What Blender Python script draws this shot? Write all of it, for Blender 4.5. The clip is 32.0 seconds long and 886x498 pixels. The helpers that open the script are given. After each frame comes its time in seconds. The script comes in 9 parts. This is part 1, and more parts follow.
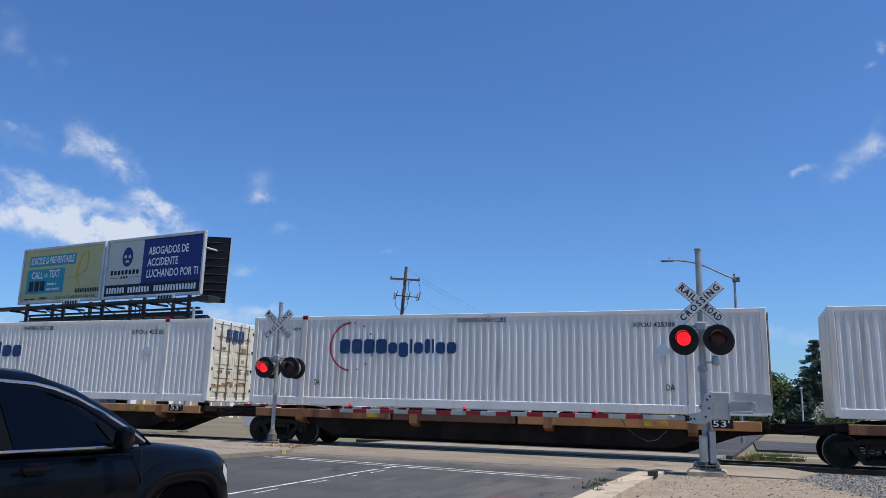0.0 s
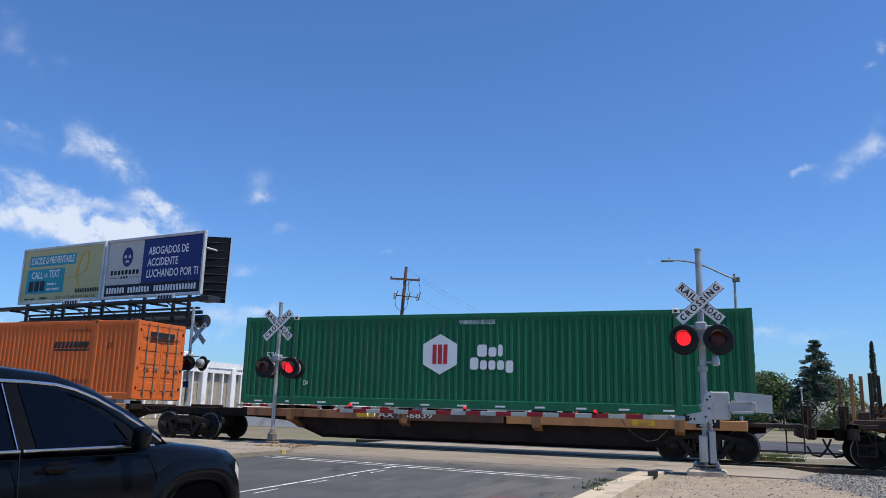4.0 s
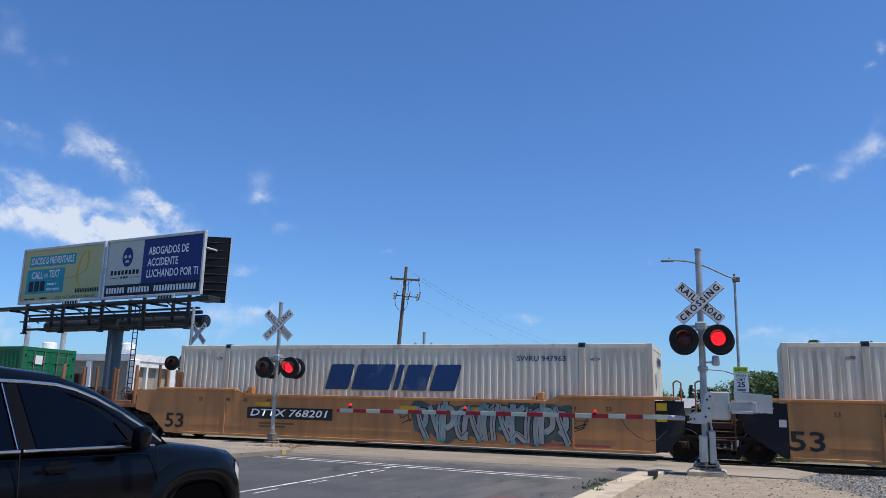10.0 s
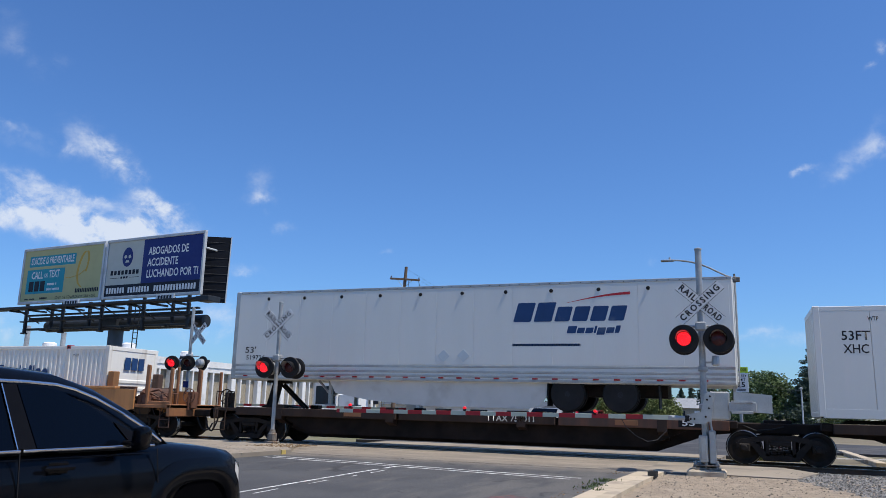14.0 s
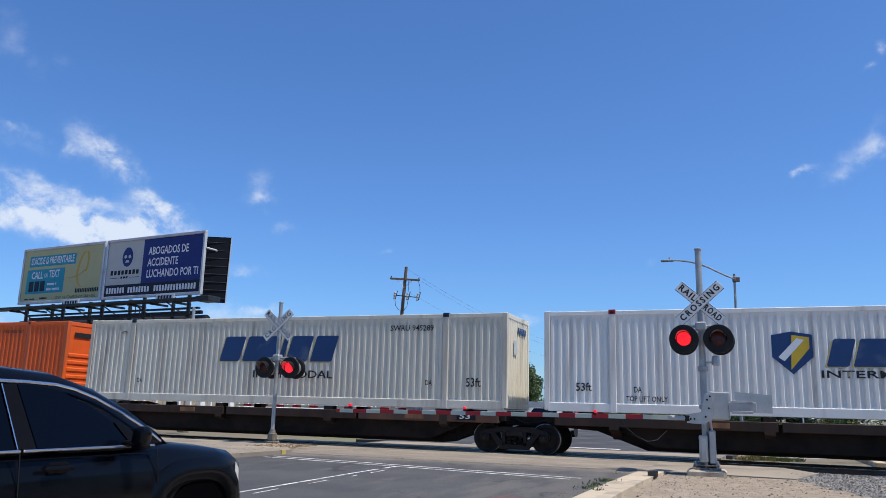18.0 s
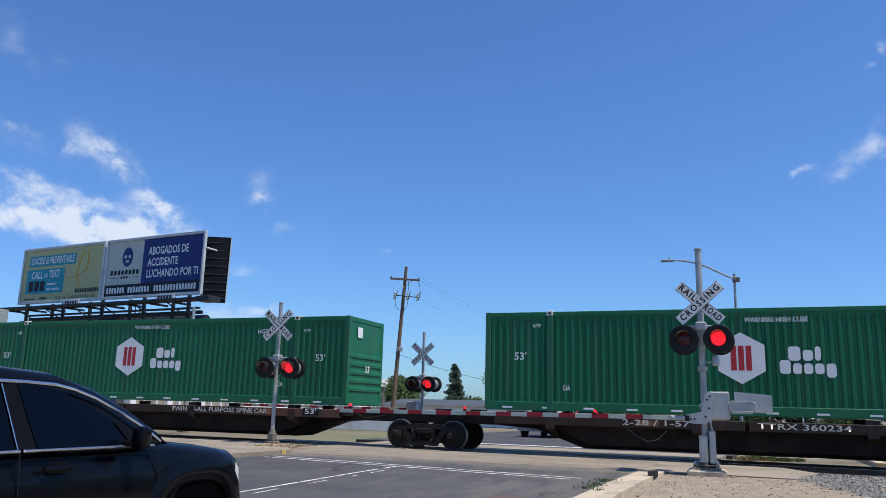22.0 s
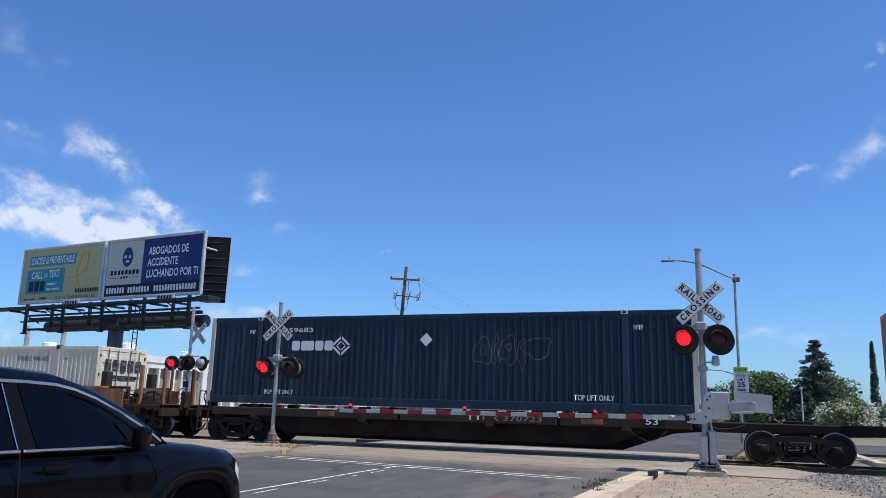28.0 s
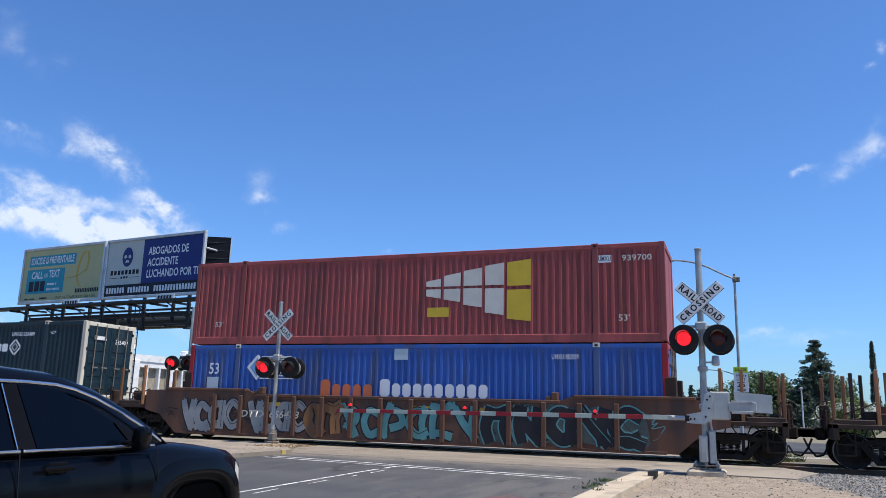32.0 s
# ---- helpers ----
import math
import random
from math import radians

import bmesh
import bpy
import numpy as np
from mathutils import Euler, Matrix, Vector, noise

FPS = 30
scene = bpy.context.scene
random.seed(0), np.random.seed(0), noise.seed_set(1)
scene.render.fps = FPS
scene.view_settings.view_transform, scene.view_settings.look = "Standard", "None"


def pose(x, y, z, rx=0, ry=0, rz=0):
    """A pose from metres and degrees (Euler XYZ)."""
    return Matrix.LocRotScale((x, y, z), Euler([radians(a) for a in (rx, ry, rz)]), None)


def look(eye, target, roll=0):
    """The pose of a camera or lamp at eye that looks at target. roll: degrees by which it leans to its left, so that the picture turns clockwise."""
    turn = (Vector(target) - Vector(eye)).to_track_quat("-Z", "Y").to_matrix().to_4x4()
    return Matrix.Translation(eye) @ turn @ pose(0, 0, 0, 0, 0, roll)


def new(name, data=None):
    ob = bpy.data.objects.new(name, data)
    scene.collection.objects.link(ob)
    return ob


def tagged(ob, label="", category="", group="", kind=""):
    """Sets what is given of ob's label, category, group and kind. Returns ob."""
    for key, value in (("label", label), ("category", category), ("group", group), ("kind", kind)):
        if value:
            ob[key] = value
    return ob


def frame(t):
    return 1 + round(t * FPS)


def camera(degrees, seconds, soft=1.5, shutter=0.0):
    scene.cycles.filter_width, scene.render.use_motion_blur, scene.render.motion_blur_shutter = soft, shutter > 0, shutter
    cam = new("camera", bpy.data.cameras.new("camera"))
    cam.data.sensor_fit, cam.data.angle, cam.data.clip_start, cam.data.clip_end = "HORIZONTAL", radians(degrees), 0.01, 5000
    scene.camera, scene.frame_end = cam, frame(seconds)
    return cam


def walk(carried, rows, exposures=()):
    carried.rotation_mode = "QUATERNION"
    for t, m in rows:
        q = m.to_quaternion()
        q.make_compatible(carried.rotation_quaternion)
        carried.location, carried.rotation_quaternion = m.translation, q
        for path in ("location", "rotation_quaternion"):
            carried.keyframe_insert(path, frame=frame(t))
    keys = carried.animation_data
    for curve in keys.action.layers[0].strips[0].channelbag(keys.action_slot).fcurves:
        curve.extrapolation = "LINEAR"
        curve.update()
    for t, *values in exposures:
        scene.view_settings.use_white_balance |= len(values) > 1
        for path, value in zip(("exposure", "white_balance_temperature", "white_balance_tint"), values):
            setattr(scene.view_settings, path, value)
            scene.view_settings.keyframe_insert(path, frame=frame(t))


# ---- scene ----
cam = camera(59.78, 32.0, soft=0.5)
EYE = (0.0, 0.0, 1.259)
CAMERA_POSE = look(EYE, (-35.20, 91.38, 21.45), 1.525)
walk(cam, [(0.0, CAMERA_POSE), (32.0, CAMERA_POSE)], [(0.0, -0.12), (1.5, -0.06), (3.0, 0.03), (6.0, 0.0), (13.0, -0.05), (17.0, 0.04), (20.0, 0.04), (28.0, 0.06), (30.0, 0.10), (32.0, 0.20)])
scene.view_settings.exposure = 0.0

TRACK_Y = 23.613          # centre line of the track, which runs along x
NEAR = -1.295             # near side of a container, from the centre line


def travel(t):
    """How far the train has rolled towards -x at t seconds."""
    q = t / 10
    return 140.0781 * q + 1.67483 * q ** 2 + 0.50582 * q ** 3 - 0.0914609 * q ** 4


# ---- sky and sun ----
SUN_HIGH, SUN_AT = radians(65), radians(-7)      # height, and bearing from +x towards +y
SUN_TO = Vector((math.cos(SUN_HIGH) * math.cos(SUN_AT), math.cos(SUN_HIGH) * math.sin(SUN_AT), math.sin(SUN_HIGH)))
sun_data = bpy.data.lights.new("sun", "SUN")
sun_data.energy, sun_data.angle, sun_data.color = 5.0, radians(0.53), (1.0, 0.93, 0.82)
sun = new("sun", sun_data)
sun.matrix_world = look((0, 0, 60), Vector((0, 0, 60)) - SUN_TO)


def make_world():
    w = bpy.data.worlds.new("sky")
    scene.world = w
    w.use_nodes = True
    n, l = w.node_tree.nodes, w.node_tree.links
    n.clear()

    def node(kind, **kw):
        nd = n.new(kind)
        for k, v in kw.items():
            if k == "op":
                nd.operation = v
        return nd

    def vec(op, a, b):
        nd = node("ShaderNodeVectorMath", op=op)
        for i, s in enumerate((a, b)):
            if isinstance(s, (tuple, Vector)):
                nd.inputs[i].default_value = s
            else:
                l.new(s, nd.inputs[i])
        return nd.outputs["Value"] if op in ("DOT_PRODUCT", "LENGTH") else nd.outputs[0]

    def num(op, a, b=0.0, c=None):
        nd = node("ShaderNodeMath", op=op)
        for i, s in enumerate((a, b) if c is None else (a, b, c)):
            if isinstance(s, (int, float)):
                nd.inputs[i].default_value = s
            else:
                l.new(s, nd.inputs[i])
        return nd.outputs[0]

    sky = node("ShaderNodeTexSky")
    sky.sky_type, sky.sun_disc = "NISHITA", False
    sky.sun_elevation, sky.sun_rotation = SUN_HIGH, radians(90) - SUN_AT
    sky.air_density, sky.dust_density, sky.ozone_density = 1.0, 0.6, 1.6
    way = node("ShaderNodeTexCoord").outputs["Generated"]
    # thin cirrus: stretched noise, gathered into a few banks of cloud
    mp = node("ShaderNodeMapping")
    mp.inputs["Rotation"].default_value = (0.2, 0.5, 0.3)
    mp.inputs["Scale"].default_value = (24, 24, 32)
    l.new(way, mp.inputs["Vector"])
    nz = node("ShaderNodeTexNoise")
    nz.inputs["Scale"].default_value, nz.inputs["Detail"].default_value, nz.inputs["Roughness"].default_value = 1.0, 10, 0.62
    nz.inputs["Distortion"].default_value = 0.25
    l.new(mp.outputs[0], nz.inputs["Vector"])
    # ragged outlines: the banks are read in a direction shifted by noise
    bend = node("ShaderNodeTexNoise")
    bend.inputs["Scale"].default_value, bend.inputs["Detail"].default_value, bend.inputs["Roughness"].default_value = 26.0, 6, 0.6
    l.new(way, bend.inputs["Vector"])
    shift = vec("MULTIPLY", vec("SUBTRACT", bend.outputs["Color"], (0.5, 0.5, 0.5)), (0.04, 0.04, 0.04))
    bent = vec("ADD", way, shift)
    total = None
    for (dx, dy, dz), wide, high, lean, gain in CLOUD_BANKS:
        c = Vector((dx, dy, dz)).normalized()
        right = Vector((c.y, -c.x, 0)).normalized()
        up = right.cross(c)
        a, b = right * math.cos(lean) + up * math.sin(lean), up * math.cos(lean) - right * math.sin(lean)
        u, v = num("DIVIDE", vec("DOT_PRODUCT", bent, a), wide), num("DIVIDE", vec("DOT_PRODUCT", bent, b), high)
        front = num("GREATER_THAN", vec("DOT_PRODUCT", way, c), 0.0)
        # the bank's own direction is the origin of its u, v
        r2 = num("ADD", num("MULTIPLY", u, u), num("MULTIPLY", v, v))
        fall = num("MULTIPLY", num("MULTIPLY", num("POWER", 2.718, num("MULTIPLY", r2, -1.0)), gain), front)
        total = fall if total is None else num("ADD", total, fall)
    wisp = node("ShaderNodeMapRange")
    wisp.interpolation_type = "SMOOTHSTEP"
    for k, v in (("From Min", 0.28), ("From Max", 0.72), ("To Min", 0.10), ("To Max", 1.10)):
        wisp.inputs[k].default_value = v
    l.new(nz.outputs["Fac"], wisp.inputs["Value"])
    ramp = node("ShaderNodeMapRange")
    ramp.interpolation_type = "SMOOTHSTEP"
    for k, v in (("From Min", 0.02), ("From Max", 1.35), ("To Min", 0.0), ("To Max", 0.86)):
        ramp.inputs[k].default_value = v
    l.new(num("MULTIPLY", total, wisp.outputs[0]), ramp.inputs["Value"])
    above = num("MULTIPLY", ramp.outputs[0], num("GREATER_THAN", vec("DOT_PRODUCT", way, (0, 0, 1)), 0.0))
    mix = node("ShaderNodeMix")
    mix.data_type = "RGBA"
    l.new(above, mix.inputs["Factor"])
    deep = node("ShaderNodeMix")
    deep.data_type, deep.blend_type = "RGBA", "MULTIPLY"
    deep.inputs["Factor"].default_value = 1.0
    l.new(sky.outputs[0], deep.inputs["A"])
    deep.inputs["B"].default_value = (0.60, 0.95, 1.44, 1)
    l.new(deep.outputs["Result"], mix.inputs["A"])
    mix.inputs["B"].default_value = (7.2, 7.8, 8.8, 1)
    bg = node("ShaderNodeBackground")
    bg.inputs["Strength"].default_value = 0.107
    l.new(mix.outputs["Result"], bg.inputs["Color"])
    out = node("ShaderNodeOutputWorld")
    l.new(bg.outputs[0], out.inputs[0])


# direction, half width, half height, lean and weight of each bank
CLOUD_BANKS = (((-0.754, 0.623, 0.208), 0.088, 0.022, -0.24, 1.25), ((-0.712, 0.674, 0.199), 0.081, 0.019, -0.10, 1.35), ((-0.684, 0.703, 0.196), 0.046, 0.013, -0.07, 1.55),
               ((-0.744, 0.625, 0.236), 0.055, 0.012, -0.35, 0.80), ((-0.703, 0.673, 0.229), 0.040, 0.007, -0.17, 0.75), ((-0.649, 0.726, 0.227), 0.034, 0.015, -0.31, 1.90),
               ((-0.651, 0.732, 0.203), 0.044, 0.010, 0.07, 0.85), ((-0.696, 0.656, 0.292), 0.036, 0.020, -0.52, 0.60), ((-0.681, 0.678, 0.277), 0.042, 0.013, -0.66, 0.82),
               ((-0.667, 0.699, 0.259), 0.019, 0.007, -0.79, 0.70), ((-0.739, 0.610, 0.286), 0.044, 0.015, -0.21, 0.42), ((-0.717, 0.636, 0.286), 0.013, 0.007, 0.00, 0.60),
               ((-0.753, 0.586, 0.299), 0.021, 0.007, -0.26, 0.55), ((-0.729, 0.568, 0.382), 0.025, 0.016, -0.44, 0.42), ((-0.717, 0.595, 0.364), 0.026, 0.011, 0.61, 0.34),
               ((-0.727, 0.547, 0.416), 0.019, 0.009, -0.70, 0.30), ((-0.554, 0.787, 0.272), 0.014, 0.022, -0.17, 0.48), ((-0.547, 0.797, 0.254), 0.024, 0.009, 0.14, 0.75),
               ((-0.531, 0.819, 0.216), 0.016, 0.007, 0.09, 0.55), ((-0.550, 0.801, 0.235), 0.007, 0.007, 0.00, 0.35), ((-0.577, 0.801, 0.163), 0.022, 0.006, -0.09, 0.60),
               ((-0.594, 0.798, 0.105), 0.055, 0.016, 0.07, 0.75), ((-0.620, 0.780, 0.079), 0.044, 0.010, 0.00, 0.70), ((-0.558, 0.822, 0.116), 0.029, 0.007, 0.00, 0.50),
               ((-0.767, 0.638, 0.073), 0.044, 0.022, 0.00, 0.70), ((-0.419, 0.887, 0.196), 0.012, 0.004, 0.09, 0.35), ((-0.250, 0.962, 0.112), 0.031, 0.007, 0.07, 0.55),
               ((-0.100, 0.977, 0.189), 0.007, 0.007, 0.00, 0.50), ((0.074, 0.957, 0.281), 0.007, 0.004, 0.00, 0.75), ((0.088, 0.955, 0.284), 0.009, 0.004, 0.26, 0.85),
               ((0.118, 0.953, 0.278), 0.021, 0.010, 0.35, 0.50), ((0.141, 0.946, 0.292), 0.024, 0.013, 0.44, 0.45), ((0.162, 0.942, 0.294), 0.012, 0.020, 1.05, 0.62),
               ((0.150, 0.937, 0.316), 0.033, 0.012, 0.66, 0.30), ((0.165, 0.901, 0.401), 0.007, 0.007, 0.52, 0.90), ((0.150, 0.910, 0.386), 0.008, 0.005, 0.17, 0.75),
               ((0.041, 0.994, 0.098), 0.044, 0.007, 0.05, 0.60), ((0.088, 0.992, 0.090), 0.051, 0.007, 0.05, 0.50), ((-0.036, 0.995, 0.091), 0.044, 0.006, 0.05, 0.40),
               ((-0.206, 0.977, 0.051), 0.081, 0.010, 0.00, 0.40), ((-0.476, 0.878, 0.055), 0.066, 0.010, 0.00, 0.35))
make_world()


# ---- materials ----
def material(name, colour, rough=0.6, metal=0.0, vary=0.12, scale=2.0, stretch=(1, 1, 1), bump=0.0, fine=40.0, dirt=None, amount=0.0, glow=0.0, coat=0.0, piece=0.0, dirtscale=1.2, shine=0.3):
    """A painted or plain surface: colour, cloudy variation, fine grain, optional dirt or rust patches and relief."""
    m = bpy.data.materials.new(name)
    m.use_nodes = True
    n, l = m.node_tree.nodes, m.node_tree.links
    p = n["Principled BSDF"]
    p.inputs["Roughness"].default_value, p.inputs["Metallic"].default_value = rough, metal
    p.inputs["Coat Weight"].default_value = coat
    p.inputs["Specular IOR Level"].default_value = shine
    co = n.new("ShaderNodeTexCoord")
    mp = n.new("ShaderNodeMapping")
    mp.inputs["Scale"].default_value = stretch
    l.new(co.outputs["Object"], mp.inputs["Vector"])

    def noise_at(sc, det=5.0):
        t = n.new("ShaderNodeTexNoise")
        t.inputs["Scale"].default_value, t.inputs["Detail"].default_value = sc, det
        l.new(mp.outputs[0], t.inputs["Vector"])
        return t.outputs["Fac"]

    def blend(kind, fac, a, b):
        x = n.new("ShaderNodeMix")
        x.data_type, x.blend_type = "RGBA", kind
        for s, v in (("Factor", fac), ("A", a), ("B", b)):
            if isinstance(v, (float, int)):
                x.inputs[s].default_value = v
            elif isinstance(v, tuple):
                x.inputs[s].default_value = (*v, 1)
            else:
                l.new(v, x.inputs[s])
        return x.outputs["Result"]

    def span(v, lo, hi, a, b):
        r = n.new("ShaderNodeMapRange")
        for k, q in zip(("From Min", "From Max", "To Min", "To Max"), (lo, hi, a, b)):
            r.inputs[k].default_value = q
        l.new(v, r.inputs["Value"])
        return r.outputs[0]

    c = tuple(colour)
    hi, lo = tuple(min(1, v * (1 + vary)) for v in c), tuple(v * (1 - vary) for v in c)
    col = blend("MIX", span(noise_at(scale), 0.3, 0.7, 0, 1), lo, hi)
    col = blend("MULTIPLY", min(1.0, vary * 2.5), col, blend("MIX", span(noise_at(fine, 2.0), 0.3, 0.7, 0, 1), (0.75, 0.75, 0.75), (1.0, 1.0, 1.0)))
    if dirt:
        edge = 0.62 - amount * 0.35
        col = blend("MIX", span(noise_at(dirtscale, 9.0), edge, edge + 0.16, 0, 0.9), col, dirt)
    if piece:
        inf = n.new("ShaderNodeObjectInfo")
        col = blend("MULTIPLY", 1.0, col, blend("MIX", inf.outputs["Random"], (1 - piece,) * 3, (1.0, 1.0, 1.0)))
    l.new(col, p.inputs["Base Color"])
    l.new(span(noise_at(scale * 3.1), 0.3, 0.7, max(0.02, rough - 0.08), min(1, rough + 0.08)), p.inputs["Roughness"])
    if bump:
        b = n.new("ShaderNodeBump")
        b.inputs["Strength"].default_value, b.inputs["Distance"].default_value = 0.6, bump
        l.new(noise_at(fine, 4.0), b.inputs["Height"])
        l.new(b.outputs[0], p.inputs["Normal"])
    if glow:
        p.inputs["Emission Color"].default_value = (*c, 1)
        p.inputs["Emission Strength"].default_value = glow
    return m


def glass(name, colour, rough=0.03, alpha=1.0):
    m = bpy.data.materials.new(name)
    m.use_nodes = True
    p = m.node_tree.nodes["Principled BSDF"]
    p.inputs["Base Color"].default_value = (*colour, 1)
    p.inputs["Roughness"].default_value, p.inputs["Transmission Weight"].default_value, p.inputs["IOR"].default_value = rough, alpha, 1.45
    return m


def island(m, low=0.45):
    """Gives each loose piece of a mesh its own shade."""
    n, l = m.node_tree.nodes, m.node_tree.links
    p = n["Principled BSDF"]
    old = p.inputs["Base Color"].links[0].from_socket
    ge = n.new("ShaderNodeNewGeometry")
    x = n.new("ShaderNodeMix")
    x.data_type, x.blend_type = "RGBA", "MULTIPLY"
    x.inputs["Factor"].default_value = 1.0
    r = n.new("ShaderNodeMapRange")
    r.inputs["To Min"].default_value, r.inputs["To Max"].default_value = low, 1.15
    l.new(ge.outputs["Random Per Island"], r.inputs["Value"])
    l.new(old, x.inputs["A"])
    l.new(r.outputs[0], x.inputs["B"])
    l.new(x.outputs["Result"], p.inputs["Base Color"])
    return m


def road_surface(name, dust_from, dust_to):
    """Asphalt with stone grain, worn pale patches, cracks and tan dust blown in from the crossing."""
    m = bpy.data.materials.new(name)
    m.use_nodes = True
    n, l = m.node_tree.nodes, m.node_tree.links
    p = n["Principled BSDF"]
    co = n.new("ShaderNodeTexCoord").outputs["Object"]

    def noise_at(sc, det=4.0, stretch=(1, 1, 1), rough=0.55):
        mp = n.new("ShaderNodeMapping")
        mp.inputs["Scale"].default_value = stretch
        l.new(co, mp.inputs["Vector"])
        t = n.new("ShaderNodeTexNoise")
        t.inputs["Scale"].default_value, t.inputs["Detail"].default_value, t.inputs["Roughness"].default_value = sc, det, rough
        l.new(mp.outputs[0], t.inputs["Vector"])
        return t.outputs["Fac"]

    def num(op, a, b):
        x = n.new("ShaderNodeMath")
        x.operation = op
        for i, v in enumerate((a, b)):
            if isinstance(v, (int, float)):
                x.inputs[i].default_value = v
            else:
                l.new(v, x.inputs[i])
        return x.outputs[0]

    def span(v, lo, hi, a=0.0, b=1.0):
        r = n.new("ShaderNodeMapRange")
        r.interpolation_type = "SMOOTHSTEP"
        for k, q in zip(("From Min", "From Max", "To Min", "To Max"), (lo, hi, a, b)):
            r.inputs[k].default_value = q
        l.new(v, r.inputs["Value"])
        return r.outputs[0]

    def blend(fac, a, b, kind="MIX"):
        x = n.new("ShaderNodeMix")
        x.data_type, x.blend_type = "RGBA", kind
        for s, v in (("Factor", fac), ("A", a), ("B", b)):
            if isinstance(v, tuple):
                x.inputs[s].default_value = (*v, 1)
            elif isinstance(v, float):
                x.inputs[s].default_value = v
            else:
                l.new(v, x.inputs[s])
        return x.outputs["Result"]

    sep = n.new("ShaderNodeSeparateXYZ")
    l.new(co, sep.inputs[0])
    big, mid = noise_at(0.5, 5), noise_at(1.0, 6, (2.2, 0.5, 1))
    col = blend(span(big, 0.35, 0.68), (0.056, 0.056, 0.058), (0.080, 0.079, 0.079))
    # worn, sandy stretches follow the wheels and gather beside the kerb
    side = span(sep.outputs["X"], -6.5, -2.2)
    worn = num("ADD", num("MULTIPLY", side, 0.22), mid)
    col = blend(span(worn, 0.52, 0.78, 0.0, 0.8), col, (0.118, 0.110, 0.100))
    # dust from the crossing
    reach = num("ADD", num("ADD", sep.outputs["Y"], num("MULTIPLY", noise_at(0.8, 6, (0.5, 1.6, 1)), 2.4)), num("MULTIPLY", noise_at(4.0, 5), 0.8))
    dusty = blend(span(noise_at(0.9, 5, (0.6, 1.5, 1)), 0.35, 0.7), (0.22, 0.185, 0.145), (0.31, 0.262, 0.205))
    col = blend(span(reach, dust_from + 1.6, dust_to + 1.6, 0.0, 0.96), col, dusty)
    # stone grain
    col = blend(0.55, col, blend(span(noise_at(55, 3), 0.35, 0.68), (0.55, 0.55, 0.55), (1.35, 1.34, 1.32)), "MULTIPLY")
    # cracks and seams
    vo = n.new("ShaderNodeTexVoronoi")
    vo.feature = "DISTANCE_TO_EDGE"
    vo.inputs["Scale"].default_value = 0.42
    warp = n.new("ShaderNodeVectorMath")
    warp.operation = "MULTIPLY_ADD"
    wn = n.new("ShaderNodeTexNoise")
    wn.inputs["Scale"].default_value, wn.inputs["Detail"].default_value = 1.6, 5
    l.new(co, wn.inputs["Vector"])
    l.new(wn.outputs["Color"], warp.inputs[0])
    warp.inputs[1].default_value = (0.9, 0.9, 0.0)
    l.new(co, warp.inputs[2])
    l.new(warp.outputs[0], vo.inputs["Vector"])
    crack = num("MULTIPLY", span(vo.outputs["Distance"], 0.004, 0.014, 1.0, 0.0), span(noise_at(0.7, 2), 0.48, 0.6))
    col = blend(num("MULTIPLY", crack, 0.75), col, (0.022, 0.021, 0.02))
    l.new(col, p.inputs["Base Color"])
    p.inputs["Roughness"].default_value = 0.88
    b = n.new("ShaderNodeBump")
    b.inputs["Strength"].default_value, b.inputs["Distance"].default_value = 0.6, 0.008
    l.new(noise_at(48, 4), b.inputs["Height"])
    l.new(b.outputs[0], p.inputs["Normal"])
    return m


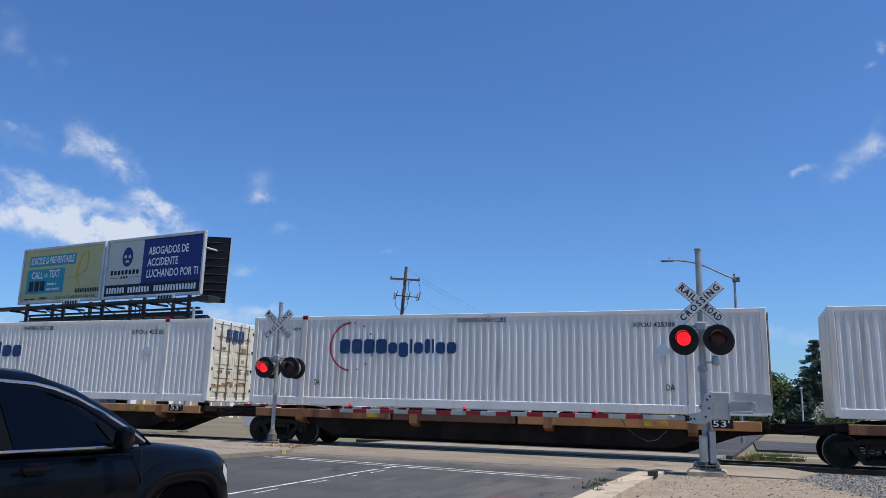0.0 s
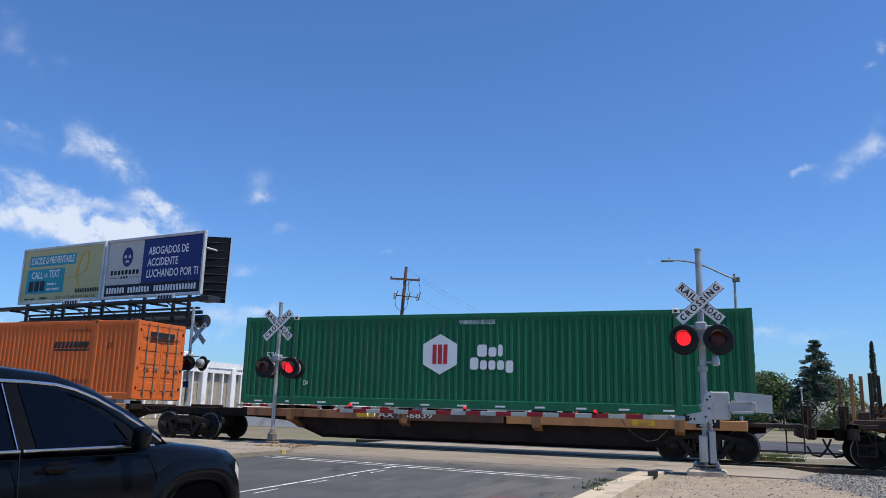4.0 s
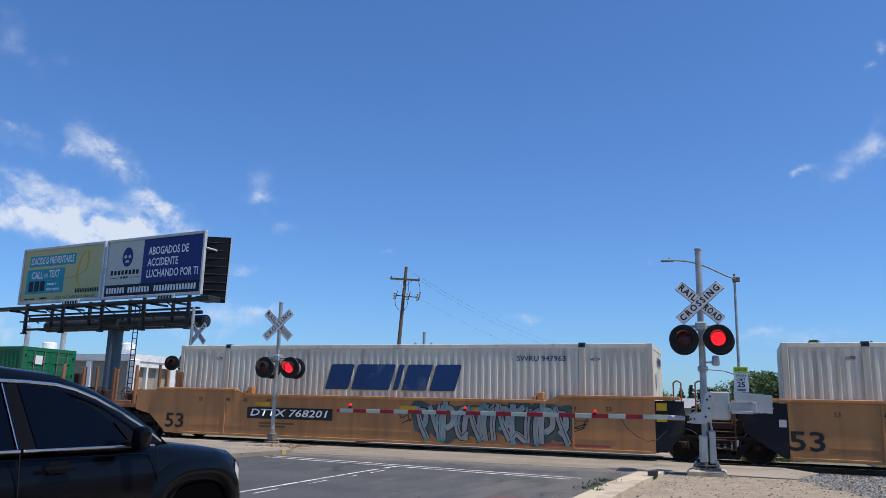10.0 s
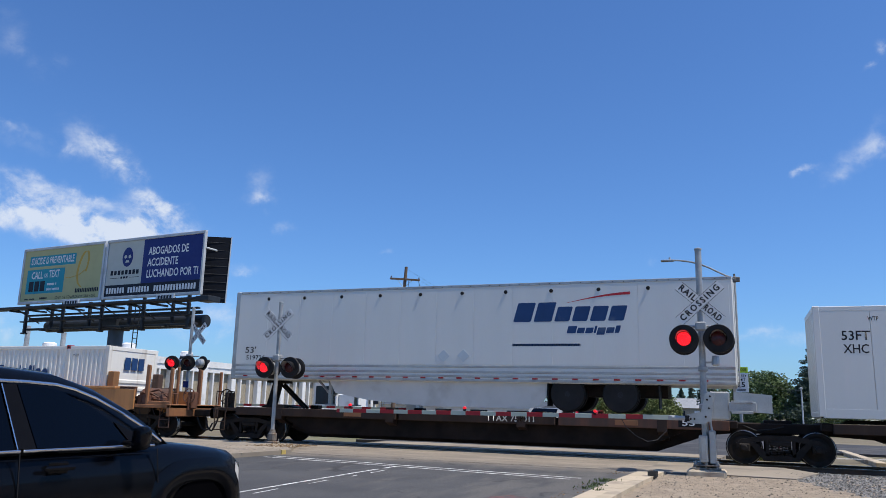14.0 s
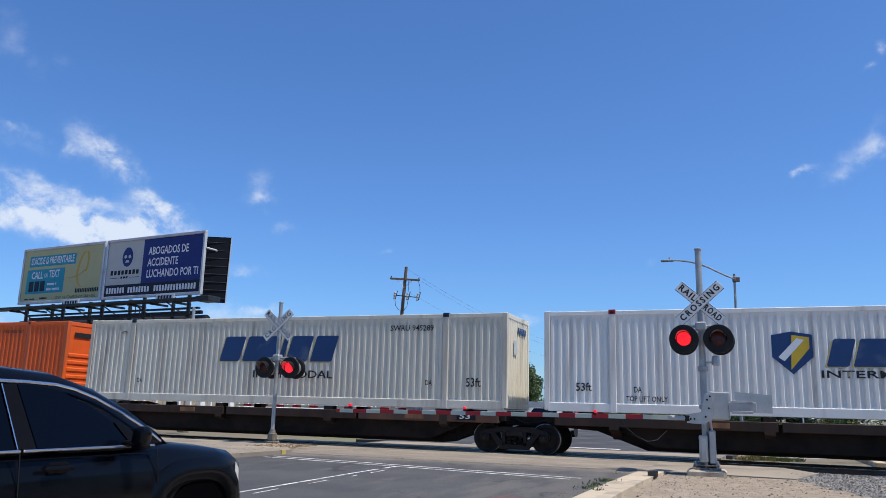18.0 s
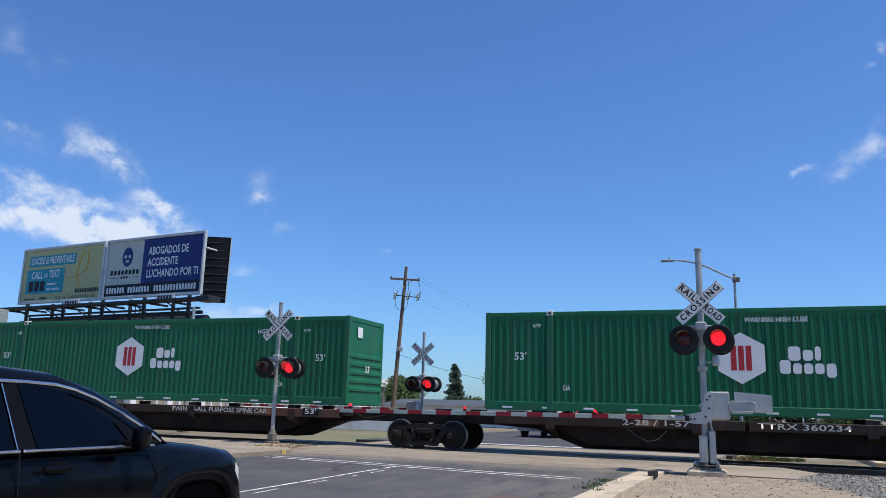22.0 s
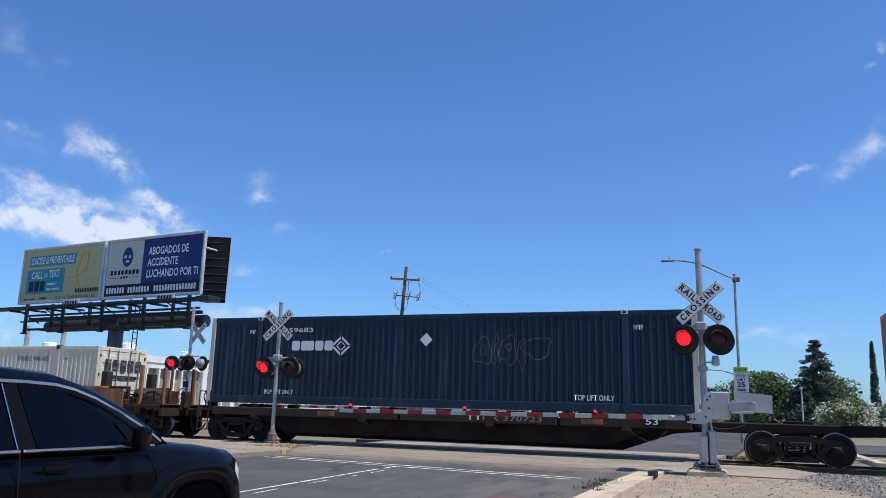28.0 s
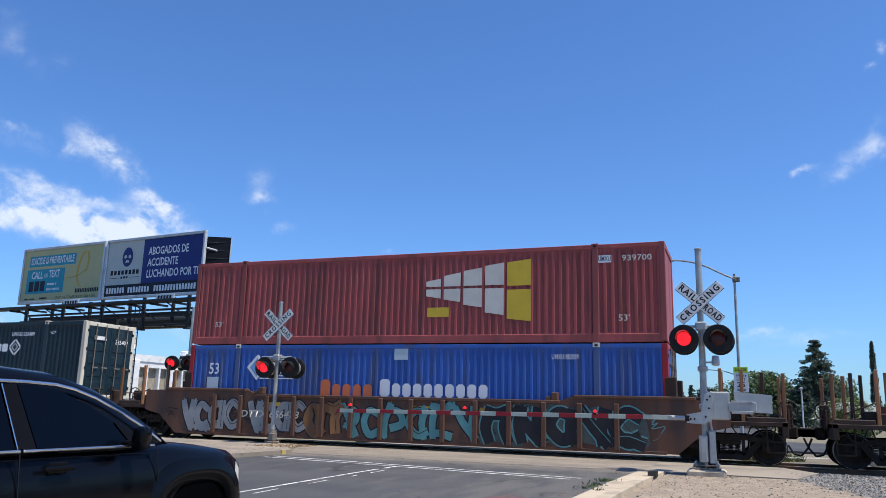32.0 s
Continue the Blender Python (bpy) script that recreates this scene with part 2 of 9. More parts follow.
GRIME = (0.10, 0.085, 0.07)
RUST = (0.17, 0.07, 0.03)
STREAK = (2.2, 2.2, 0.22)
M = {
    "white": material("white container paint", (0.76, 0.745, 0.69), 0.45, vary=0.07, scale=0.6, stretch=STREAK, dirt=(0.50, 0.46, 0.40), amount=0.10),
    "grey": material("weathered pale grey paint", (0.66, 0.615, 0.505), 0.5, vary=0.09, scale=0.6, stretch=STREAK, dirt=(0.42, 0.38, 0.31), amount=0.24),
    "orange": material("orange container paint", (0.60, 0.127, 0.022), 0.45, vary=0.08, scale=0.6, stretch=STREAK, dirt=(0.40, 0.11, 0.025), amount=0.1),
    "faded_orange": material("sun-faded orange paint", (0.59, 0.178, 0.072), 0.55, vary=0.12, scale=0.6, stretch=STREAK, dirt=(0.42, 0.14, 0.065), amount=0.25),
    "red_orange": material("bright red-orange paint", (0.66, 0.105, 0.018), 0.42, vary=0.08, scale=0.6, stretch=STREAK, dirt=(0.32, 0.08, 0.03), amount=0.2),
    "green": material("green container paint", (0.009, 0.130, 0.056), 0.42, vary=0.12, scale=0.6, stretch=STREAK, dirt=(0.03, 0.11, 0.06), amount=0.2),
    "navy": material("dark navy container paint", (0.007, 0.027, 0.048), 0.42, vary=0.15, scale=0.6, stretch=STREAK, dirt=(0.03, 0.045, 0.075), amount=0.2),
    "dark_green": material("blackish green container paint", (0.009, 0.025, 0.036), 0.42, vary=0.15, scale=0.6, stretch=STREAK, dirt=(0.025, 0.04, 0.05), amount=0.18),
    "maroon": material("faded maroon container paint", (0.35, 0.078, 0.074), 0.55, vary=0.14, scale=0.6, stretch=STREAK, dirt=(0.20, 0.055, 0.05), amount=0.4),
    "blue": material("blue container paint", (0.040, 0.118, 0.40), 0.5, vary=0.14, scale=0.6, stretch=STREAK, dirt=(0.07, 0.10, 0.20), amount=0.35),
    "trailer": material("grey aluminium trailer skin", (0.66, 0.665, 0.635), 0.42, 0.1, vary=0.03, scale=0.5, stretch=STREAK, dirt=(0.68, 0.67, 0.64), amount=0.02),
    "trailer_dark": material("dull grey trailer skin", (0.285, 0.30, 0.285), 0.5, 0.15, vary=0.03, scale=0.5, stretch=STREAK, dirt=(0.25, 0.26, 0.245), amount=0.05),
    "skirt": material("pale trailer side skirt", (0.62, 0.60, 0.55), 0.5, vary=0.05, dirt=(0.45, 0.42, 0.37), amount=0.12),
    "ochre": material("ochre yellow railcar paint", (0.46, 0.212, 0.078), 0.55, vary=0.10, scale=0.8, stretch=STREAK, dirt=(0.33, 0.16, 0.065), amount=0.34),
    "brown": material("weathered brown railcar paint", (0.13, 0.06, 0.038), 0.65, vary=0.2, scale=0.8, stretch=STREAK, dirt=(0.07, 0.045, 0.035), amount=0.42),
    "rust_tan": material("rust-stained tan railcar paint", (0.28, 0.128, 0.060), 0.62, vary=0.16, scale=0.8, stretch=STREAK, dirt=(0.12, 0.06, 0.03), amount=0.45),
    "tan": material("dulled ochre brown railcar paint", (0.31, 0.148, 0.058), 0.6, vary=0.14, scale=0.8, stretch=STREAK, dirt=(0.13, 0.07, 0.04), amount=0.46),
    "yellow": material("yellow safety paint", (0.62, 0.36, 0.02), 0.5, vary=0.12, dirt=GRIME, amount=0.3),
    "spine": material("sooty brown spine beam", (0.020, 0.013, 0.010), 0.8, vary=0.25, scale=0.9, dirt=(0.008, 0.006, 0.005), amount=0.5, shine=0.2),
    "spine_brown": material("sooty brown sill paint", (0.042, 0.024, 0.016), 0.7, vary=0.25, scale=0.9, stretch=STREAK, dirt=(0.03, 0.02, 0.016), amount=0.45),
    "rust_stain": material("brown rust stain on old paint", (0.26, 0.13, 0.06), 0.85, vary=0.35, scale=6, dirt=(0.45, 0.38, 0.29), amount=0.45, dirtscale=6),
    "soot_panel": material("sooted brown number panel", (0.075, 0.040, 0.028), 0.6, vary=0.25, scale=3, dirt=(0.15, 0.075, 0.04), amount=0.25),
    "ink_dim": material("dulled pale lettering", (0.24, 0.215, 0.18), 0.6, vary=0.15),
    "iron": material("grimy cast steel", (0.022, 0.017, 0.014), 0.72, vary=0.35, scale=4, dirt=(0.055, 0.030, 0.019), amount=0.22, bump=0.004, shine=0.2),
    "wheel": material("worn wheel steel", (0.018, 0.014, 0.012), 0.65, vary=0.25, scale=6, dirt=(0.04, 0.024, 0.016), amount=0.2, shine=0.2),
    "tread": material("polished wheel tread", (0.30, 0.29, 0.28), 0.3, 0.9, vary=0.1),
    "rail": material("rail steel", (0.14, 0.09, 0.065), 0.6, 0.5, vary=0.2, scale=3, dirt=RUST, amount=0.3),
    "rail_top": material("polished rail head", (0.5, 0.5, 0.5), 0.25, 0.95, vary=0.06),
    "tie": material("creosoted timber tie", (0.075, 0.055, 0.042), 0.85, vary=0.3, scale=3, stretch=(8, 1, 8), bump=0.006, piece=0.4),
    "ballast": material("crushed grey ballast", (0.09, 0.085, 0.08), 0.9, vary=0.35, scale=1.5, fine=16, bump=0.03),
    "stone": island(material("loose grey ballast stone", (0.25, 0.245, 0.235), 0.9, vary=0.25, scale=9), 0.14),
    "asphalt": material("worn dark asphalt", (0.062, 0.062, 0.066), 0.88, vary=0.22, scale=0.35, fine=60, bump=0.006, dirt=(0.105, 0.10, 0.095), amount=0.28, dirtscale=0.5),
    "road": road_surface("worn asphalt with crossing dust", 16.5, 19.2),
    "dusty": material("dusty crossing asphalt", (0.30, 0.255, 0.20), 0.9, vary=0.18, scale=0.5, fine=40, bump=0.004, dirt=(0.17, 0.15, 0.13), amount=0.32, dirtscale=0.6),
    "concrete": material("weathered kerb concrete", (0.56, 0.465, 0.34), 0.85, vary=0.16, scale=1.2, fine=50, bump=0.003, dirt=(0.25, 0.21, 0.17), amount=0.32, piece=0.12),
    "dirt": material("dry tan dirt", (0.325, 0.262, 0.195), 0.95, vary=0.20, scale=2.6, fine=30, bump=0.04, dirt=(0.24, 0.19, 0.14), amount=0.34, dirtscale=5.0),
    "field": material("dry verge ground", (0.20, 0.17, 0.115), 0.95, vary=0.3, scale=0.12, fine=8, bump=0.02, dirt=(0.12, 0.14, 0.06), amount=0.3, dirtscale=0.08),
    "litter_stone": island(material("mixed grey and brown small stones", (0.30, 0.26, 0.21), 0.95, vary=0.25, scale=9), 0.18),
    "clod": island(material("dirt crumbs and small stones", (0.40, 0.33, 0.25), 0.95, vary=0.2, scale=9)),
    "dead_leaf": island(material("dry brown leaf litter", (0.24, 0.16, 0.09), 0.9, vary=0.3, scale=9)),
    "red_mark": material("worn red road paint", (0.15, 0.08, 0.076), 0.9, vary=0.2, scale=6, dirt=(0.085, 0.08, 0.08), amount=0.5, dirtscale=7),
    "cast_grey": material("rust-stained grey casting", (0.21, 0.19, 0.165), 0.7, 0.2, vary=0.25, scale=8, dirt=(0.12, 0.07, 0.04), amount=0.35, dirtscale=9),
    "line": material("worn white road paint", (0.72, 0.71, 0.68), 0.7, vary=0.12, scale=3, dirt=(0.22, 0.21, 0.2), amount=0.42, dirtscale=5),
    "galv": material("galvanised steel", (0.37, 0.38, 0.38), 0.42, 0.35, vary=0.18, scale=5, dirt=(0.24, 0.23, 0.22), amount=0.3),
    "alu": material("brushed aluminium casing", (0.41, 0.42, 0.42), 0.38, 0.55, vary=0.14, scale=3, dirt=(0.30, 0.29, 0.28), amount=0.25),
    "black": material("matt black paint", (0.010, 0.010, 0.011), 0.6, vary=0.2, shine=0.25),
    "sign_white": material("reflective white sign sheet", (0.72, 0.72, 0.70), 0.5, vary=0.05),
    "sign_black": material("black sign lettering", (0.012, 0.012, 0.014), 0.5, vary=0.05),
    "lime": material("fluorescent yellow-green sheet", (0.50, 0.68, 0.04), 0.5, vary=0.04),
    "red": material("red reflective sheet", (0.30, 0.018, 0.024), 0.45, vary=0.08),
    "arm_white": material("white gate arm sheet", (0.42, 0.455, 0.38), 0.45, vary=0.06),
    "lamp_on": material("lit red signal lamp", (0.70, 0.008, 0.016), 0.4, vary=0.0, glow=0.42),
    "lamp_bead": material("bright red lamp beads", (1.0, 0.020, 0.035), 0.4, vary=0.0, glow=3.4),
    "lamp_off": material("unlit dark red lens", (0.055, 0.007, 0.008), 0.2, vary=0.1),
    "bead": material("small glowing red lamp", (1.0, 0.02, 0.03), 0.4, vary=0.0, glow=0.6),
    "car_black": material("glossy black car paint", (0.0025, 0.003, 0.0045), 0.18, 0.0, vary=0.05, coat=0.0, shine=0.15),
    "car_trim": material("black plastic trim", (0.004, 0.004, 0.005), 0.45, vary=0.1, shine=0.08),
    # almost no reflectance: the shade inside the wheel arch, put into the colour
    "hollow": material("near-black painted wheel arch shade", (0.0015, 0.0015, 0.002), 0.9, vary=0.1, shine=0.02),
    "chrome": material("satin chrome strip", (0.62, 0.64, 0.66), 0.2, 0.95, vary=0.03),
    "tyre": material("black rubber", (0.018, 0.018, 0.018), 0.8, vary=0.2, bump=0.002),
    "tint": material("dark tinted window", (0.0015, 0.003, 0.007), 0.04, 0.0, vary=0.02, shine=0.09),
    "lens": material("clear headlamp lens", (0.62, 0.62, 0.58), 0.1, vary=0.03, coat=1.0),
    "wood": material("weathered pole timber", (0.17, 0.115, 0.08), 0.85, vary=0.25, scale=3, stretch=(6, 6, 0.4), bump=0.006),
    "insulator_grey": material("pale grey insulator glaze", (0.42, 0.42, 0.41), 0.3, vary=0.15),
    "wire": material("dark cable", (0.03, 0.03, 0.03), 0.6, vary=0.1),
    "porcelain": material("brown insulator glaze", (0.10, 0.06, 0.05), 0.25, vary=0.1),
    "dark_steel": material("dark painted structural steel", (0.028, 0.032, 0.038), 0.5, 0.2, vary=0.15, scale=2),
    "column": material("slate blue column paint", (0.075, 0.10, 0.13), 0.5, 0.1, vary=0.1),
    "frame": material("pale grey billboard frame", (0.52, 0.54, 0.55), 0.45, 0.2, vary=0.08, dirt=(0.36, 0.36, 0.36), amount=0.25),
    "bb_cream": material("pale olive poster paper", (0.47, 0.46, 0.235), 0.6, vary=0.04),
    "bb_teal": material("teal poster print", (0.02, 0.30, 0.38), 0.6, vary=0.04),
    "bb_gold": material("gold poster print", (0.55, 0.36, 0.07), 0.6, vary=0.04),
    "bb_grey": material("cool grey poster vinyl", (0.50, 0.52, 0.47), 0.6, vary=0.04),
    "bb_blue": material("royal blue poster vinyl", (0.013, 0.028, 0.16), 0.55, vary=0.04),
    "bb_back": material("black-blue board backing", (0.007, 0.009, 0.014), 0.7, vary=0.2, shine=0.15),
    "bb_navy": material("dark navy poster strip", (0.008, 0.010, 0.020), 0.55, vary=0.04),
    "ink_blue": material("dark blue lettering", (0.014, 0.05, 0.15), 0.5, vary=0.08, dirt=(0.10, 0.14, 0.20), amount=0.15),
    "ink_dark": material("faded blue-black lettering", (0.03, 0.035, 0.05), 0.55, vary=0.25, dirt=(0.25, 0.23, 0.2), amount=0.2, dirtscale=5),
    "ink_red": material("red lettering", (0.46, 0.03, 0.04), 0.5, vary=0.06),
    "ink_white": material("white lettering", (0.74, 0.75, 0.75), 0.5, vary=0.05),
    "ink_black": material("black lettering", (0.018, 0.018, 0.02), 0.55, vary=0.1),
    "ink_orange": material("faded orange lettering", (0.62, 0.17, 0.07), 0.55, vary=0.1),
    "ink_yellow": material("yellow lettering", (0.62, 0.42, 0.04), 0.55, vary=0.1),
    "ink_cream": material("peeled pale lettering", (0.62, 0.58, 0.50), 0.55, vary=0.1),
    "ink_dull": material("faded dark small print", (0.12, 0.075, 0.045), 0.6, vary=0.1),
    "ink_straw": material("faded straw yellow lettering shade", (0.52, 0.44, 0.20), 0.55, vary=0.1),
    "navy_black": material("blue-black end panel paint", (0.008, 0.009, 0.014), 0.7, vary=0.2, scale=3, dirt=(0.05, 0.04, 0.03), amount=0.2),
    "placard_blue": material("pale blue printed sheet", (0.16, 0.34, 0.52), 0.5, vary=0.15),
    "placard": material("grey hazard placard", (0.50, 0.55, 0.58), 0.4, 0.2, vary=0.08),
    "g_plum": material("dull plum spray paint", (0.085, 0.03, 0.03), 0.6, vary=0.2),
    "g_slate": material("slate green spray paint", (0.075, 0.095, 0.085), 0.6, vary=0.2),
    "g_yellow": material("yellow spray paint", (0.50, 0.34, 0.05), 0.6, vary=0.2),
    "g_dark": material("black spray paint", (0.022, 0.02, 0.022), 0.55, vary=0.2),
    "g_teal": material("teal spray paint", (0.12, 0.30, 0.29), 0.6, vary=0.15),
    "g_sand": material("sand spray paint", (0.42, 0.27, 0.13), 0.6, vary=0.15),
    "g_blue": material("pale blue spray paint", (0.10, 0.24, 0.36), 0.6, vary=0.15),
    "g_grey": material("silver grey spray paint", (0.30, 0.30, 0.29), 0.6, vary=0.15),
    "g_olive": material("dull olive spray paint", (0.20, 0.20, 0.12), 0.6, vary=0.2),
    "g_mint": material("mint spray paint", (0.22, 0.40, 0.30), 0.6, vary=0.15),
    "g_rose": material("dull pink spray paint", (0.36, 0.07, 0.11), 0.6, vary=0.15),
    "g_pale": material("cream spray paint", (0.34, 0.31, 0.29), 0.6, vary=0.15),
    "stucco": material("pebbled tan wall panel", (0.34, 0.30, 0.23), 0.9, vary=0.2, scale=5, fine=18, bump=0.02),
    "wall_white": material("white painted concrete", (0.76, 0.76, 0.75), 0.7, vary=0.05, dirt=(0.55, 0.53, 0.5), amount=0.2),
    "slate_roof": material("dark blue-grey roofing", (0.075, 0.088, 0.105), 0.75, vary=0.2),
    "roof_grey": material("grey roofing", (0.30, 0.31, 0.33), 0.7, vary=0.15),
    "window_dark": material("dark far window", (0.03, 0.04, 0.05), 0.1, vary=0.1),
    "leaf": material("oak green foliage", (0.095, 0.145, 0.05), 0.6, vary=0.35, scale=1.2),
    "leaf_light": material("yellow-green foliage", (0.15, 0.185, 0.06), 0.6, vary=0.3, scale=1.2),
    "leaf_dark": material("dark conifer foliage", (0.062, 0.088, 0.058), 0.65, vary=0.35, scale=1.2),
    "blossom": material("pale cream-white blossom", (0.56, 0.57, 0.48), 0.6, vary=0.12, scale=4),
    "bark": material("grey-brown bark", (0.12, 0.09, 0.065), 0.9, vary=0.3, scale=5, bump=0.01),
    "dry_grass": material("dry straw grass", (0.34, 0.26, 0.12), 0.8, vary=0.3, scale=3),
    "weed": material("green roadside weeds", (0.11, 0.15, 0.05), 0.7, vary=0.3, scale=3),
    "kerb_yellow": material("faded yellow kerb paint", (0.52, 0.38, 0.10), 0.8, vary=0.15, dirt=(0.40, 0.34, 0.24), amount=0.4),
    "red_car": material("red car paint", (0.42, 0.02, 0.03), 0.2, vary=0.05, coat=1.0),
    "bluegrey": material("blue-grey metal roof", (0.34, 0.38, 0.44), 0.45, 0.2, vary=0.08),
}


# ---- mesh tools ----
class Geo:
    """Vertices, faces and material numbers of one mesh."""

    def __init__(self):
        self.v, self.f, self.m = [], [], []

    def add(self, verts, faces, mi=0):
        k = len(self.v)
        self.v.extend(verts)
        self.f.extend([tuple(i + k for i in f) for f in faces])
        self.m.extend([mi] * len(faces))
        return self

    def box(self, x0, y0, z0, x1, y1, z1, mi=0):
        x0, x1, y0, y1, z0, z1 = min(x0, x1), max(x0, x1), min(y0, y1), max(y0, y1), min(z0, z1), max(z0, z1)
        v = [(x, y, z) for z in (z0, z1) for y in (y0, y1) for x in (x0, x1)]
        return self.add(v, [(0, 2, 3, 1), (4, 5, 7, 6), (0, 1, 5, 4), (2, 6, 7, 3), (0, 4, 6, 2), (1, 3, 7, 5)], mi)

    def soft(self, x0, y0, z0, x1, y1, z1, b=0.01, mi=0):
        """A box with chamfered edges."""
        k = len(self.v)
        lo, hi = (x0, y0, z0), (x1, y1, z1)
        idx = {}
        for sx in (0, 1):
            for sy in (0, 1):
                for sz in (0, 1):
                    for ax in range(3):
                        p = []
                        for a, s in enumerate((sx, sy, sz)):
                            q = hi[a] if s else lo[a]
                            p.append(q if a == ax else q + (-b if s else b))
                        idx[sx, sy, sz, ax] = len(self.v) - k
                        self.v.append(tuple(p))
        faces = []
        for ax in range(3):
            o = [a for a in range(3) if a != ax]
            for s in (0, 1):
                ring = []
                for a, c in ((0, 0), (1, 0), (1, 1), (0, 1)):
                    key = [0, 0, 0]
                    key[ax], key[o[0]], key[o[1]] = s, a, c
                    ring.append(idx[(*key, ax)])
                flip = (s == 1) == (ax == 1)
                faces.append(tuple(ring[::-1] if flip else ring))
        for ax in range(3):
            o = [a for a in range(3) if a != ax]
            for a in (0, 1):
                for c in (0, 1):
                    q = []
                    for s in (0, 1):
                        key = [0, 0, 0]
                        key[ax], key[o[0]], key[o[1]] = s, a, c
                        q.append((idx[(*key, o[0])], idx[(*key, o[1])]))
                    faces.append((q[0][0], q[1][0], q[1][1], q[0][1]))
        for sx in (0, 1):
            for sy in (0, 1):
                for sz in (0, 1):
                    faces.append(tuple(idx[sx, sy, sz, a] for a in range(3)))
        self.f.extend([tuple(i + k for i in f) for f in faces])
        self.m.extend([mi] * len(faces))
        return self

    def prism(self, pts, axis, a, b, mi=0):
        """A closed outline swept along an axis from a to b."""
        def put(p, d):
            q = list(p)
            q.insert("xyz".index(axis), d)
            return tuple(q)
        n = len(pts)
        v = [put(p, a) for p in pts] + [put(p, b) for p in pts]
        f = [tuple(range(n - 1, -1, -1)), tuple(range(n, 2 * n))] + [(i, (i + 1) % n, n + (i + 1) % n, n + i) for i in range(n)]
        return self.add(v, f, mi)

    def tube(self, p0, p1, r0, r1=None, n=10, mi=0, caps=True):
        p0, p1 = Vector(p0), Vector(p1)
        r1 = r0 if r1 is None else r1
        d = (p1 - p0).normalized()
        a = d.orthogonal().normalized()
        b = d.cross(a)
        v = [tuple(p + (a * math.cos(2 * math.pi * i / n) + b * math.sin(2 * math.pi * i / n)) * r) for p, r in ((p0, r0), (p1, r1)) for i in range(n)]
        f = [(i, (i + 1) % n, n + (i + 1) % n, n + i) for i in range(n)]
        if caps:
            f += [tuple(range(n - 1, -1, -1)), tuple(range(n, 2 * n))]
        return self.add(v, f, mi)

    def path(self, pts, r, n=6, mi=0):
        for a, b in zip(pts, pts[1:]):
            self.tube(a, b, r, n=n, mi=mi)
        return self

    def turn(self, prof, c, axis="y", n=20, mi=0, caps=True):
        """A profile of (radius, along) turned about an axis through c."""
        v = []
        for r, d in prof:
            for i in range(n):
                w = 2 * math.pi * i / n
                p = [math.cos(w) * r, math.sin(w) * r]
                p.insert("xyz".index(axis), d)
                v.append((c[0] + p[0], c[1] + p[1], c[2] + p[2]))
        f = []
        for j in range(len(prof) - 1):
            for i in range(n):
                f.append((j * n + i, j * n + (i + 1) % n, (j + 1) * n + (i + 1) % n, (j + 1) * n + i))
        if caps:
            f += [tuple(range(n - 1, -1, -1)), tuple((len(prof) - 1) * n + i for i in range(n))]
        return self.add(v, f, mi)

    def mesh(self, name, mats):
        me = bpy.data.meshes.new(name)
        me.from_pydata(self.v, [], self.f)
        for m in mats:
            me.materials.append(m)
        if len(mats) > 1:
            me.polygons.foreach_set("material_index", self.m)
        bm = bmesh.new()
        bm.from_mesh(me)
        bmesh.ops.recalc_face_normals(bm, faces=bm.faces)
        bm.to_mesh(me)
        bm.free()
        return me


def mats_of(m):
    return [M[k] if isinstance(k, str) else k for k in (m if isinstance(m, (list, tuple)) else [m])]


def part(name, geo, mat, parent=None, label="", at=None, smooth=False):
    me = geo if isinstance(geo, bpy.types.Mesh) else geo.mesh(name, mats_of(mat))
    if smooth:
        me.polygons.foreach_set("use_smooth", [True] * len(me.polygons))
    ob = new(name, me)
    if parent:
        ob.parent = parent
    if at is not None:
        ob.matrix_basis = at
    if label:
        ob["label"] = label
    return ob


def thing(name, at, label, category, group="", kind="", geo=None, mat=None):
    ob = new(name, geo.mesh(name, mats_of(mat)) if geo else None)
    ob.matrix_basis = at
    return tagged(ob, label, category, group, kind)


TEXTS = {}


def text_mesh(txt, mat, bold=0.0, shear=0.0, gap=1.0):
    """A flat mesh of the words, one unit high, middle at the origin, in x and z, facing -y."""
    key = (txt, mat, bold, shear, gap)
    if key not in TEXTS:
        cu = bpy.data.curves.new("words", "FONT")
        cu.body, cu.size, cu.resolution_u, cu.offset, cu.shear, cu.space_character = txt, 1.0, 2, bold, shear, gap
        cu.align_x, cu.align_y = "CENTER", "CENTER"
        ob = bpy.data.objects.new("words", cu)
        scene.collection.objects.link(ob)
        bpy.context.view_layer.update()
        me = bpy.data.meshes.new_from_object(ob.evaluated_get(bpy.context.evaluated_depsgraph_get()))
        bpy.data.objects.remove(ob)
        me.transform(Matrix.Rotation(radians(90), 4, "X"))
        xs = [v.co.x for v in me.vertices] or [0]
        me["wide"] = max(xs) - min(xs)
        me.materials.clear()
        me.materials.append(M[mat])
        TEXTS[key] = me
    return TEXTS[key]


def words(txt, x, y, z, high, mat, parent, wide=None, name="lettering", bold=0.0, shear=0.0, rz=0, gap=1.0):
    me = text_mesh(txt, mat, bold, shear, gap)
    cap = high / 0.70
    sx = wide / me["wide"] if wide and me["wide"] else cap
    ob = new(name, me)
    ob.parent = parent
    ob.matrix_basis = pose(x, y, z, 0, 0, rz) @ Matrix.Diagonal((sx, 1, cap, 1))
    return ob


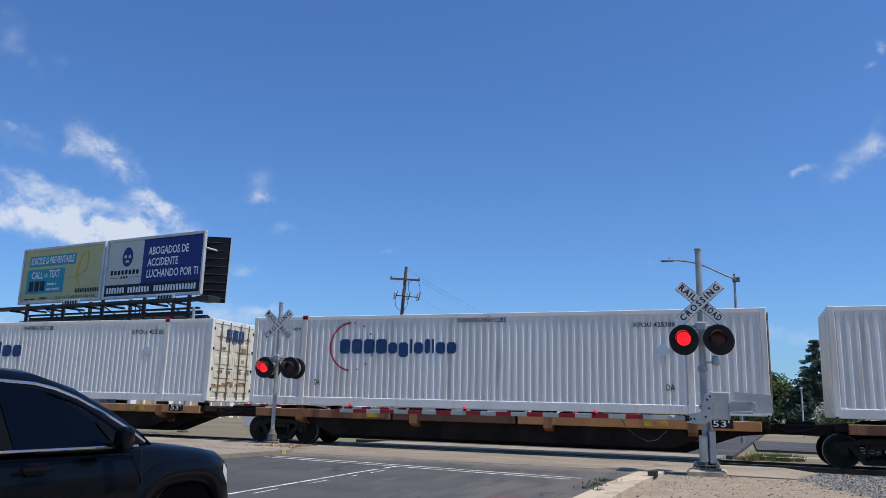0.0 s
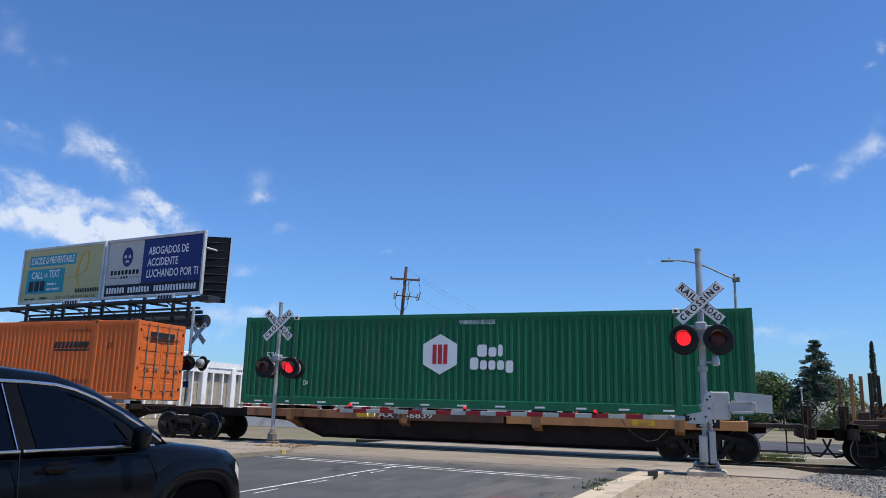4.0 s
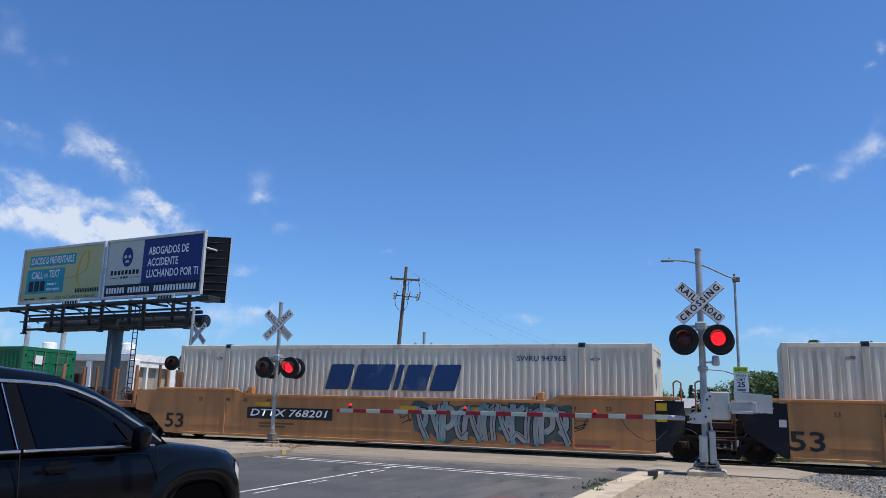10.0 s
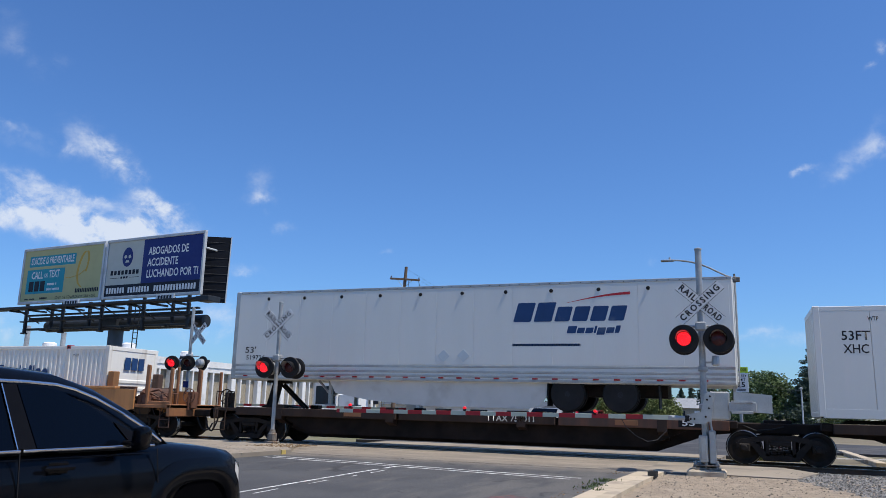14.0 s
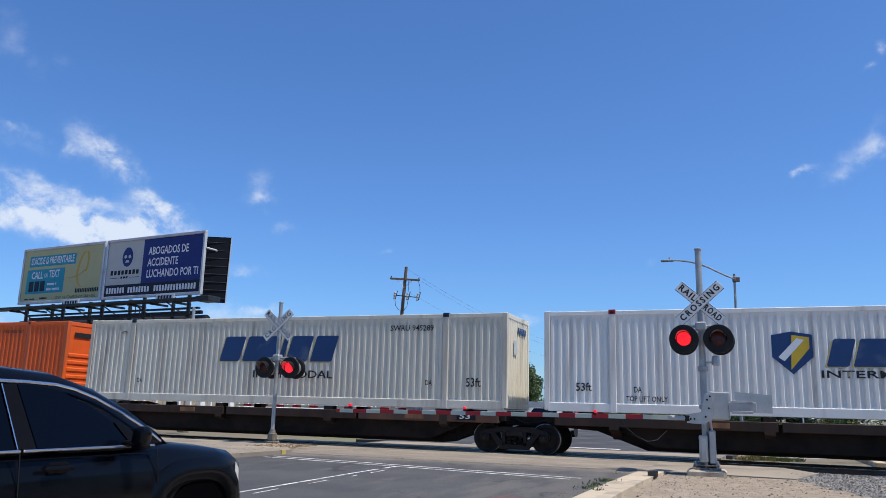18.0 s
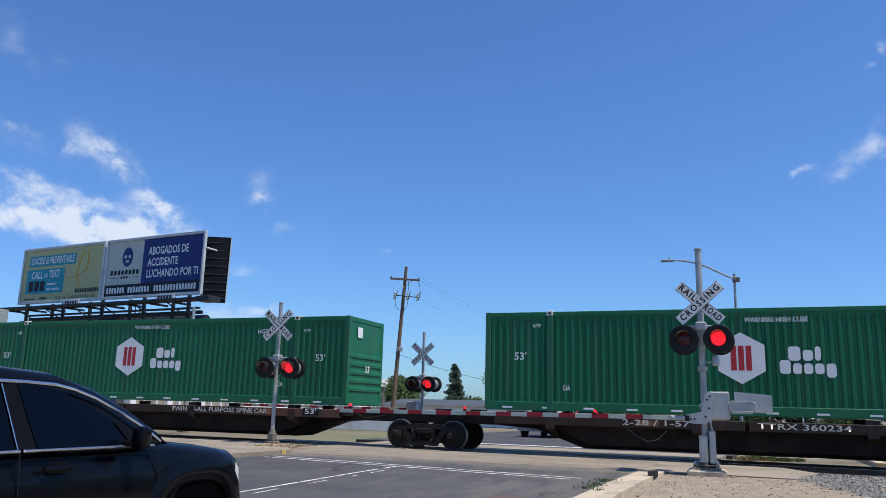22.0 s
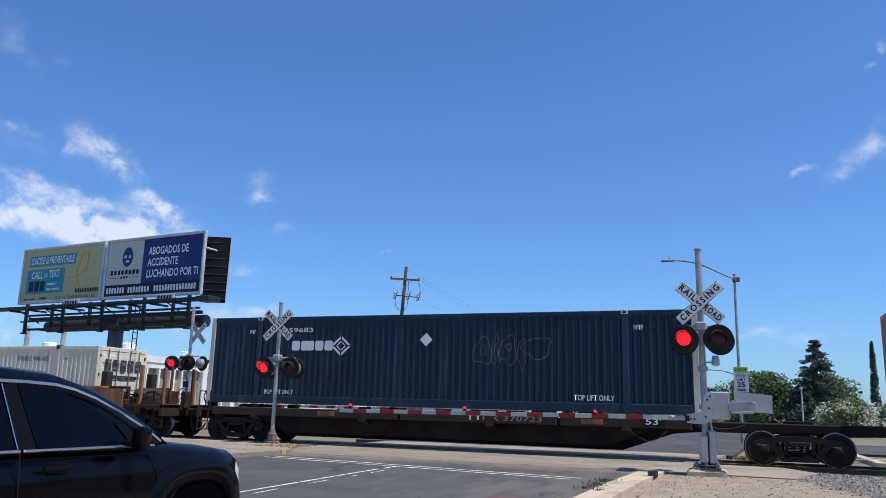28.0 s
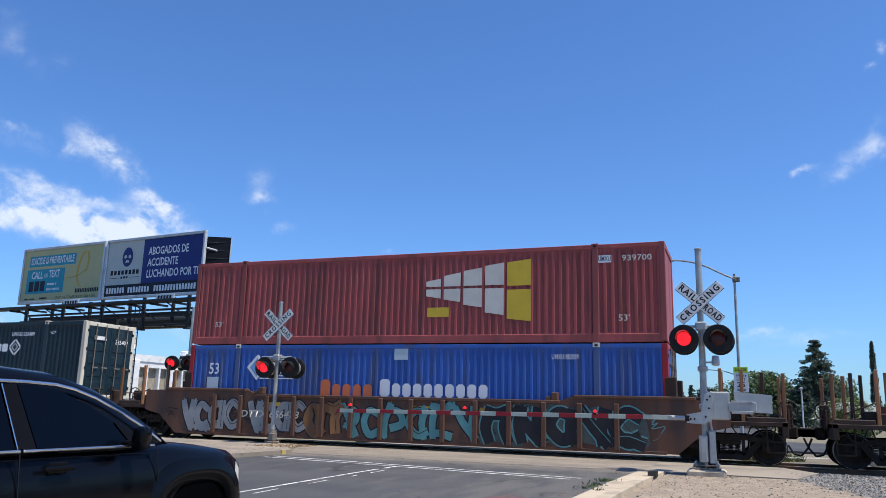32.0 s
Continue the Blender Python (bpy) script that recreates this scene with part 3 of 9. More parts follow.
# ---- ground, road and track ----
def ground_z(y):
    """The road climbs a little to the crossing."""
    return -0.17 + 0.17 * min(1.0, max(0.0, (y - 4) / 11))


def road_x(x, y):
    """The road leans slightly to the right as it goes away."""
    return x + 0.05 * (y - 14)


YS = [-60, -20, 0, 4, 7, 9.5, 12, 15, 18.1]


def strip(geo, xa, xb, ys, lift, thick=0.25, mi=0, lean=True):
    """A slab between two long edges that follows the ground."""
    fx = road_x if lean else (lambda x, y: x)
    for y0, y1 in zip(ys, ys[1:]):
        za, zb = ground_z(y0) + lift, ground_z(y1) + lift
        v = [(fx(xa, y0), y0, za), (fx(xb, y0), y0, za), (fx(xb, y1), y1, zb), (fx(xa, y1), y1, zb)]
        v += [(x, y, z - thick) for x, y, z in v]
        geo.add(v, [(0, 1, 2, 3), (7, 6, 5, 4), (0, 4, 5, 1), (1, 5, 6, 2), (2, 6, 7, 3), (3, 7, 4, 0)], mi)
    return geo


g = Geo()
n0 = 0
ys = [-2500, -60, 4, 15, 21.2, 25.9, 40, 120, 2600]
for i, y in enumerate(ys):
    z = ground_z(y) - 0.16 if y < 25.9 else -0.12
    g.v += [(-3000, y, z), (3000, y, z)]
    if i:
        g.f.append((2 * i - 2, 2 * i - 1, 2 * i + 1, 2 * i))
        g.m.append(0)
ground = thing("ground", pose(0, 0, 0), "dry flat open ground reaching the horizon", "ground", kind="structure", geo=g, mat="field")

g = strip(Geo(), -11.6, -2.05, YS, 0.0)
road = thing("road", pose(0, 0, 0), "worn dark asphalt road leading to the level crossing", "road", kind="structure", geo=g, mat="road")
g = strip(Geo(), -40.0, -1.2, [18.1, 20, 22.05], 0.004)
approach = thing("crossing_apron", pose(0, 0, 0), "dusty tan asphalt apron beside the rails", "road", kind="structure", geo=g, mat="road")
g = strip(Geo(), -13.0, -1.2, [25.2, 27.2], 0.002)
thing("crossing_apron", pose(0, 0, 0), "dusty asphalt apron on the far side of the rails", "road", kind="structure", geo=g, mat="dusty")
g = strip(Geo(), -14.5, -1.0, [27.2, 34, 60, 300], 0.0, lean=True)
thing("road", pose(0, 0, 0), "grey asphalt road going on beyond the tracks", "road", kind="structure", geo=g, mat="asphalt")
g = Geo()
g.prism([(0.5, 34), (60, 27.6), (60, 36), (0.5, 46)], "z", -0.25, -0.03)
thing("side_road", pose(0, 0, 0), "grey asphalt side road beside the railway", "road", kind="structure", geo=g, mat="asphalt")

far_kerb = thing("kerb", pose(0, 0, 0), "pale concrete kerb along the side road", "kerb", kind="structure")
for i in range(6):
    part("kerb_stone", Geo().soft(3.62 - 0.02 * i, 26.5 + 1.55 * i, -0.25, 3.92 - 0.02 * i, 28.03 + 1.55 * i, 0.02, 0.02), "concrete", far_kerb)

# painted lines, worn and thin
for nm, a, b, wd in (("stop_line", (-10.75, 16.75), (-2.95, 15.38), 0.10), ("stop_line", (-10.75, 16.35), (-3.1, 15.02), 0.09), ("lane_line", (-7.35, 4.0), (-7.0, 15.75), 0.07)):
    a, b = Vector((*a, 0)), Vector((*b, 0))
    side = (b - a).cross(Vector((0, 0, 1))).normalized() * wd / 2
    g = Geo()
    n = 8
    for i in range(n):
        p, q = a.lerp(b, i / n), a.lerp(b, (i + 1) / n)
        zs = [ground_z(p.y) + 0.005, ground_z(q.y) + 0.005]
        v = [(*(p - side).xy, zs[0]), (*(p + side).xy, zs[0]), (*(q + side).xy, zs[1]), (*(q - side).xy, zs[1])]
        g.add(v, [(0, 1, 2, 3)])
    thing(nm, pose(0, 0, 0), "worn thin white painted road line on asphalt", "road marking", kind="structure", geo=g, mat="line")
g = Geo()
rnd = random.Random(5)
y = 9.0
while y < 15.3:
    ln = rnd.uniform(0.2, 0.8)
    x = -7.0 + 0.03 * (y - 12)
    g.add([(x + 0.13, y, ground_z(y) + 0.005), (x + 0.165, y, ground_z(y) + 0.005), (x + 0.165, y + ln, ground_z(y + ln) + 0.005), (x + 0.13, y + ln, ground_z(y + ln) + 0.005)], [(0, 1, 2, 3)])
    y += ln + rnd.uniform(0.15, 0.9)
thing("lane_line", pose(0, 0, 0), "broken remains of a second white lane line", "road marking", kind="structure", geo=g, mat="line")
g = Geo()
for a, b, w in (((-9.4, 28.1), (-4.0, 28.0), 0.5), ((0.5, 27.2), (7.0, 30.5), 0.12), ((0.9, 27.0), (7.4, 30.3), 0.12)):
    a, b = Vector((*a, 0.008)), Vector((*b, 0.008))
    s = (b - a).cross(Vector((0, 0, 1))).normalized() * w / 2
    g.add([tuple(a - s), tuple(a + s), tuple(b + s), tuple(b - s)], [(0, 1, 2, 3)])
thing("stop_line", pose(0, 0, 0), "white painted lines on the road beyond the tracks", "road marking", kind="structure", geo=g, mat="line")

# kerb with its stones, pavement and dirt shoulder by the crossing
g = Geo()
strip(g, -1.80, 30, YS[:-1] + [20.3], -0.02, 0.4, lean=True)
dirt = thing("dirt_shoulder", pose(0, 0, 0), "dry tan dirt shoulder with scattered pebbles", "ground", kind="structure", geo=g, mat="dirt")
g = Geo()
g.prism([(-2.1, 18.4), (1.0, 18.2), (1.6, 20.4), (0.9, 21.9), (-2.1, 21.9)], "z", -0.2, 0.006)
thing("dirt_pad", pose(0, 0, 0), "smooth packed dirt pad at the signal mast", "ground", kind="structure", geo=g, mat="dusty")
kerb = thing("kerb", pose(0, 0, 0), "weathered concrete kerb and gutter along the road", "kerb", kind="structure")
y = -9.0
while y < 18.0:
    ln = 1.5
    y1 = min(18.3, y + ln - 0.015)
    g = Geo()
    za, zb = ground_z(y), ground_z(y1)
    for (xa, xb, h) in ((-2.05, -1.80, 0.05), (-2.42, -2.05, 0.012)):
        g = Geo()
        v = []
        for yy, zz in ((y, za), (y1, zb)):
            for x, dz in ((xa, -0.1), (xb, -0.1), (xb, h), (xa + 0.03, h), (xa, h - 0.03)):
                v.append((road_x(x, yy), yy, zz + dz))
        g.add(v, [(0, 1, 2, 3, 4), (9, 8, 7, 6, 5), (0, 5, 6, 1), (1, 6, 7, 2), (2, 7, 8, 3), (3, 8, 9, 4), (4, 9, 5, 0)])
        part("kerb_stone" if h > 0.03 else "gutter", g, "concrete", kerb)
    y += ln
# pavement island under the left mast
g = Geo()
g.prism([(-40, 14.6), (-11.3, 14.6), (-11.05, 15.3), (-10.95, 17.9), (-11.4, 18.5), (-12.4, 20.6), (-40, 20.6)], "z", -0.3, 0.10)
isl = thing("pavement", pose(0, 0, 0), "dusty tan concrete pavement corner by the crossing", "pavement", kind="structure", geo=g, mat="dusty")
g = Geo()
g.prism([(-11.04, 17.45), (-10.94, 17.42), (-10.93, 17.60), (-11.02, 17.66)], "z", -0.1, 0.106)
part("kerb_nose", g, "kerb_yellow", isl, "faded yellow kerb nose")

# track
g = Geo()
for x0, x1 in ((-600, -40.5), (-0.9, 600)):
    g.prism([(TRACK_Y - 3.3, -0.30), (TRACK_Y - 1.8, -0.17), (TRACK_Y + 1.8, -0.17), (TRACK_Y + 3.3, -0.30)], "x", x0, x1)
ballast = thing("ballast_bed", pose(0, 0, 0), "grey crushed-stone ballast under the track", "ballast", kind="structure", geo=g, mat="ballast")
track = thing("railway_track", pose(0, 0, 0), "single straight railway track with worn shiny rails", "railway", kind="structure")
for s in (-1, 1):
    g = Geo()
    yc = TRACK_Y + s * 0.755
    prof = [(yc - 0.07, -0.18), (yc + 0.07, -0.18), (yc + 0.07, -0.165), (yc + 0.01, -0.15), (yc + 0.01, -0.045), (yc + 0.036, -0.035), (yc + 0.036, -0.006), (yc + 0.03, 0.0), (yc - 0.03, 0.0), (yc - 0.036, -0.006), (yc - 0.036, -0.035), (yc - 0.01, -0.045), (yc - 0.01, -0.15), (yc - 0.07, -0.165)]
    g.prism(prof, "x", -600, 600)
    rail = part("rail", g, "rail", track)
    g = Geo()
    g.box(-600, yc - 0.028, 0.001, 600, yc + 0.028, 0.004)
    part("rail_head", g, "rail_top", rail, "polished rail head")
tg = Geo().soft(-0.115, TRACK_Y - 1.3, -0.33, 0.115, TRACK_Y + 1.3, -0.165, 0.012).mesh("tie", mats_of("tie"))
for i in range(44):
    part("tie", tg, None, track, at=pose(-0.55 + 0.55 * (i + 1), 0, 0, 0, 0, rnd.uniform(-1, 1)))
# crossing panels between and beside the rails
panels = thing("crossing_panels", pose(0, 0, 0), "dusty concrete crossing panels between the rails", "crossing", kind="structure")
pm = [Geo().soft(-1.2, TRACK_Y + a, -0.2, 1.2, TRACK_Y + b, -0.004, 0.012).mesh("panel", mats_of("dusty")) for a, b in ((-1.52, -0.80), (-0.66, 0.66), (0.80, 1.55))]
for i in range(6):
    for me in pm:
        part("panel", me, None, panels, at=pose(-2.3 - 2.42 * i, 0, 0))


# stones and pebbles
def pebbles(name, label, count, area, size, mat, seed):
    r = random.Random(seed)
    gg = Geo()
    for _ in range(count):
        x, yv = r.uniform(*area[0]), r.uniform(*area[1])
        z = area[2](x, yv)
        s = size * r.uniform(0.5, 1.5)
        if z < -0.4:
            continue
        a = r.uniform(0, 6.28)
        ca, sa = math.cos(a) * s, math.sin(a) * s * r.uniform(0.5, 1)
        h = s * r.uniform(0.4, 0.9)
        v = [(x + ca, yv + sa, z), (x - sa, yv + ca * 0.8, z + h * 0.2), (x - ca * 0.9, yv - sa, z), (x + sa * 0.9, yv - ca, z + h * 0.1), (x + s * 0.15, yv, z + h), (x, yv, z - h * 0.5)]
        gg.add(v, [(0, 1, 4), (1, 2, 4), (2, 3, 4), (3, 0, 4), (1, 0, 5), (2, 1, 5), (3, 2, 5), (0, 3, 5)])
    return thing(name, pose(0, 0, 0), label, "stones", kind="stuff", geo=gg, mat=mat)


def gravel_edge(x, y):
    """True where the loose stone has spread over the dirt."""
    return y > 18.3 - 3.1 * (x - 0.95) + 0.35 * math.sin(3.1 * x) + 0.2 * math.sin(7.3 * y) and (y < 20.6 or x > 1.0 + 0.25 * math.sin(5 * y))


pebbles("ballast_stones", "loose grey ballast stones beside the track", 20000, ((0.3, 6.5), (13.2, 22.4), lambda x, y: (-0.025 if y < 20.3 else -0.025 - 0.10 * min(1.0, y - 20.3)) - (0.0 if gravel_edge(x, y) else 0.6)), 0.034, "stone", 3)
pebbles("dirt_pebbles", "small pebbles and crumbs lying on dirt", 9000, ((-1.7, 2.5), (10.5, 19.5), lambda x, y: ground_z(y) - 0.02), 0.010, "clod", 4)
pebbles("dirt_stones", "scattered larger stones lying on dirt", 650, ((-1.7, 2.2), (10.5, 18.5), lambda x, y: ground_z(y) - 0.02), 0.022, "litter_stone", 6)
pebbles("gutter_litter", "dry leaf litter and grit along the gutter", 70, ((-0.34, 0.0), (11.0, 17.6), lambda x, y: ground_z(y) + 0.014), 0.016, "dead_leaf", 7).matrix_basis = Matrix(((1, 0.05, 0, -2.06 - 0.7), (0, 1, 0, 0), (0, 0, 1, 0), (0, 0, 0, 1)))
pebbles("leaf_litter", "dry leaf litter round the mast foot", 260, ((-12.9, -11.5), (18.6, 20.3), lambda x, y: 0.10), 0.03, "dead_leaf", 8)
pebbles("pavement_grit", "grit and crumbs on the dusty pavement", 500, ((-14.5, -11.0), (15.0, 18.5), lambda x, y: 0.10), 0.02, "clod", 9)
# broken iron at the end of the kerb
iron = Geo()
for i in range(3):
    iron.prism([(16.25 + 0.16 * i, 0.02), (16.37 + 0.16 * i, 0.02), (16.34 + 0.16 * i, 0.13), (16.29 + 0.16 * i, 0.13)], "x", -1.80, -1.64)
part("end_iron", iron.soft(-1.79, 16.22, 0.0, -1.65, 16.74, 0.04, 0.01), "tyre", kerb, "black folded rubber strip at the kerb end")
# faded red paint on the asphalt
g = Geo()
r5 = random.Random(15)
pts5 = [(-3.32 + math.cos(q / 14 * 6.283) * 0.42 * r5.uniform(0.6, 1.1), 11.72 + math.sin(q / 14 * 6.283) * 0.34 * r5.uniform(0.6, 1.1)) for q in range(14)]
g.add([(x, y, ground_z(y) + 0.005) for x, y in pts5], [tuple(range(14))])
thing("paint_mark", pose(0, 0, 0), "faded red paint patch on asphalt", "road marking", kind="structure", geo=g, mat="red_mark")


# ---- the train ----
L53, H96, W86 = 16.154, 2.896, 2.59
FLAT_Z, WELL_Z = 1.242, 0.30
MESHES = {}
TRAIN = []                # (thing, place along the train)


def cached(key, build):
    if key not in MESHES:
        MESHES[key] = build()
    return MESHES[key]


def fold_wall(length, z0, z1, y, out, mat, pitch=0.218, deep=0.046):
    """A corrugated steel wall along x with broad flats, seen from the side 'out'."""
    n = max(1, round(length / pitch))
    p = length / n
    pts = []
    for i in range(n):
        for fx, d in ((0.0, deep), (0.26, deep), (0.47, 0.0), (0.79, 0.0), (1.0, deep)):
            pts.append(((i + fx) * p, y - out * d))
    pts.append((length, y - out * deep))
    gg = Geo()
    # the folds end in short slopes under the top rail
    v = []
    for z, full in ((z0, 0.0), (z0 + 0.07, 1.0), (z1 - 0.16, 1.0), (z1, 0.0)):
        v += [(x, y + (yy - y) * full, z) for x, yy in pts]
    k = len(pts)
    gg.add(v, [(r * k + i, r * k + i + 1, r * k + k + i + 1, r * k + k + i) for r in range(3) for i in range(k - 1)])
    return gg.mesh("side_wall", mats_of(mat))


def end_wall(kind, mat, trim):
    """The right-hand end of a container: doors with locking bars, a ribbed front, or folded steel."""
    gg = Geo()
    h0, h1 = 0.16, H96 - 0.12
    if kind == "ribs":
        out = [(-0.05, h1), (-0.05, h0), (-0.02, h0)]
        for i in range(5):
            z = 0.45 + 0.27 * i
            out += [(-0.02, z), (0.012, z + 0.04), (0.012, z + 0.13), (-0.02, z + 0.17)]
        gg.prism(out + [(-0.02, h1)], "y", -1.15, 1.15)
    elif kind == "folds":
        n = 11
        out = [(-0.07, 1.15), (-0.07, -1.15), (-0.05, -1.15)]
        for i in range(n):
            y = -1.12 + 2.24 * i / n
            out += [(-0.05, y), (-0.01, y + 0.04), (-0.01, y + 0.12), (-0.05, y + 0.16)]
        gg.prism(out + [(-0.05, 1.15)], "z", h0, h1)
    else:
        gg.box(-0.06, -1.15, h0, -0.03, 1.15, h1)
    return gg.mesh("end_wall", mats_of(mat))


def container(key, u, z, mat, right="ribs", cap=None, post=None, smooth=False, label="", shade=None):
    ob = thing("shipping_container", pose(u, TRACK_Y, z), label, "container", "containers on the train")
    TRAIN.append((ob, u, TRACK_Y, z))
    post = post or mat
    cap = cap or post
    wall = cached(("wall", mat, smooth), lambda: fold_wall(L53 - 0.2, 0.25, H96 - 0.13, 0, -1, mat) if not smooth else panel_wall(mat))
    part("side_wall", wall, None, ob, at=pose(0.1, NEAR + 0.014, 0))
    part("side_wall", wall, None, ob, at=pose(L53 - 0.1, -NEAR - 0.014, 0, 0, 0, 180))
    part("roof", cached(("roof", mat), lambda: Geo().box(0.05, NEAR + 0.03, H96 - 0.06, L53 - 0.05, -NEAR - 0.03, H96 - 0.02).mesh("roof", mats_of(mat))), None, ob)
    part("floor_frame", cached(("floor", mat), lambda: Geo().box(0.05, NEAR + 0.06, 0.02, L53 - 0.05, -NEAR - 0.06, 0.15).mesh("floor_frame", mats_of("iron"))), None, ob)
    for s in (-1, 1):
        y = NEAR * -s
        part("top_rail", cached(("top", mat, s), lambda: Geo().soft(0.08, min(y, y - s * 0.07), H96 - 0.14, L53 - 0.08, max(y, y - s * 0.07), H96 - 0.012, 0.012).mesh("top_rail", mats_of(mat))), None, ob)
        part("bottom_rail", cached(("bottom", mat, s), lambda: Geo().soft(0.1, min(y, y - s * 0.09), 0.015, L53 - 0.1, max(y, y - s * 0.09), 0.262, 0.012).mesh("bottom_rail", mats_of(mat))), None, ob)
        for i, x in enumerate((0.0, L53 - 0.17)):
            part("corner_post", cached(("post", post, s), lambda: Geo().soft(0, min(y, y - s * 0.16) - 0.004, 0.05, 0.17, max(y, y - s * 0.16) + 0.004, H96, 0.015).mesh("corner_post", mats_of(post))), None, ob, at=pose(x, 0, 0))
        for x in (1.98, L53 - 1.98):
            part("lift_post", cached(("lift", mat, s), lambda: Geo().soft(-0.09, min(y, y - s * 0.08) - 0.008, 0.0, 0.09, max(y, y - s * 0.08) + 0.008, H96 - 0.1, 0.012).mesh("lift_post", mats_of(mat))), None, ob, at=pose(x, 0, 0))
            part("lift_casting", cached(("cap", cap, s), lambda: Geo().soft(-0.10, min(y, y - s * 0.17) - 0.012, H96 - 0.125, 0.10, max(y, y - s * 0.17) + 0.012, H96 + 0.02, 0.012).soft(-0.045, min(y, y + s * 0.02) - 0.002, H96 - 0.09, 0.045, max(y, y + s * 0.02), H96 - 0.03, 0.006, 1).mesh("lift_casting", mats_of([cap, "black"]))), None, ob, at=pose(x, 0, 0))
    part("front_wall", cached(("end", right, mat), lambda: end_wall(right, mat, post)), None, ob, at=pose(L53, 0, 0))
    part("front_wall", cached(("end", "folds", mat), lambda: end_wall("folds", mat, post)), None, ob, at=pose(0, 0, 0, 0, 0, 180))
    for nm, za, zb in (("end_header", H96 - 0.16, H96 - 0.008), ("end_sill", 0.03, 0.17)):
        me = cached((nm, post), lambda: Geo().soft(-0.12, -1.16, za, -0.002, 1.16, zb, 0.01).mesh(nm, mats_of(post)))
        part(nm, me, None, ob, at=pose(L53, 0, 0))
        part(nm, me, None, ob, at=pose(0, 0, 0, 0, 0, 180))
    if right == "doors":
        for s in (-1, 1):
            dg = cached(("door", mat, s), lambda: door_leaf(s).mesh("door", mats_of([shade or mat, "black"])))
            door = part("door", dg, None, ob, "cargo door with hinges and seals", at=pose(L53, 0, 0))
            bar = cached(("bar", s), lambda: Geo().tube((0.045, 0, 0.1), (0.045, 0, H96 - 0.08), 0.02, n=8).soft(0.03, -0.05, 1.15, 0.075, 0.22, 1.2, 0.008).soft(0.0, -0.05, 0.3, 0.06, 0.05, 0.36, 0.006).soft(0.0, -0.05, 2.3, 0.06, 0.05, 2.36, 0.006).mesh("locking_bar", mats_of("cast_grey")))
            for y in (0.32, 0.80):
                part("locking_bar", bar, None, door, "galvanised locking bar", at=pose(0, s * y, 0))
    if z > 1.0:
        tape = {"green": "ink_white", "orange": "ink_white", "red_orange": "ink_white", "faded_orange": "ink_white"}.get(mat)
        if tape:
            strip_mesh = cached(("tape", tape), lambda: Geo().soft(0, NEAR - 0.004, 0.075, 0.30, NEAR + 0.004, 0.125, 0.002).mesh("reflector", mats_of(tape)))
            for i in range(13):
                part("reflector", strip_mesh, None, ob, at=pose(0.55 + i * 1.2, 0, 0))
    BOX[key] = ob
    return ob


def panel_wall(mat):
    """A smooth riveted wall of upright sheets."""
    gg = Geo()
    n = 13
    for i in range(n):
        a, b = (L53 - 0.2) * i / n + 0.004, (L53 - 0.2) * (i + 1) / n - 0.004
        gg.soft(a, -0.012, 0.17, b, 0.03, H96 - 0.13, 0.004)
    return gg.mesh("side_wall", mats_of(mat))


def door_leaf(s):
    gg = Geo()
    y0, y1 = (0.012, 1.14)
    a, b = sorted((s * y0, s * y1))
    gg.soft(-0.055, a, 0.17, -0.012, b, H96 - 0.17, 0.01)
    for i in range(5):
        z = 0.36 + i * 0.48
        gg.soft(-0.02, a + 0.1, z, 0.006, b - 0.1, z + 0.3, 0.012)
    for z in (0.4, 1.1, 1.8, 2.5):
        c = s * 1.13
        gg.soft(-0.02, min(c, c + s * 0.06), z, 0.02, max(c, c + s * 0.06), z + 0.1, 0.006, 1)
    return gg


BOX = {}
SPOTS = (("A", -33.29, "white", "doors", "Weathered white corrugated container with rusty cream doors"), ("B", -15.42, "white", "doors", "White corrugated high-cube container with dark blue lettering"),
         ("C", 2.21, "white", "doors", "White corrugated high-cube container with dark blue lettering"), ("D", 19.78, "orange", "doors", "Orange corrugated container with black stencilled markings"),
         ("E", 40.57, "green", "ribs", "Green corrugated container with a white hexagon emblem"), ("F", 61.27, "white", "ribs", "White corrugated container sitting in an ochre well car"),
         ("G", 80.68, "faded_orange", "ribs", "Sun-faded orange corrugated container in a well car"), ("H", 100.12, "green", "doors", "Green corrugated container low in a well car"),
         ("I", 123.77, "grey", "folds", "Dirty pale grey corrugated container in a well car"), ("J", 143.22, "grey", "folds", "Dirty pale grey corrugated container in a well car"),
         ("K", 162.64, "white", "ribs", "Clean white corrugated container in a well car"), ("M", 202.29, "trailer", "plain", "Smooth grey-white refrigerated container on a spine car"),
         ("N", 219.63, "red_orange", "ribs", "Bright red-orange corrugated container on a spine car"), ("O", 236.95, "grey", "folds", "Cream-grey corrugated container with stained end wall"),
         ("P", 254.23, "white", "plain", "Pale white corrugated container with a shield emblem"), ("R", 291.60, "green", "ribs", "Green corrugated container with a white hexagon emblem"),
         ("S", 312.38, "green", "ribs", "Green corrugated container with a white hexagon emblem"), ("T", 333.59, "grey", "folds", "Pale grey container with peeled faded lettering"),
         ("U", 353.05, "faded_orange", "ribs", "Sun-faded orange corrugated container in a well car"), ("V", 372.52, "grey", "doors", "Pale grey corrugated container in a rusty well car"),
         ("W", 393.66, "navy", "doors", "Dark navy corrugated container with chalk scrawl"), ("X", 414.65, "faded_orange", "doors", "Faded orange corrugated container on a spine car"),
         ("Y", 433.35, "dark_green", "doors", "Blackish green corrugated container with pale corner posts"))
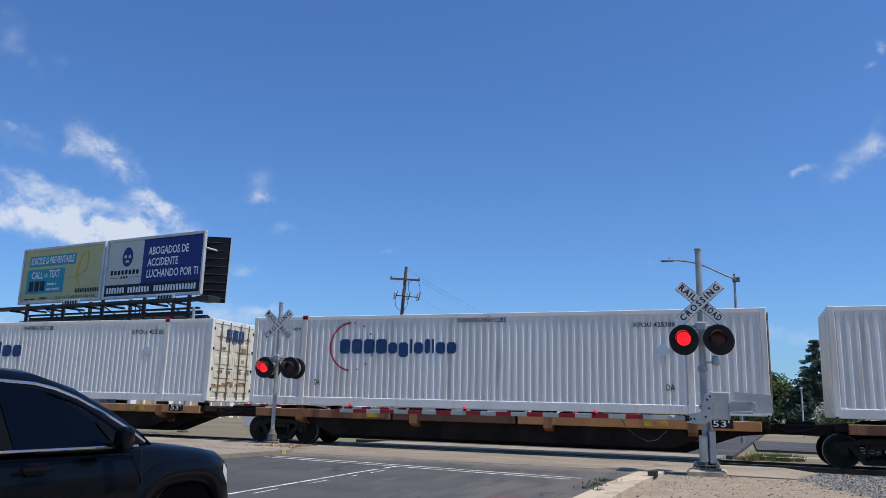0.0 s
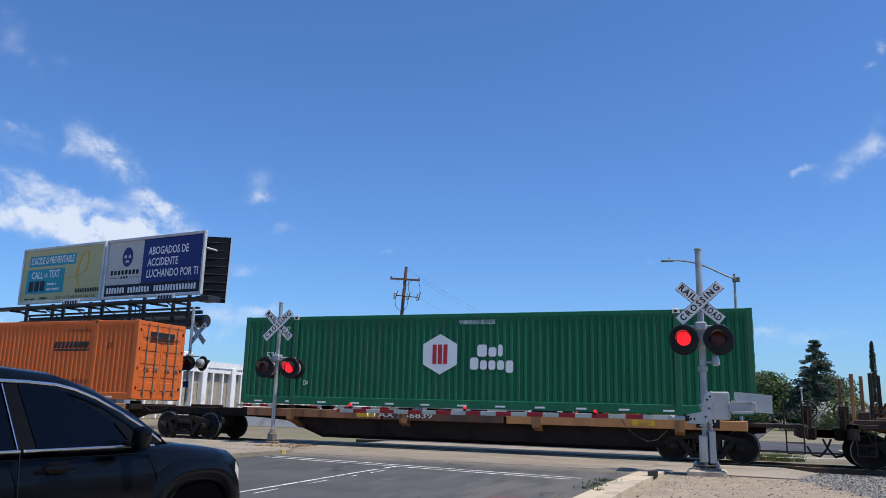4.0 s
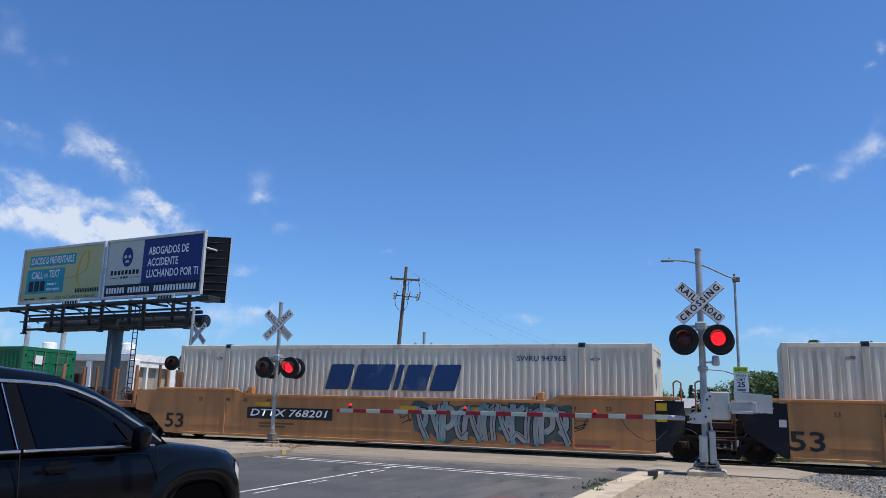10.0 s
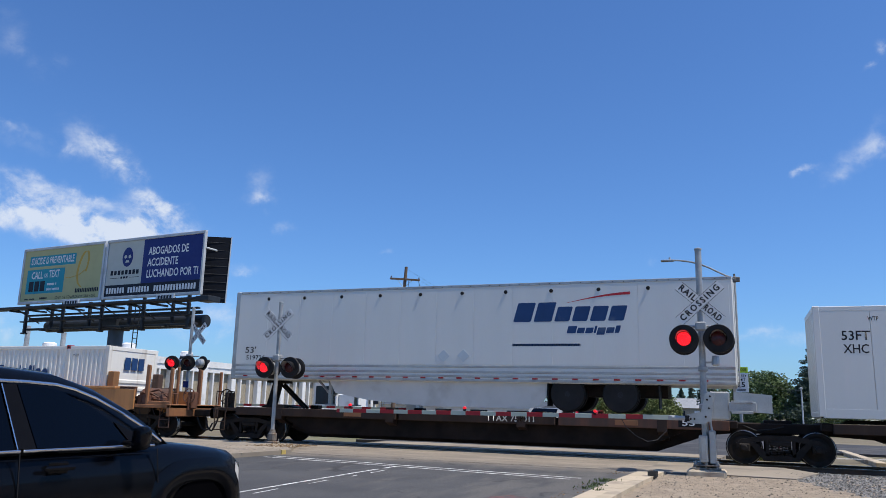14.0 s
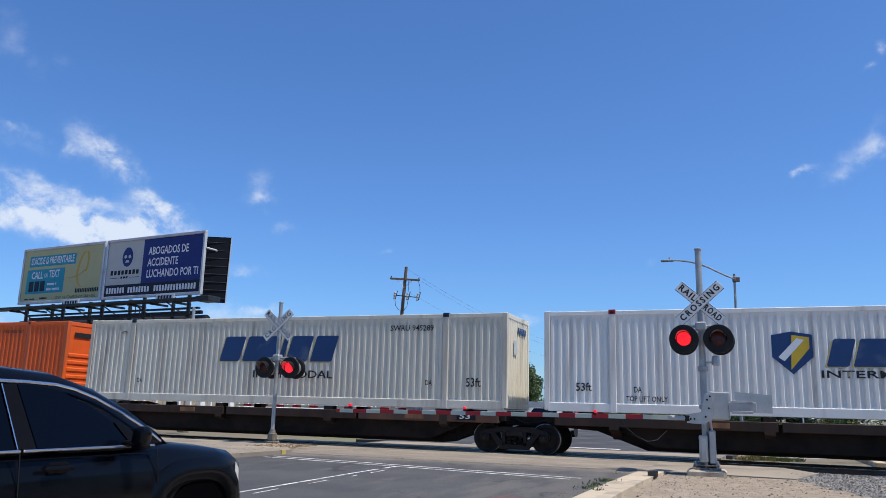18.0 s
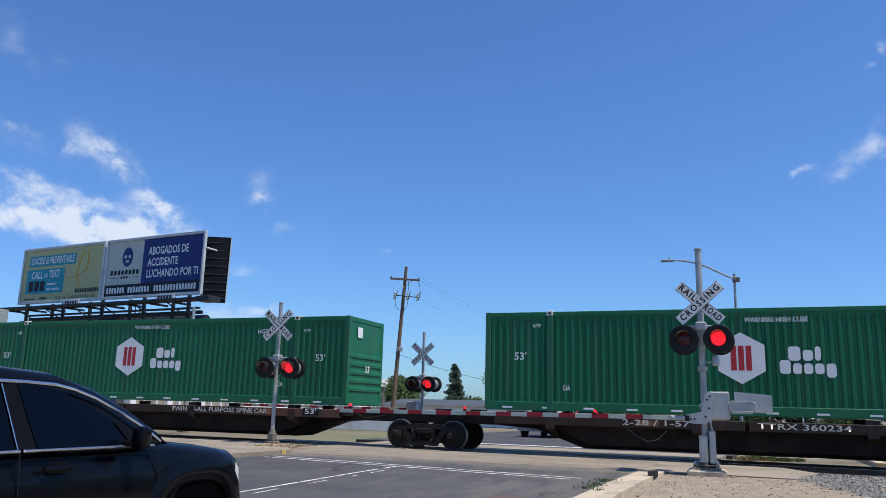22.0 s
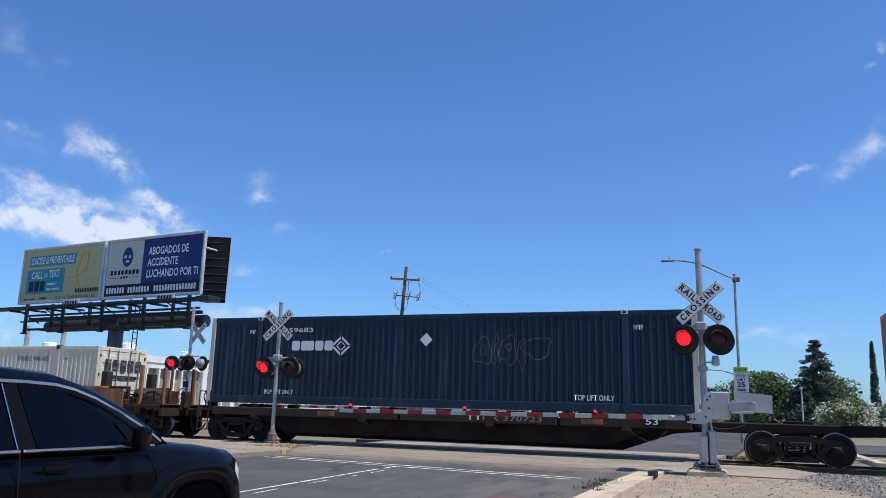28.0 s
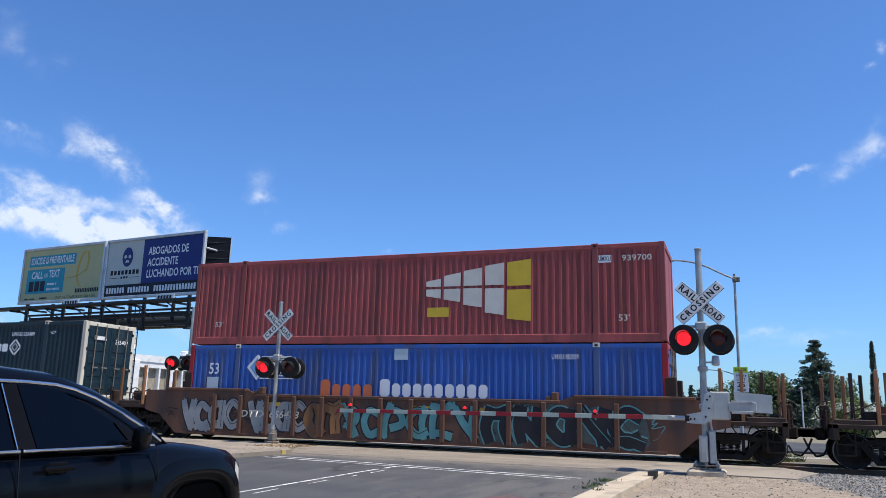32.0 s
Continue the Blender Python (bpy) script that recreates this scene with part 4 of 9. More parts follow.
for k, u, mat, right, label in SPOTS:
    low = k in "FGHIJKTUV"
    container(k, u, WELL_Z if low else FLAT_Z, mat, right, cap={"white": "red", "grey": "navy", "green": "white", "navy": "grey", "dark_green": "grey", "trailer": "black"}.get(mat),
              post="grey" if k in "WY" else ("trailer" if k == "M" else None), smooth=k == "M", label=label, shade="grey" if k in "ABC" else None)
container("Z_LOW", 454.4, WELL_Z, "blue", "doors", cap="grey", post="red", label="Scuffed blue corrugated container with red end posts")
container("Z", 454.4, WELL_Z + H96 + 0.01, "maroon", "plain", cap="maroon", label="Faded maroon corrugated container stacked on a blue one")


def flat(name, pts, mat, parent, y, label=""):
    """A thin painted shape on the near side, from an outline of (x, z)."""
    gg = Geo()
    n = len(pts)
    gg.add([(x, y, z) for x, z in pts], [tuple(range(n))])
    return part(name, gg, mat, parent, label)


def ring(x, z, r0, r1, a0, a1, n, y, gg):
    for i in range(n):
        a, b = a0 + (a1 - a0) * i / n, a0 + (a1 - a0) * (i + 1) / n
        gg.add([(x + math.cos(q) * r, y, z + math.sin(q) * r) for q, r in ((a, r0), (a, r1), (b, r1), (b, r0))], [(0, 1, 2, 3)])
    return gg


BLOCK_WIDTH = {"C": 0.62, "W": 0.95, "x": 0.52, "d": 0.55, "t": 0.34, "i": 0.20}
BLOCK_ROWS = {"11": "CCCCxdixtixx", "9s": "CCCCCCCCCs", "5s": "CWiCCs", "4": "CWCC", "3": "Cxt", "5": "Cxxxd", "6s": "CCxxxxs", "7s": "Cxxidxts", "7": "CCiWC", "10": "Cxxxxxxxxx"}


def emblem_blocks(spec, x, z, w, h, y, ink, box):
    """A company name as a row of plain slotted blocks, each a part."""
    row = BLOCK_ROWS.get(spec, "C" * 5)
    slant = 0.28 * h if row.endswith("s") else 0.0
    row = row.rstrip("s")
    tot = sum(BLOCK_WIDTH[k] for k in row)
    a = x - w / 2
    for i, k in enumerate(row):
        b = a + w * BLOCK_WIDTH[k] / tot
        gap = 0.07 * h
        c, d = a + gap, b - gap
        z0, z1 = z - h / 2, z + h / 2
        if k in "xd":
            z1 -= 0.24 * h
        if k == "d":
            z0 -= 0.24 * h
        hh, e = z1 - z0, min((0.05 if slant else 0.14) * h, (d - c) * 0.35)
        pts = [(c + e, z0), (d - e, z0), (d, z0 + e), (d, z1 - e), (d - e, z1), (c + e, z1), (c, z1 - e), (c, z0 + e)]
        flat("emblem_block", [(px + slant * (pz - z) / h, pz) for px, pz in pts], ink, box, y)
        if slant and ink == "ink_blue" and not box.get("smooth"):
            flat("emblem_shade", [(px - 0.05 + slant * (pz - z) / h, pz - 0.035) for px, pz in pts], "ink_straw", box, y + 0.002)
        a = b


def mark(box, kind, txt, x, zr, w, h, ink):
    """A marking on the near wall of a container or trailer, zr above the rail."""
    z = zr - box.location.z
    y = NEAR + 0.010 if not box.get("smooth") else (NEAR - 0.0015 if box == BOX["M"] else NEAR - 0.009)
    if kind == "W":
        words(txt, x, y, z, h * 0.95, ink, box, w, bold=0.012)
    elif kind == "K":
        flat("marking_plate", [(x - w / 2, z - h / 2), (x + w / 2, z - h / 2), (x + w / 2, z + h / 2), (x - w / 2, z + h / 2)], ink, box, y + 0.003)
    elif kind == "P":
        gg = Geo()
        gg.prism([(x - w / 2, z), (x, z - h / 2), (x + w / 2, z), (x, z + h / 2)], "y", y - 0.006, y + 0.004)
        part("placard", gg, ink, box, "metal diamond placard holder")
    elif kind == "N":
        for sc in (1.0, 0.5):
            for i in range(4):
                a0, a1 = i * math.pi / 2, (i + 1) * math.pi / 2
                v = [(x + math.cos(a) * w / 2 * sc * q, z + math.sin(a) * h / 2 * sc * q) for a, q in ((a0 + 0.08, 1), (a1 - 0.08, 1), (a1 - 0.08, 0.72), (a0 + 0.08, 0.72))]
                flat("emblem_block", v, ink, box, y, "white bar of a diamond emblem")
    elif kind == "B":
        emblem_blocks(txt, x, z, w, h, y, ink, box)
    elif kind == "S":
        gg = Geo()
        n = 10
        lo = [(x - w / 2 + w * i / n, z - h / 2 + h * math.sin(math.pi * 0.5 * i / n) * 0.9) for i in range(n + 1)]
        hi = [(px, pz + h * 0.35 * i / n + 0.005) for i, (px, pz) in enumerate(lo)]
        for i in range(n):
            gg.add([(lo[i][0], y, lo[i][1]), (lo[i + 1][0], y, lo[i + 1][1]), (hi[i + 1][0], y, hi[i + 1][1]), (hi[i][0], y, hi[i][1])], [(0, 1, 2, 3)])
        part("emblem", gg, ink, box, "curved coloured swoosh")
    elif kind == "C":
        gg = ring(x, z, w / 2 - 0.055, w / 2, math.radians(95), math.radians(265), 20, y, Geo())
        for i in range(7):
            a = math.radians(85 - i * 26)
            ring(x, z, w / 2 - 0.055, w / 2, a, a - 0.06 - 0.012 * (i % 3), 1, y, gg)
        part("emblem", gg, ink, box, "red broken ring emblem")
    elif kind == "H":
        gg = Geo()
        hexa = [(x + math.sin(i * math.pi / 3) * w / 2 / 0.866, z + math.cos(i * math.pi / 3) * h / 2) for i in range(6)]
        gg.add([(px, y, pz) for px, pz in hexa], [tuple(range(6))])
        for dx in (-0.24, -0.08, 0.08):
            gg.add([(x + w * (dx + a), y - 0.003, z + h * b) for a, b in ((0.02, -0.24), (0.14, -0.24), (0.14, 0.24), (0.02, 0.24))], [(0, 1, 2, 3)], 1)
        part("emblem", gg, [ink, "ink_red"], box, "white hexagon emblem with red bars")
    elif kind == "V":
        gg = Geo()
        sh = ((-0.5, 0.42), (0, 0.5), (0.5, 0.42), (0.5, -0.1), (0, -0.5), (-0.5, -0.1))
        gg.add([(x + w * a, y, z + h * b) for a, b in sh], [tuple(range(6))])
        gg.add([(x + w * a, y - 0.003, z + h * b) for a, b in ((-0.05, -0.4), (0.42, 0.1), (0.42, 0.36), (0.0, 0.42))], [(0, 1, 2, 3)], 1)
        gg.add([(x + w * a, y - 0.005, z + h * b) for a, b in ((-0.35, -0.1), (-0.2, -0.2), (0.3, 0.3), (0.12, 0.34))], [(0, 1, 2, 3)], 2)
        part("emblem", gg, [ink, "ink_yellow", "ink_white"], box, "navy and gold shield emblem")


# ---- trailers carried on the flat cars ----
def trailer(key, u, mat, label):
    z = FLAT_Z
    ob = thing("semi_trailer", pose(u, TRACK_Y, z), label, "trailer", "trailers on the train")
    ob["smooth"] = 1
    TRAIN.append((ob, u, TRACK_Y, z))
    zb, zt = 0.80, 3.76
    gg = Geo().soft(0.0, NEAR, zb, L53, -NEAR, zt, 0.03)
    part("body", gg, mat, ob, "smooth sheet-sided trailer box")
    n = 13
    sheet = Geo().soft(0.006, NEAR - 0.006, zb + 0.52, (L53 - 0.2) / n - 0.006, NEAR + 0.01, zt - 0.12, 0.003).mesh("side_sheet", mats_of(mat))
    for i in range(n):
        part("side_sheet", sheet, None, ob, at=pose(0.1 + (L53 - 0.2) * i / n, 0, 0))
    rr = Geo()
    for zz in (zb + 0.02, zb + 0.14, zb + 0.27, zb + 0.43):
        rr.soft(0.03, NEAR - 0.014, zz, L53 - 0.03, NEAR + 0.02, zz + 0.075, 0.01)
    part("lower_rail", rr, "alu", ob, "ribbed aluminium lower rail")
    part("top_rail", Geo().soft(0.17, NEAR - 0.012, zt - 0.075, L53 - 0.02, NEAR + 0.03, zt + 0.012, 0.01), "alu", ob)
    dash = Geo().soft(0, NEAR - 0.02, zb + 0.10, 0.17, NEAR - 0.008, zb + 0.14, 0.003).mesh("reflector", mats_of("red"))
    for i in range(26):
        part("reflector", dash, None, ob, at=pose(0.5 + i * 0.59, 0, 0))
    lamp = Geo().turn([(0.058, -0.012), (0.058, 0.0), (0.045, 0.018), (0.02, 0.024)], (0, 0, 0), "y", 14).mesh("side_marker", mats_of("black"))
    for i in range(11):
        part("side_marker", lamp, None, ob, at=pose(1.3 + i * 1.4, NEAR - 0.012, zt - 0.25, 0, 0, 180))
    rivet = Geo().soft(-0.012, NEAR - 0.02, zt - 0.05, 0.012, NEAR - 0.008, zt - 0.026, 0.003).mesh("rivet", mats_of("dark_steel"))
    for i in range(52):
        part("rivet", rivet, None, ob, at=pose(0.2 + i * 0.31, 0, 0))
    part("corner_post", Geo().soft(-0.012, NEAR - 0.012, zb, 0.17, NEAR + 0.05, zt + 0.012, 0.02), "alu", ob, "rounded aluminium corner post")
    for s in (-1, 1):
        door = part("door", Geo().soft(L53 - 0.005, min(s * 0.01, s * 1.2), zb + 0.1, L53 + 0.03, max(s * 0.01, s * 1.2), zt - 0.15, 0.01), mat, ob)
        for y in (0.3, 0.75):
            part("locking_bar", Geo().tube((L53 + 0.06, s * y, zb), (L53 + 0.06, s * y, zt - 0.1), 0.02, n=8), "galv", door)
    part("skirt", Geo().prism([(3.75, zb), (10.95, zb), (10.93, 0.40), (10.72, 0.14), (10.35, 0.05), (7.2, 0.06), (5.2, 0.20), (4.0, 0.40)], "y", NEAR + 0.1, NEAR + 0.13), "skirt" if mat == "trailer" else mat, ob, "flat aerodynamic side skirt")
    for s_ in (-1, 1):
        yl = s_ * 0.92
        part("landing_leg", Geo().soft(3.62, yl - 0.06, 0.05, 3.74, yl + 0.06, zb, 0.01).soft(3.55, yl - 0.12, 0.0, 3.82, yl + 0.12, 0.05, 0.01), "galv", ob)
        part("leg_brace", Geo().tube((3.66, yl, 0.36), (3.22, yl, zb), 0.04, n=8), "galv", ob, "sloping landing gear brace")
    part("brace", Geo().tube((3.68, NEAR + 0.4, 0.3), (3.68, -NEAR - 0.4, 0.7), 0.03).tube((3.68, -NEAR - 0.4, 0.3), (3.68, NEAR + 0.4, 0.7), 0.03), "galv", ob)
    bogie = part("axle_frame", Geo().soft(10.2, -0.6, 0.45, 14.3, 0.6, zb, 0.02), "iron", ob)
    for x in (11.55, 13.05):
        for s in (-1, 1):
            for y in (1.1, 0.78):
                wh = part("wheel", cached("trailer_tyre", lambda: Geo().turn([(0.28, -0.12), (0.47, -0.12), (0.505, -0.08), (0.505, 0.08), (0.47, 0.12), (0.28, 0.12)], (0, 0, 0), "y", 22).mesh("wheel", mats_of("tyre"))), None, bogie, at=pose(x, s * y, 0.505))
        part("wheel_rim", cached("trailer_rim", lambda: Geo().turn([(0.27, 0.0), (0.27, -0.10), (0.2, -0.05), (0.1, -0.09), (0.08, -0.12)], (0, 0, 0), "y", 18).mesh("wheel_rim", mats_of("dark_steel"))), None, bogie, at=pose(x, -1.1, 0.505))
    part("rear_bumper", Geo().soft(L53 - 0.15, -1.1, 0.2, L53 - 0.03, 1.1, 0.32, 0.01).soft(L53 - 0.13, -0.7, 0.3, L53 - 0.05, -0.6, zb, 0.01).soft(L53 - 0.13, 0.6, 0.3, L53 - 0.05, 0.7, zb, 0.01), "galv", ob)
    for xx in (10.97, 14.1):
        part("mud_flap", Geo().box(xx, NEAR + 0.05, 0.15, xx + 0.03, NEAR + 0.65, zb), "black", ob, "black rubber mud flap")
    BOX[key] = ob
    return ob


trailer("L", 184.21, "trailer", "Pale grey sheet-sided semi-trailer riding on a flat car")
trailer("Q", 273.29, "trailer_dark", "Dull grey sheet-sided semi-trailer riding on a flat car")
BOX["M"]["smooth"] = 1


# ---- running gear ----
def bogie_meshes():
    r = 0.44
    wheel = Geo().turn([(0.10, -0.16), (0.13, -0.10), (0.30, -0.055), (0.36, -0.075), (r - 0.01, -0.075), (r, -0.07), (r + 0.0, 0.05), (r + 0.028, 0.06), (r + 0.02, 0.085), (0.3, 0.08), (0.1, 0.09)], (0, 0, 0), "y", 26)
    rim = Geo().turn([(r - 0.012, -0.078), (r + 0.002, -0.074), (r + 0.002, 0.045), (r - 0.012, 0.045)], (0, 0, 0), "y", 26, caps=False)
    side = Geo()
    # side frame: top chord, sloping arms, bottom chord, with open windows beside the springs
    for pts in ([(-1.08, 0.56), (-0.95, 0.66), (-0.72, 0.70), (-0.38, 0.77), (0.38, 0.77), (0.72, 0.70), (0.95, 0.66), (1.08, 0.56), (1.08, 0.42), (0.96, 0.52), (0.74, 0.56), (0.36, 0.63), (-0.36, 0.63), (-0.74, 0.56), (-0.96, 0.52), (-1.08, 0.42)],
                [(-0.76, 0.56), (-0.60, 0.58), (-0.28, 0.26), (0.28, 0.26), (0.60, 0.58), (0.76, 0.56), (0.42, 0.12), (-0.42, 0.12)],
                [(-0.36, 0.24), (-0.28, 0.24), (-0.28, 0.64), (-0.36, 0.64)], [(0.28, 0.24), (0.36, 0.24), (0.36, 0.64), (0.28, 0.64)]):
        side.prism(pts, "y", -0.07, 0.07)
    for sx in (-1, 1):
        side.soft(sx * 0.89 - 0.14, -0.13, 0.33, sx * 0.89 + 0.14, 0.06, 0.55, 0.03)
    springs = Geo()
    for x in (-0.17, 0.0, 0.17):
        for k in range(6):
            z = 0.26 + k * 0.04
            springs.turn([(0.05, z), (0.075, z + 0.01), (0.075, z + 0.02), (0.05, z + 0.03)], (x, 0, 0), "z", 10)
    springs.soft(-0.26, -0.09, 0.50, 0.26, 0.09, 0.63, 0.02)
    cap = Geo().turn([(0.09, 0.0), (0.09, -0.05), (0.06, -0.07), (0.03, -0.07)], (0, 0, 0), "y", 12)
    bolster = Geo().soft(-0.2, -1.0, 0.5, 0.2, 1.0, 0.72, 0.03).tube((-0.89, -0.8, 0.44), (-0.89, 0.8, 0.44), 0.08, n=10).tube((0.89, -0.8, 0.44), (0.89, 0.8, 0.44), 0.08, n=10).soft(-0.55, -0.7, 0.3, -0.45, 0.7, 0.4, 0.01).soft(0.45, -0.7, 0.3, 0.55, 0.7, 0.4, 0.01)
    return {k: v.mesh(k, mats_of(m)) for k, v, m in (("wheel", wheel, "wheel"), ("tread", rim, "tread"), ("side_frame", side, "iron"), ("spring_nest", springs, "iron"), ("bearing_cap", cap, "wheel"), ("bolster", bolster, "iron"))}


BM = bogie_meshes()


def bogie(car, x, wide=False):
    b = part("bogie", BM["bolster"], None, car, "grimy cast-steel freight bogie", at=pose(x, 0, 0) @ Matrix.Diagonal((1.06 if wide else 1, 1, 1, 1)))
    for s in (-1, 1):
        part("side_frame", BM["side_frame"], None, b, at=pose(0, s * 1.0, 0, 0, 0, 0 if s < 0 else 180))
        part("spring_nest", BM["spring_nest"], None, b, at=pose(0, s * 1.0, 0))
        for dx in (-0.89, 0.89):
            part("wheel", BM["wheel"], None, b, at=pose(dx, s * 0.76, 0.44, 0, 0, 0 if s < 0 else 180))
            if s < 0:
                part("wheel_tread", BM["tread"], None, b, "polished wheel tread", at=pose(dx, s * 0.76, 0.44))
                part("bearing_cap", BM["bearing_cap"], None, b, at=pose(dx, -1.12, 0.44))
    return b


def coupler(car, x, s):
    """Coupler, air hose and end platform at the outer end of a car; s is the outward direction."""
    a, b = sorted((x, x + s * 0.85))
    part("coupler", Geo().soft(a, -0.12, 0.74, b, 0.12, 0.98, 0.03).soft(x + s * 0.85 - 0.14, -0.19, 0.68, x + s * 0.85 + 0.14, 0.19, 1.04, 0.05), "iron", car, "rusty knuckle coupler")
    pts = [(x + s * 0.4, -0.45, 0.72), (x + s * 0.52, -0.42, 0.45), (x + s * 0.68, -0.38, 0.26), (x + s * 0.86, -0.34, 0.30), (x + s * 0.98, -0.32, 0.52)]
    part("air_hose", Geo().path(pts, 0.028, 7), "tyre", car, "black rubber air hose")


def end_rails(car, x, s, mat, tall=0.85):
    """Handrails, steps and a brake wheel at the end of a car."""
    for dx in (0.0, 0.45):
        xx = x + s * dx
        part("handrail", Geo().path([(xx, -1.3, 0.95), (xx, -1.3, 1.0 + tall), (xx, -0.95, 1.0 + tall), (xx, -0.95, 0.95)], 0.018, 6), mat, car, "bent steel grab rail")
    part("step", Geo().path([(x, -1.32, 0.95), (x, -1.32, 0.35), (x + s * 0.42, -1.32, 0.35), (x + s * 0.42, -1.32, 0.95)], 0.02, 6), mat, car, "bent steel stirrup step")
    part("step_rung", Geo().tube((x, -1.32, 0.62), (x + s * 0.42, -1.32, 0.62), 0.018, n=6), mat, car)
    gg = Geo()
    c = Vector((x - s * 0.15, -0.55, 1.45))
    for i in range(14):
        a, b = 2 * math.pi * i / 14, 2 * math.pi * (i + 1) / 14
        gg.tube(c + Vector((math.cos(a) * 0.25, 0, math.sin(a) * 0.25)), c + Vector((math.cos(b) * 0.25, 0, math.sin(b) * 0.25)), 0.018, n=6)
        if i % 3 == 0:
            gg.tube(c, c + Vector((math.cos(a) * 0.25, 0, math.sin(a) * 0.25)), 0.012, n=5)
    gg.tube(c + Vector((0, 0.02, -0.5)), c + Vector((0, 0.02, 0)), 0.05, n=8).soft(c.x - 0.12, -0.5, 1.0, c.x + 0.12, -0.2, 1.6, 0.03)
    part("brake_wheel", gg, mat, car, "rusty hand-brake wheel and housing")


# ---- spine cars ----
def spine_car(u0, units, bogies, first, last, label, sills=((0.3, 5.2, "rust_tan"), (5.3, 9.2, "brown"), (9.3, 15.9, "ochre"))):
    """A spine car: units are (left, right) along the train of the load on each platform."""
    ob = thing("spine_car", pose(u0, TRACK_Y, 0), label, "railcar", "railcars of the train")
    TRAIN.append((ob, u0, TRACK_Y, 0))
    for i, (a, b) in enumerate(units):
        a, b = a - u0, b - u0
        lo, hi = (a - 0.1, b + 0.1)
        beam = Geo().prism([(lo - 0.1, 1.0), (hi + 0.1, 1.0), (hi + 0.1, 0.82), (hi - 0.9, 0.72), (hi - 2.3, 0.22), (lo + 2.9, 0.22), (lo + 1.5, 0.72), (lo - 0.1, 0.82)], "y", -0.55, 0.55)
        part("centre_beam", beam, "spine", ob, "deep sooty spine beam")
        fish = Geo().prism([(lo + 1.9, 1.06), (hi - 1.3, 1.06), (hi - 1.5, 0.80), (hi - 2.6, 0.34), (lo + 3.2, 0.34), (lo + 2.1, 0.80)], "y", -1.02, -0.9)
        part("side_web", fish, "spine", ob)
        for m0, m1, mat in sills:
            part("side_sill", Geo().soft(a + m0, NEAR - 0.02, 0.86, a + m1, NEAR + 0.22, 1.12, 0.015), mat, ob)
        for x in (a + 1.98, b - 1.98, a + 6.0, a + 10.2):
            part("outrigger", Geo().prism([(NEAR - 0.03, 0.78), (NEAR - 0.03, 1.1), (-0.5, 1.1), (-0.5, 0.5)], "x", x - 0.13, x + 0.13), "tan" if u0 < 0 else "spine_brown", ob, "container support arm")
            part("outrigger", Geo().prism([(-NEAR, 0.78), (-NEAR, 1.1), (0.5, 1.1), (0.5, 0.5)], "x", x - 0.13, x + 0.13), "tan" if u0 < 0 else "spine_brown", ob, "container support arm")
            part("pedestal", Geo().soft(x - 0.16, NEAR, 1.10, x + 0.16, NEAR + 0.3, 1.235, 0.012), "iron", ob)
            part("pedestal", Geo().soft(x - 0.16, -NEAR - 0.3, 1.10, x + 0.16, -NEAR, 1.235, 0.012), "iron", ob)
        for x in (a + 4.4, a + 12.9):
            part("reflector", Geo().soft(x, NEAR - 0.028, 0.92, x + 0.62, NEAR - 0.018, 1.06, 0.003), "yellow" if u0 < 0 else "rust_tan", ob, "worn yellow reflective patch")
        part("number_plate", Geo().soft(b - 1.55, NEAR - 0.03, 0.92, b - 0.95, NEAR - 0.018, 1.14, 0.004), "black", ob)
        words("53'", b - 1.25, NEAR - 0.034, 1.03, 0.16, "ink_white", ob, 0.42, bold=0.01)
        part("air_tank", Geo().tube((a + 7.2, -0.78, 0.62), (a + 8.4, -0.78, 0.62), 0.2, n=14), "brown", ob, "brown air reservoir")
        part("hitch", Geo().prism([(a + 0.6, 1.12), (a + 2.2, 1.12), (a + 1.6, 1.22), (a + 0.8, 1.22)], "y", -0.3, 0.3), "iron", ob)
    for (_, b), (a, _) in zip(units, units[1:]):
        a, b = a - u0, b - u0
        part("articulation_beam", Geo().soft(b - 0.25, -0.62, 0.80, a + 0.25, 0.62, 1.08, 0.03).soft(b - 0.4, -1.22, 0.92, b - 0.05, 1.22, 1.12, 0.02).soft(a + 0.05, -1.22, 0.92, a + 0.4, 1.22, 1.12, 0.02).soft((a + b) / 2 - 0.35, -0.5, 1.06, (a + b) / 2 + 0.35, 0.5, 1.16, 0.02), "spine", ob, "sooty articulated joint over the bogie")
        part("brake_hose", Geo().path([(b + 0.1, -0.66, 1.0), (b + 0.4, -0.7, 0.88), (b + 0.8, -0.68, 0.92), (b + 1.1, -0.64, 1.0)], 0.02, 6), "tyre", ob, "black brake hose")
    for x in bogies:
        bogie(ob, x - u0)
    for x, s in (first, last):
        if x is not None:
            part("end_platform", Geo().soft(min(x - u0, x - u0 - s * 2.4), -1.28, 0.98, max(x - u0, x - u0 - s * 2.4), 1.28, 1.08, 0.015).soft(min(x - u0, x - u0 - s * 0.2), -1.3, 0.74, max(x - u0, x - u0 - s * 0.2), 1.3, 1.05, 0.02), "spine_brown", ob, "chequered end platform")
            coupler(ob, x - u0, s)
            end_rails(ob, x - u0 - s * 0.1, -s, "spine_brown", 0.62)
    CARS[label[:5] + str(u0)] = ob
    return ob


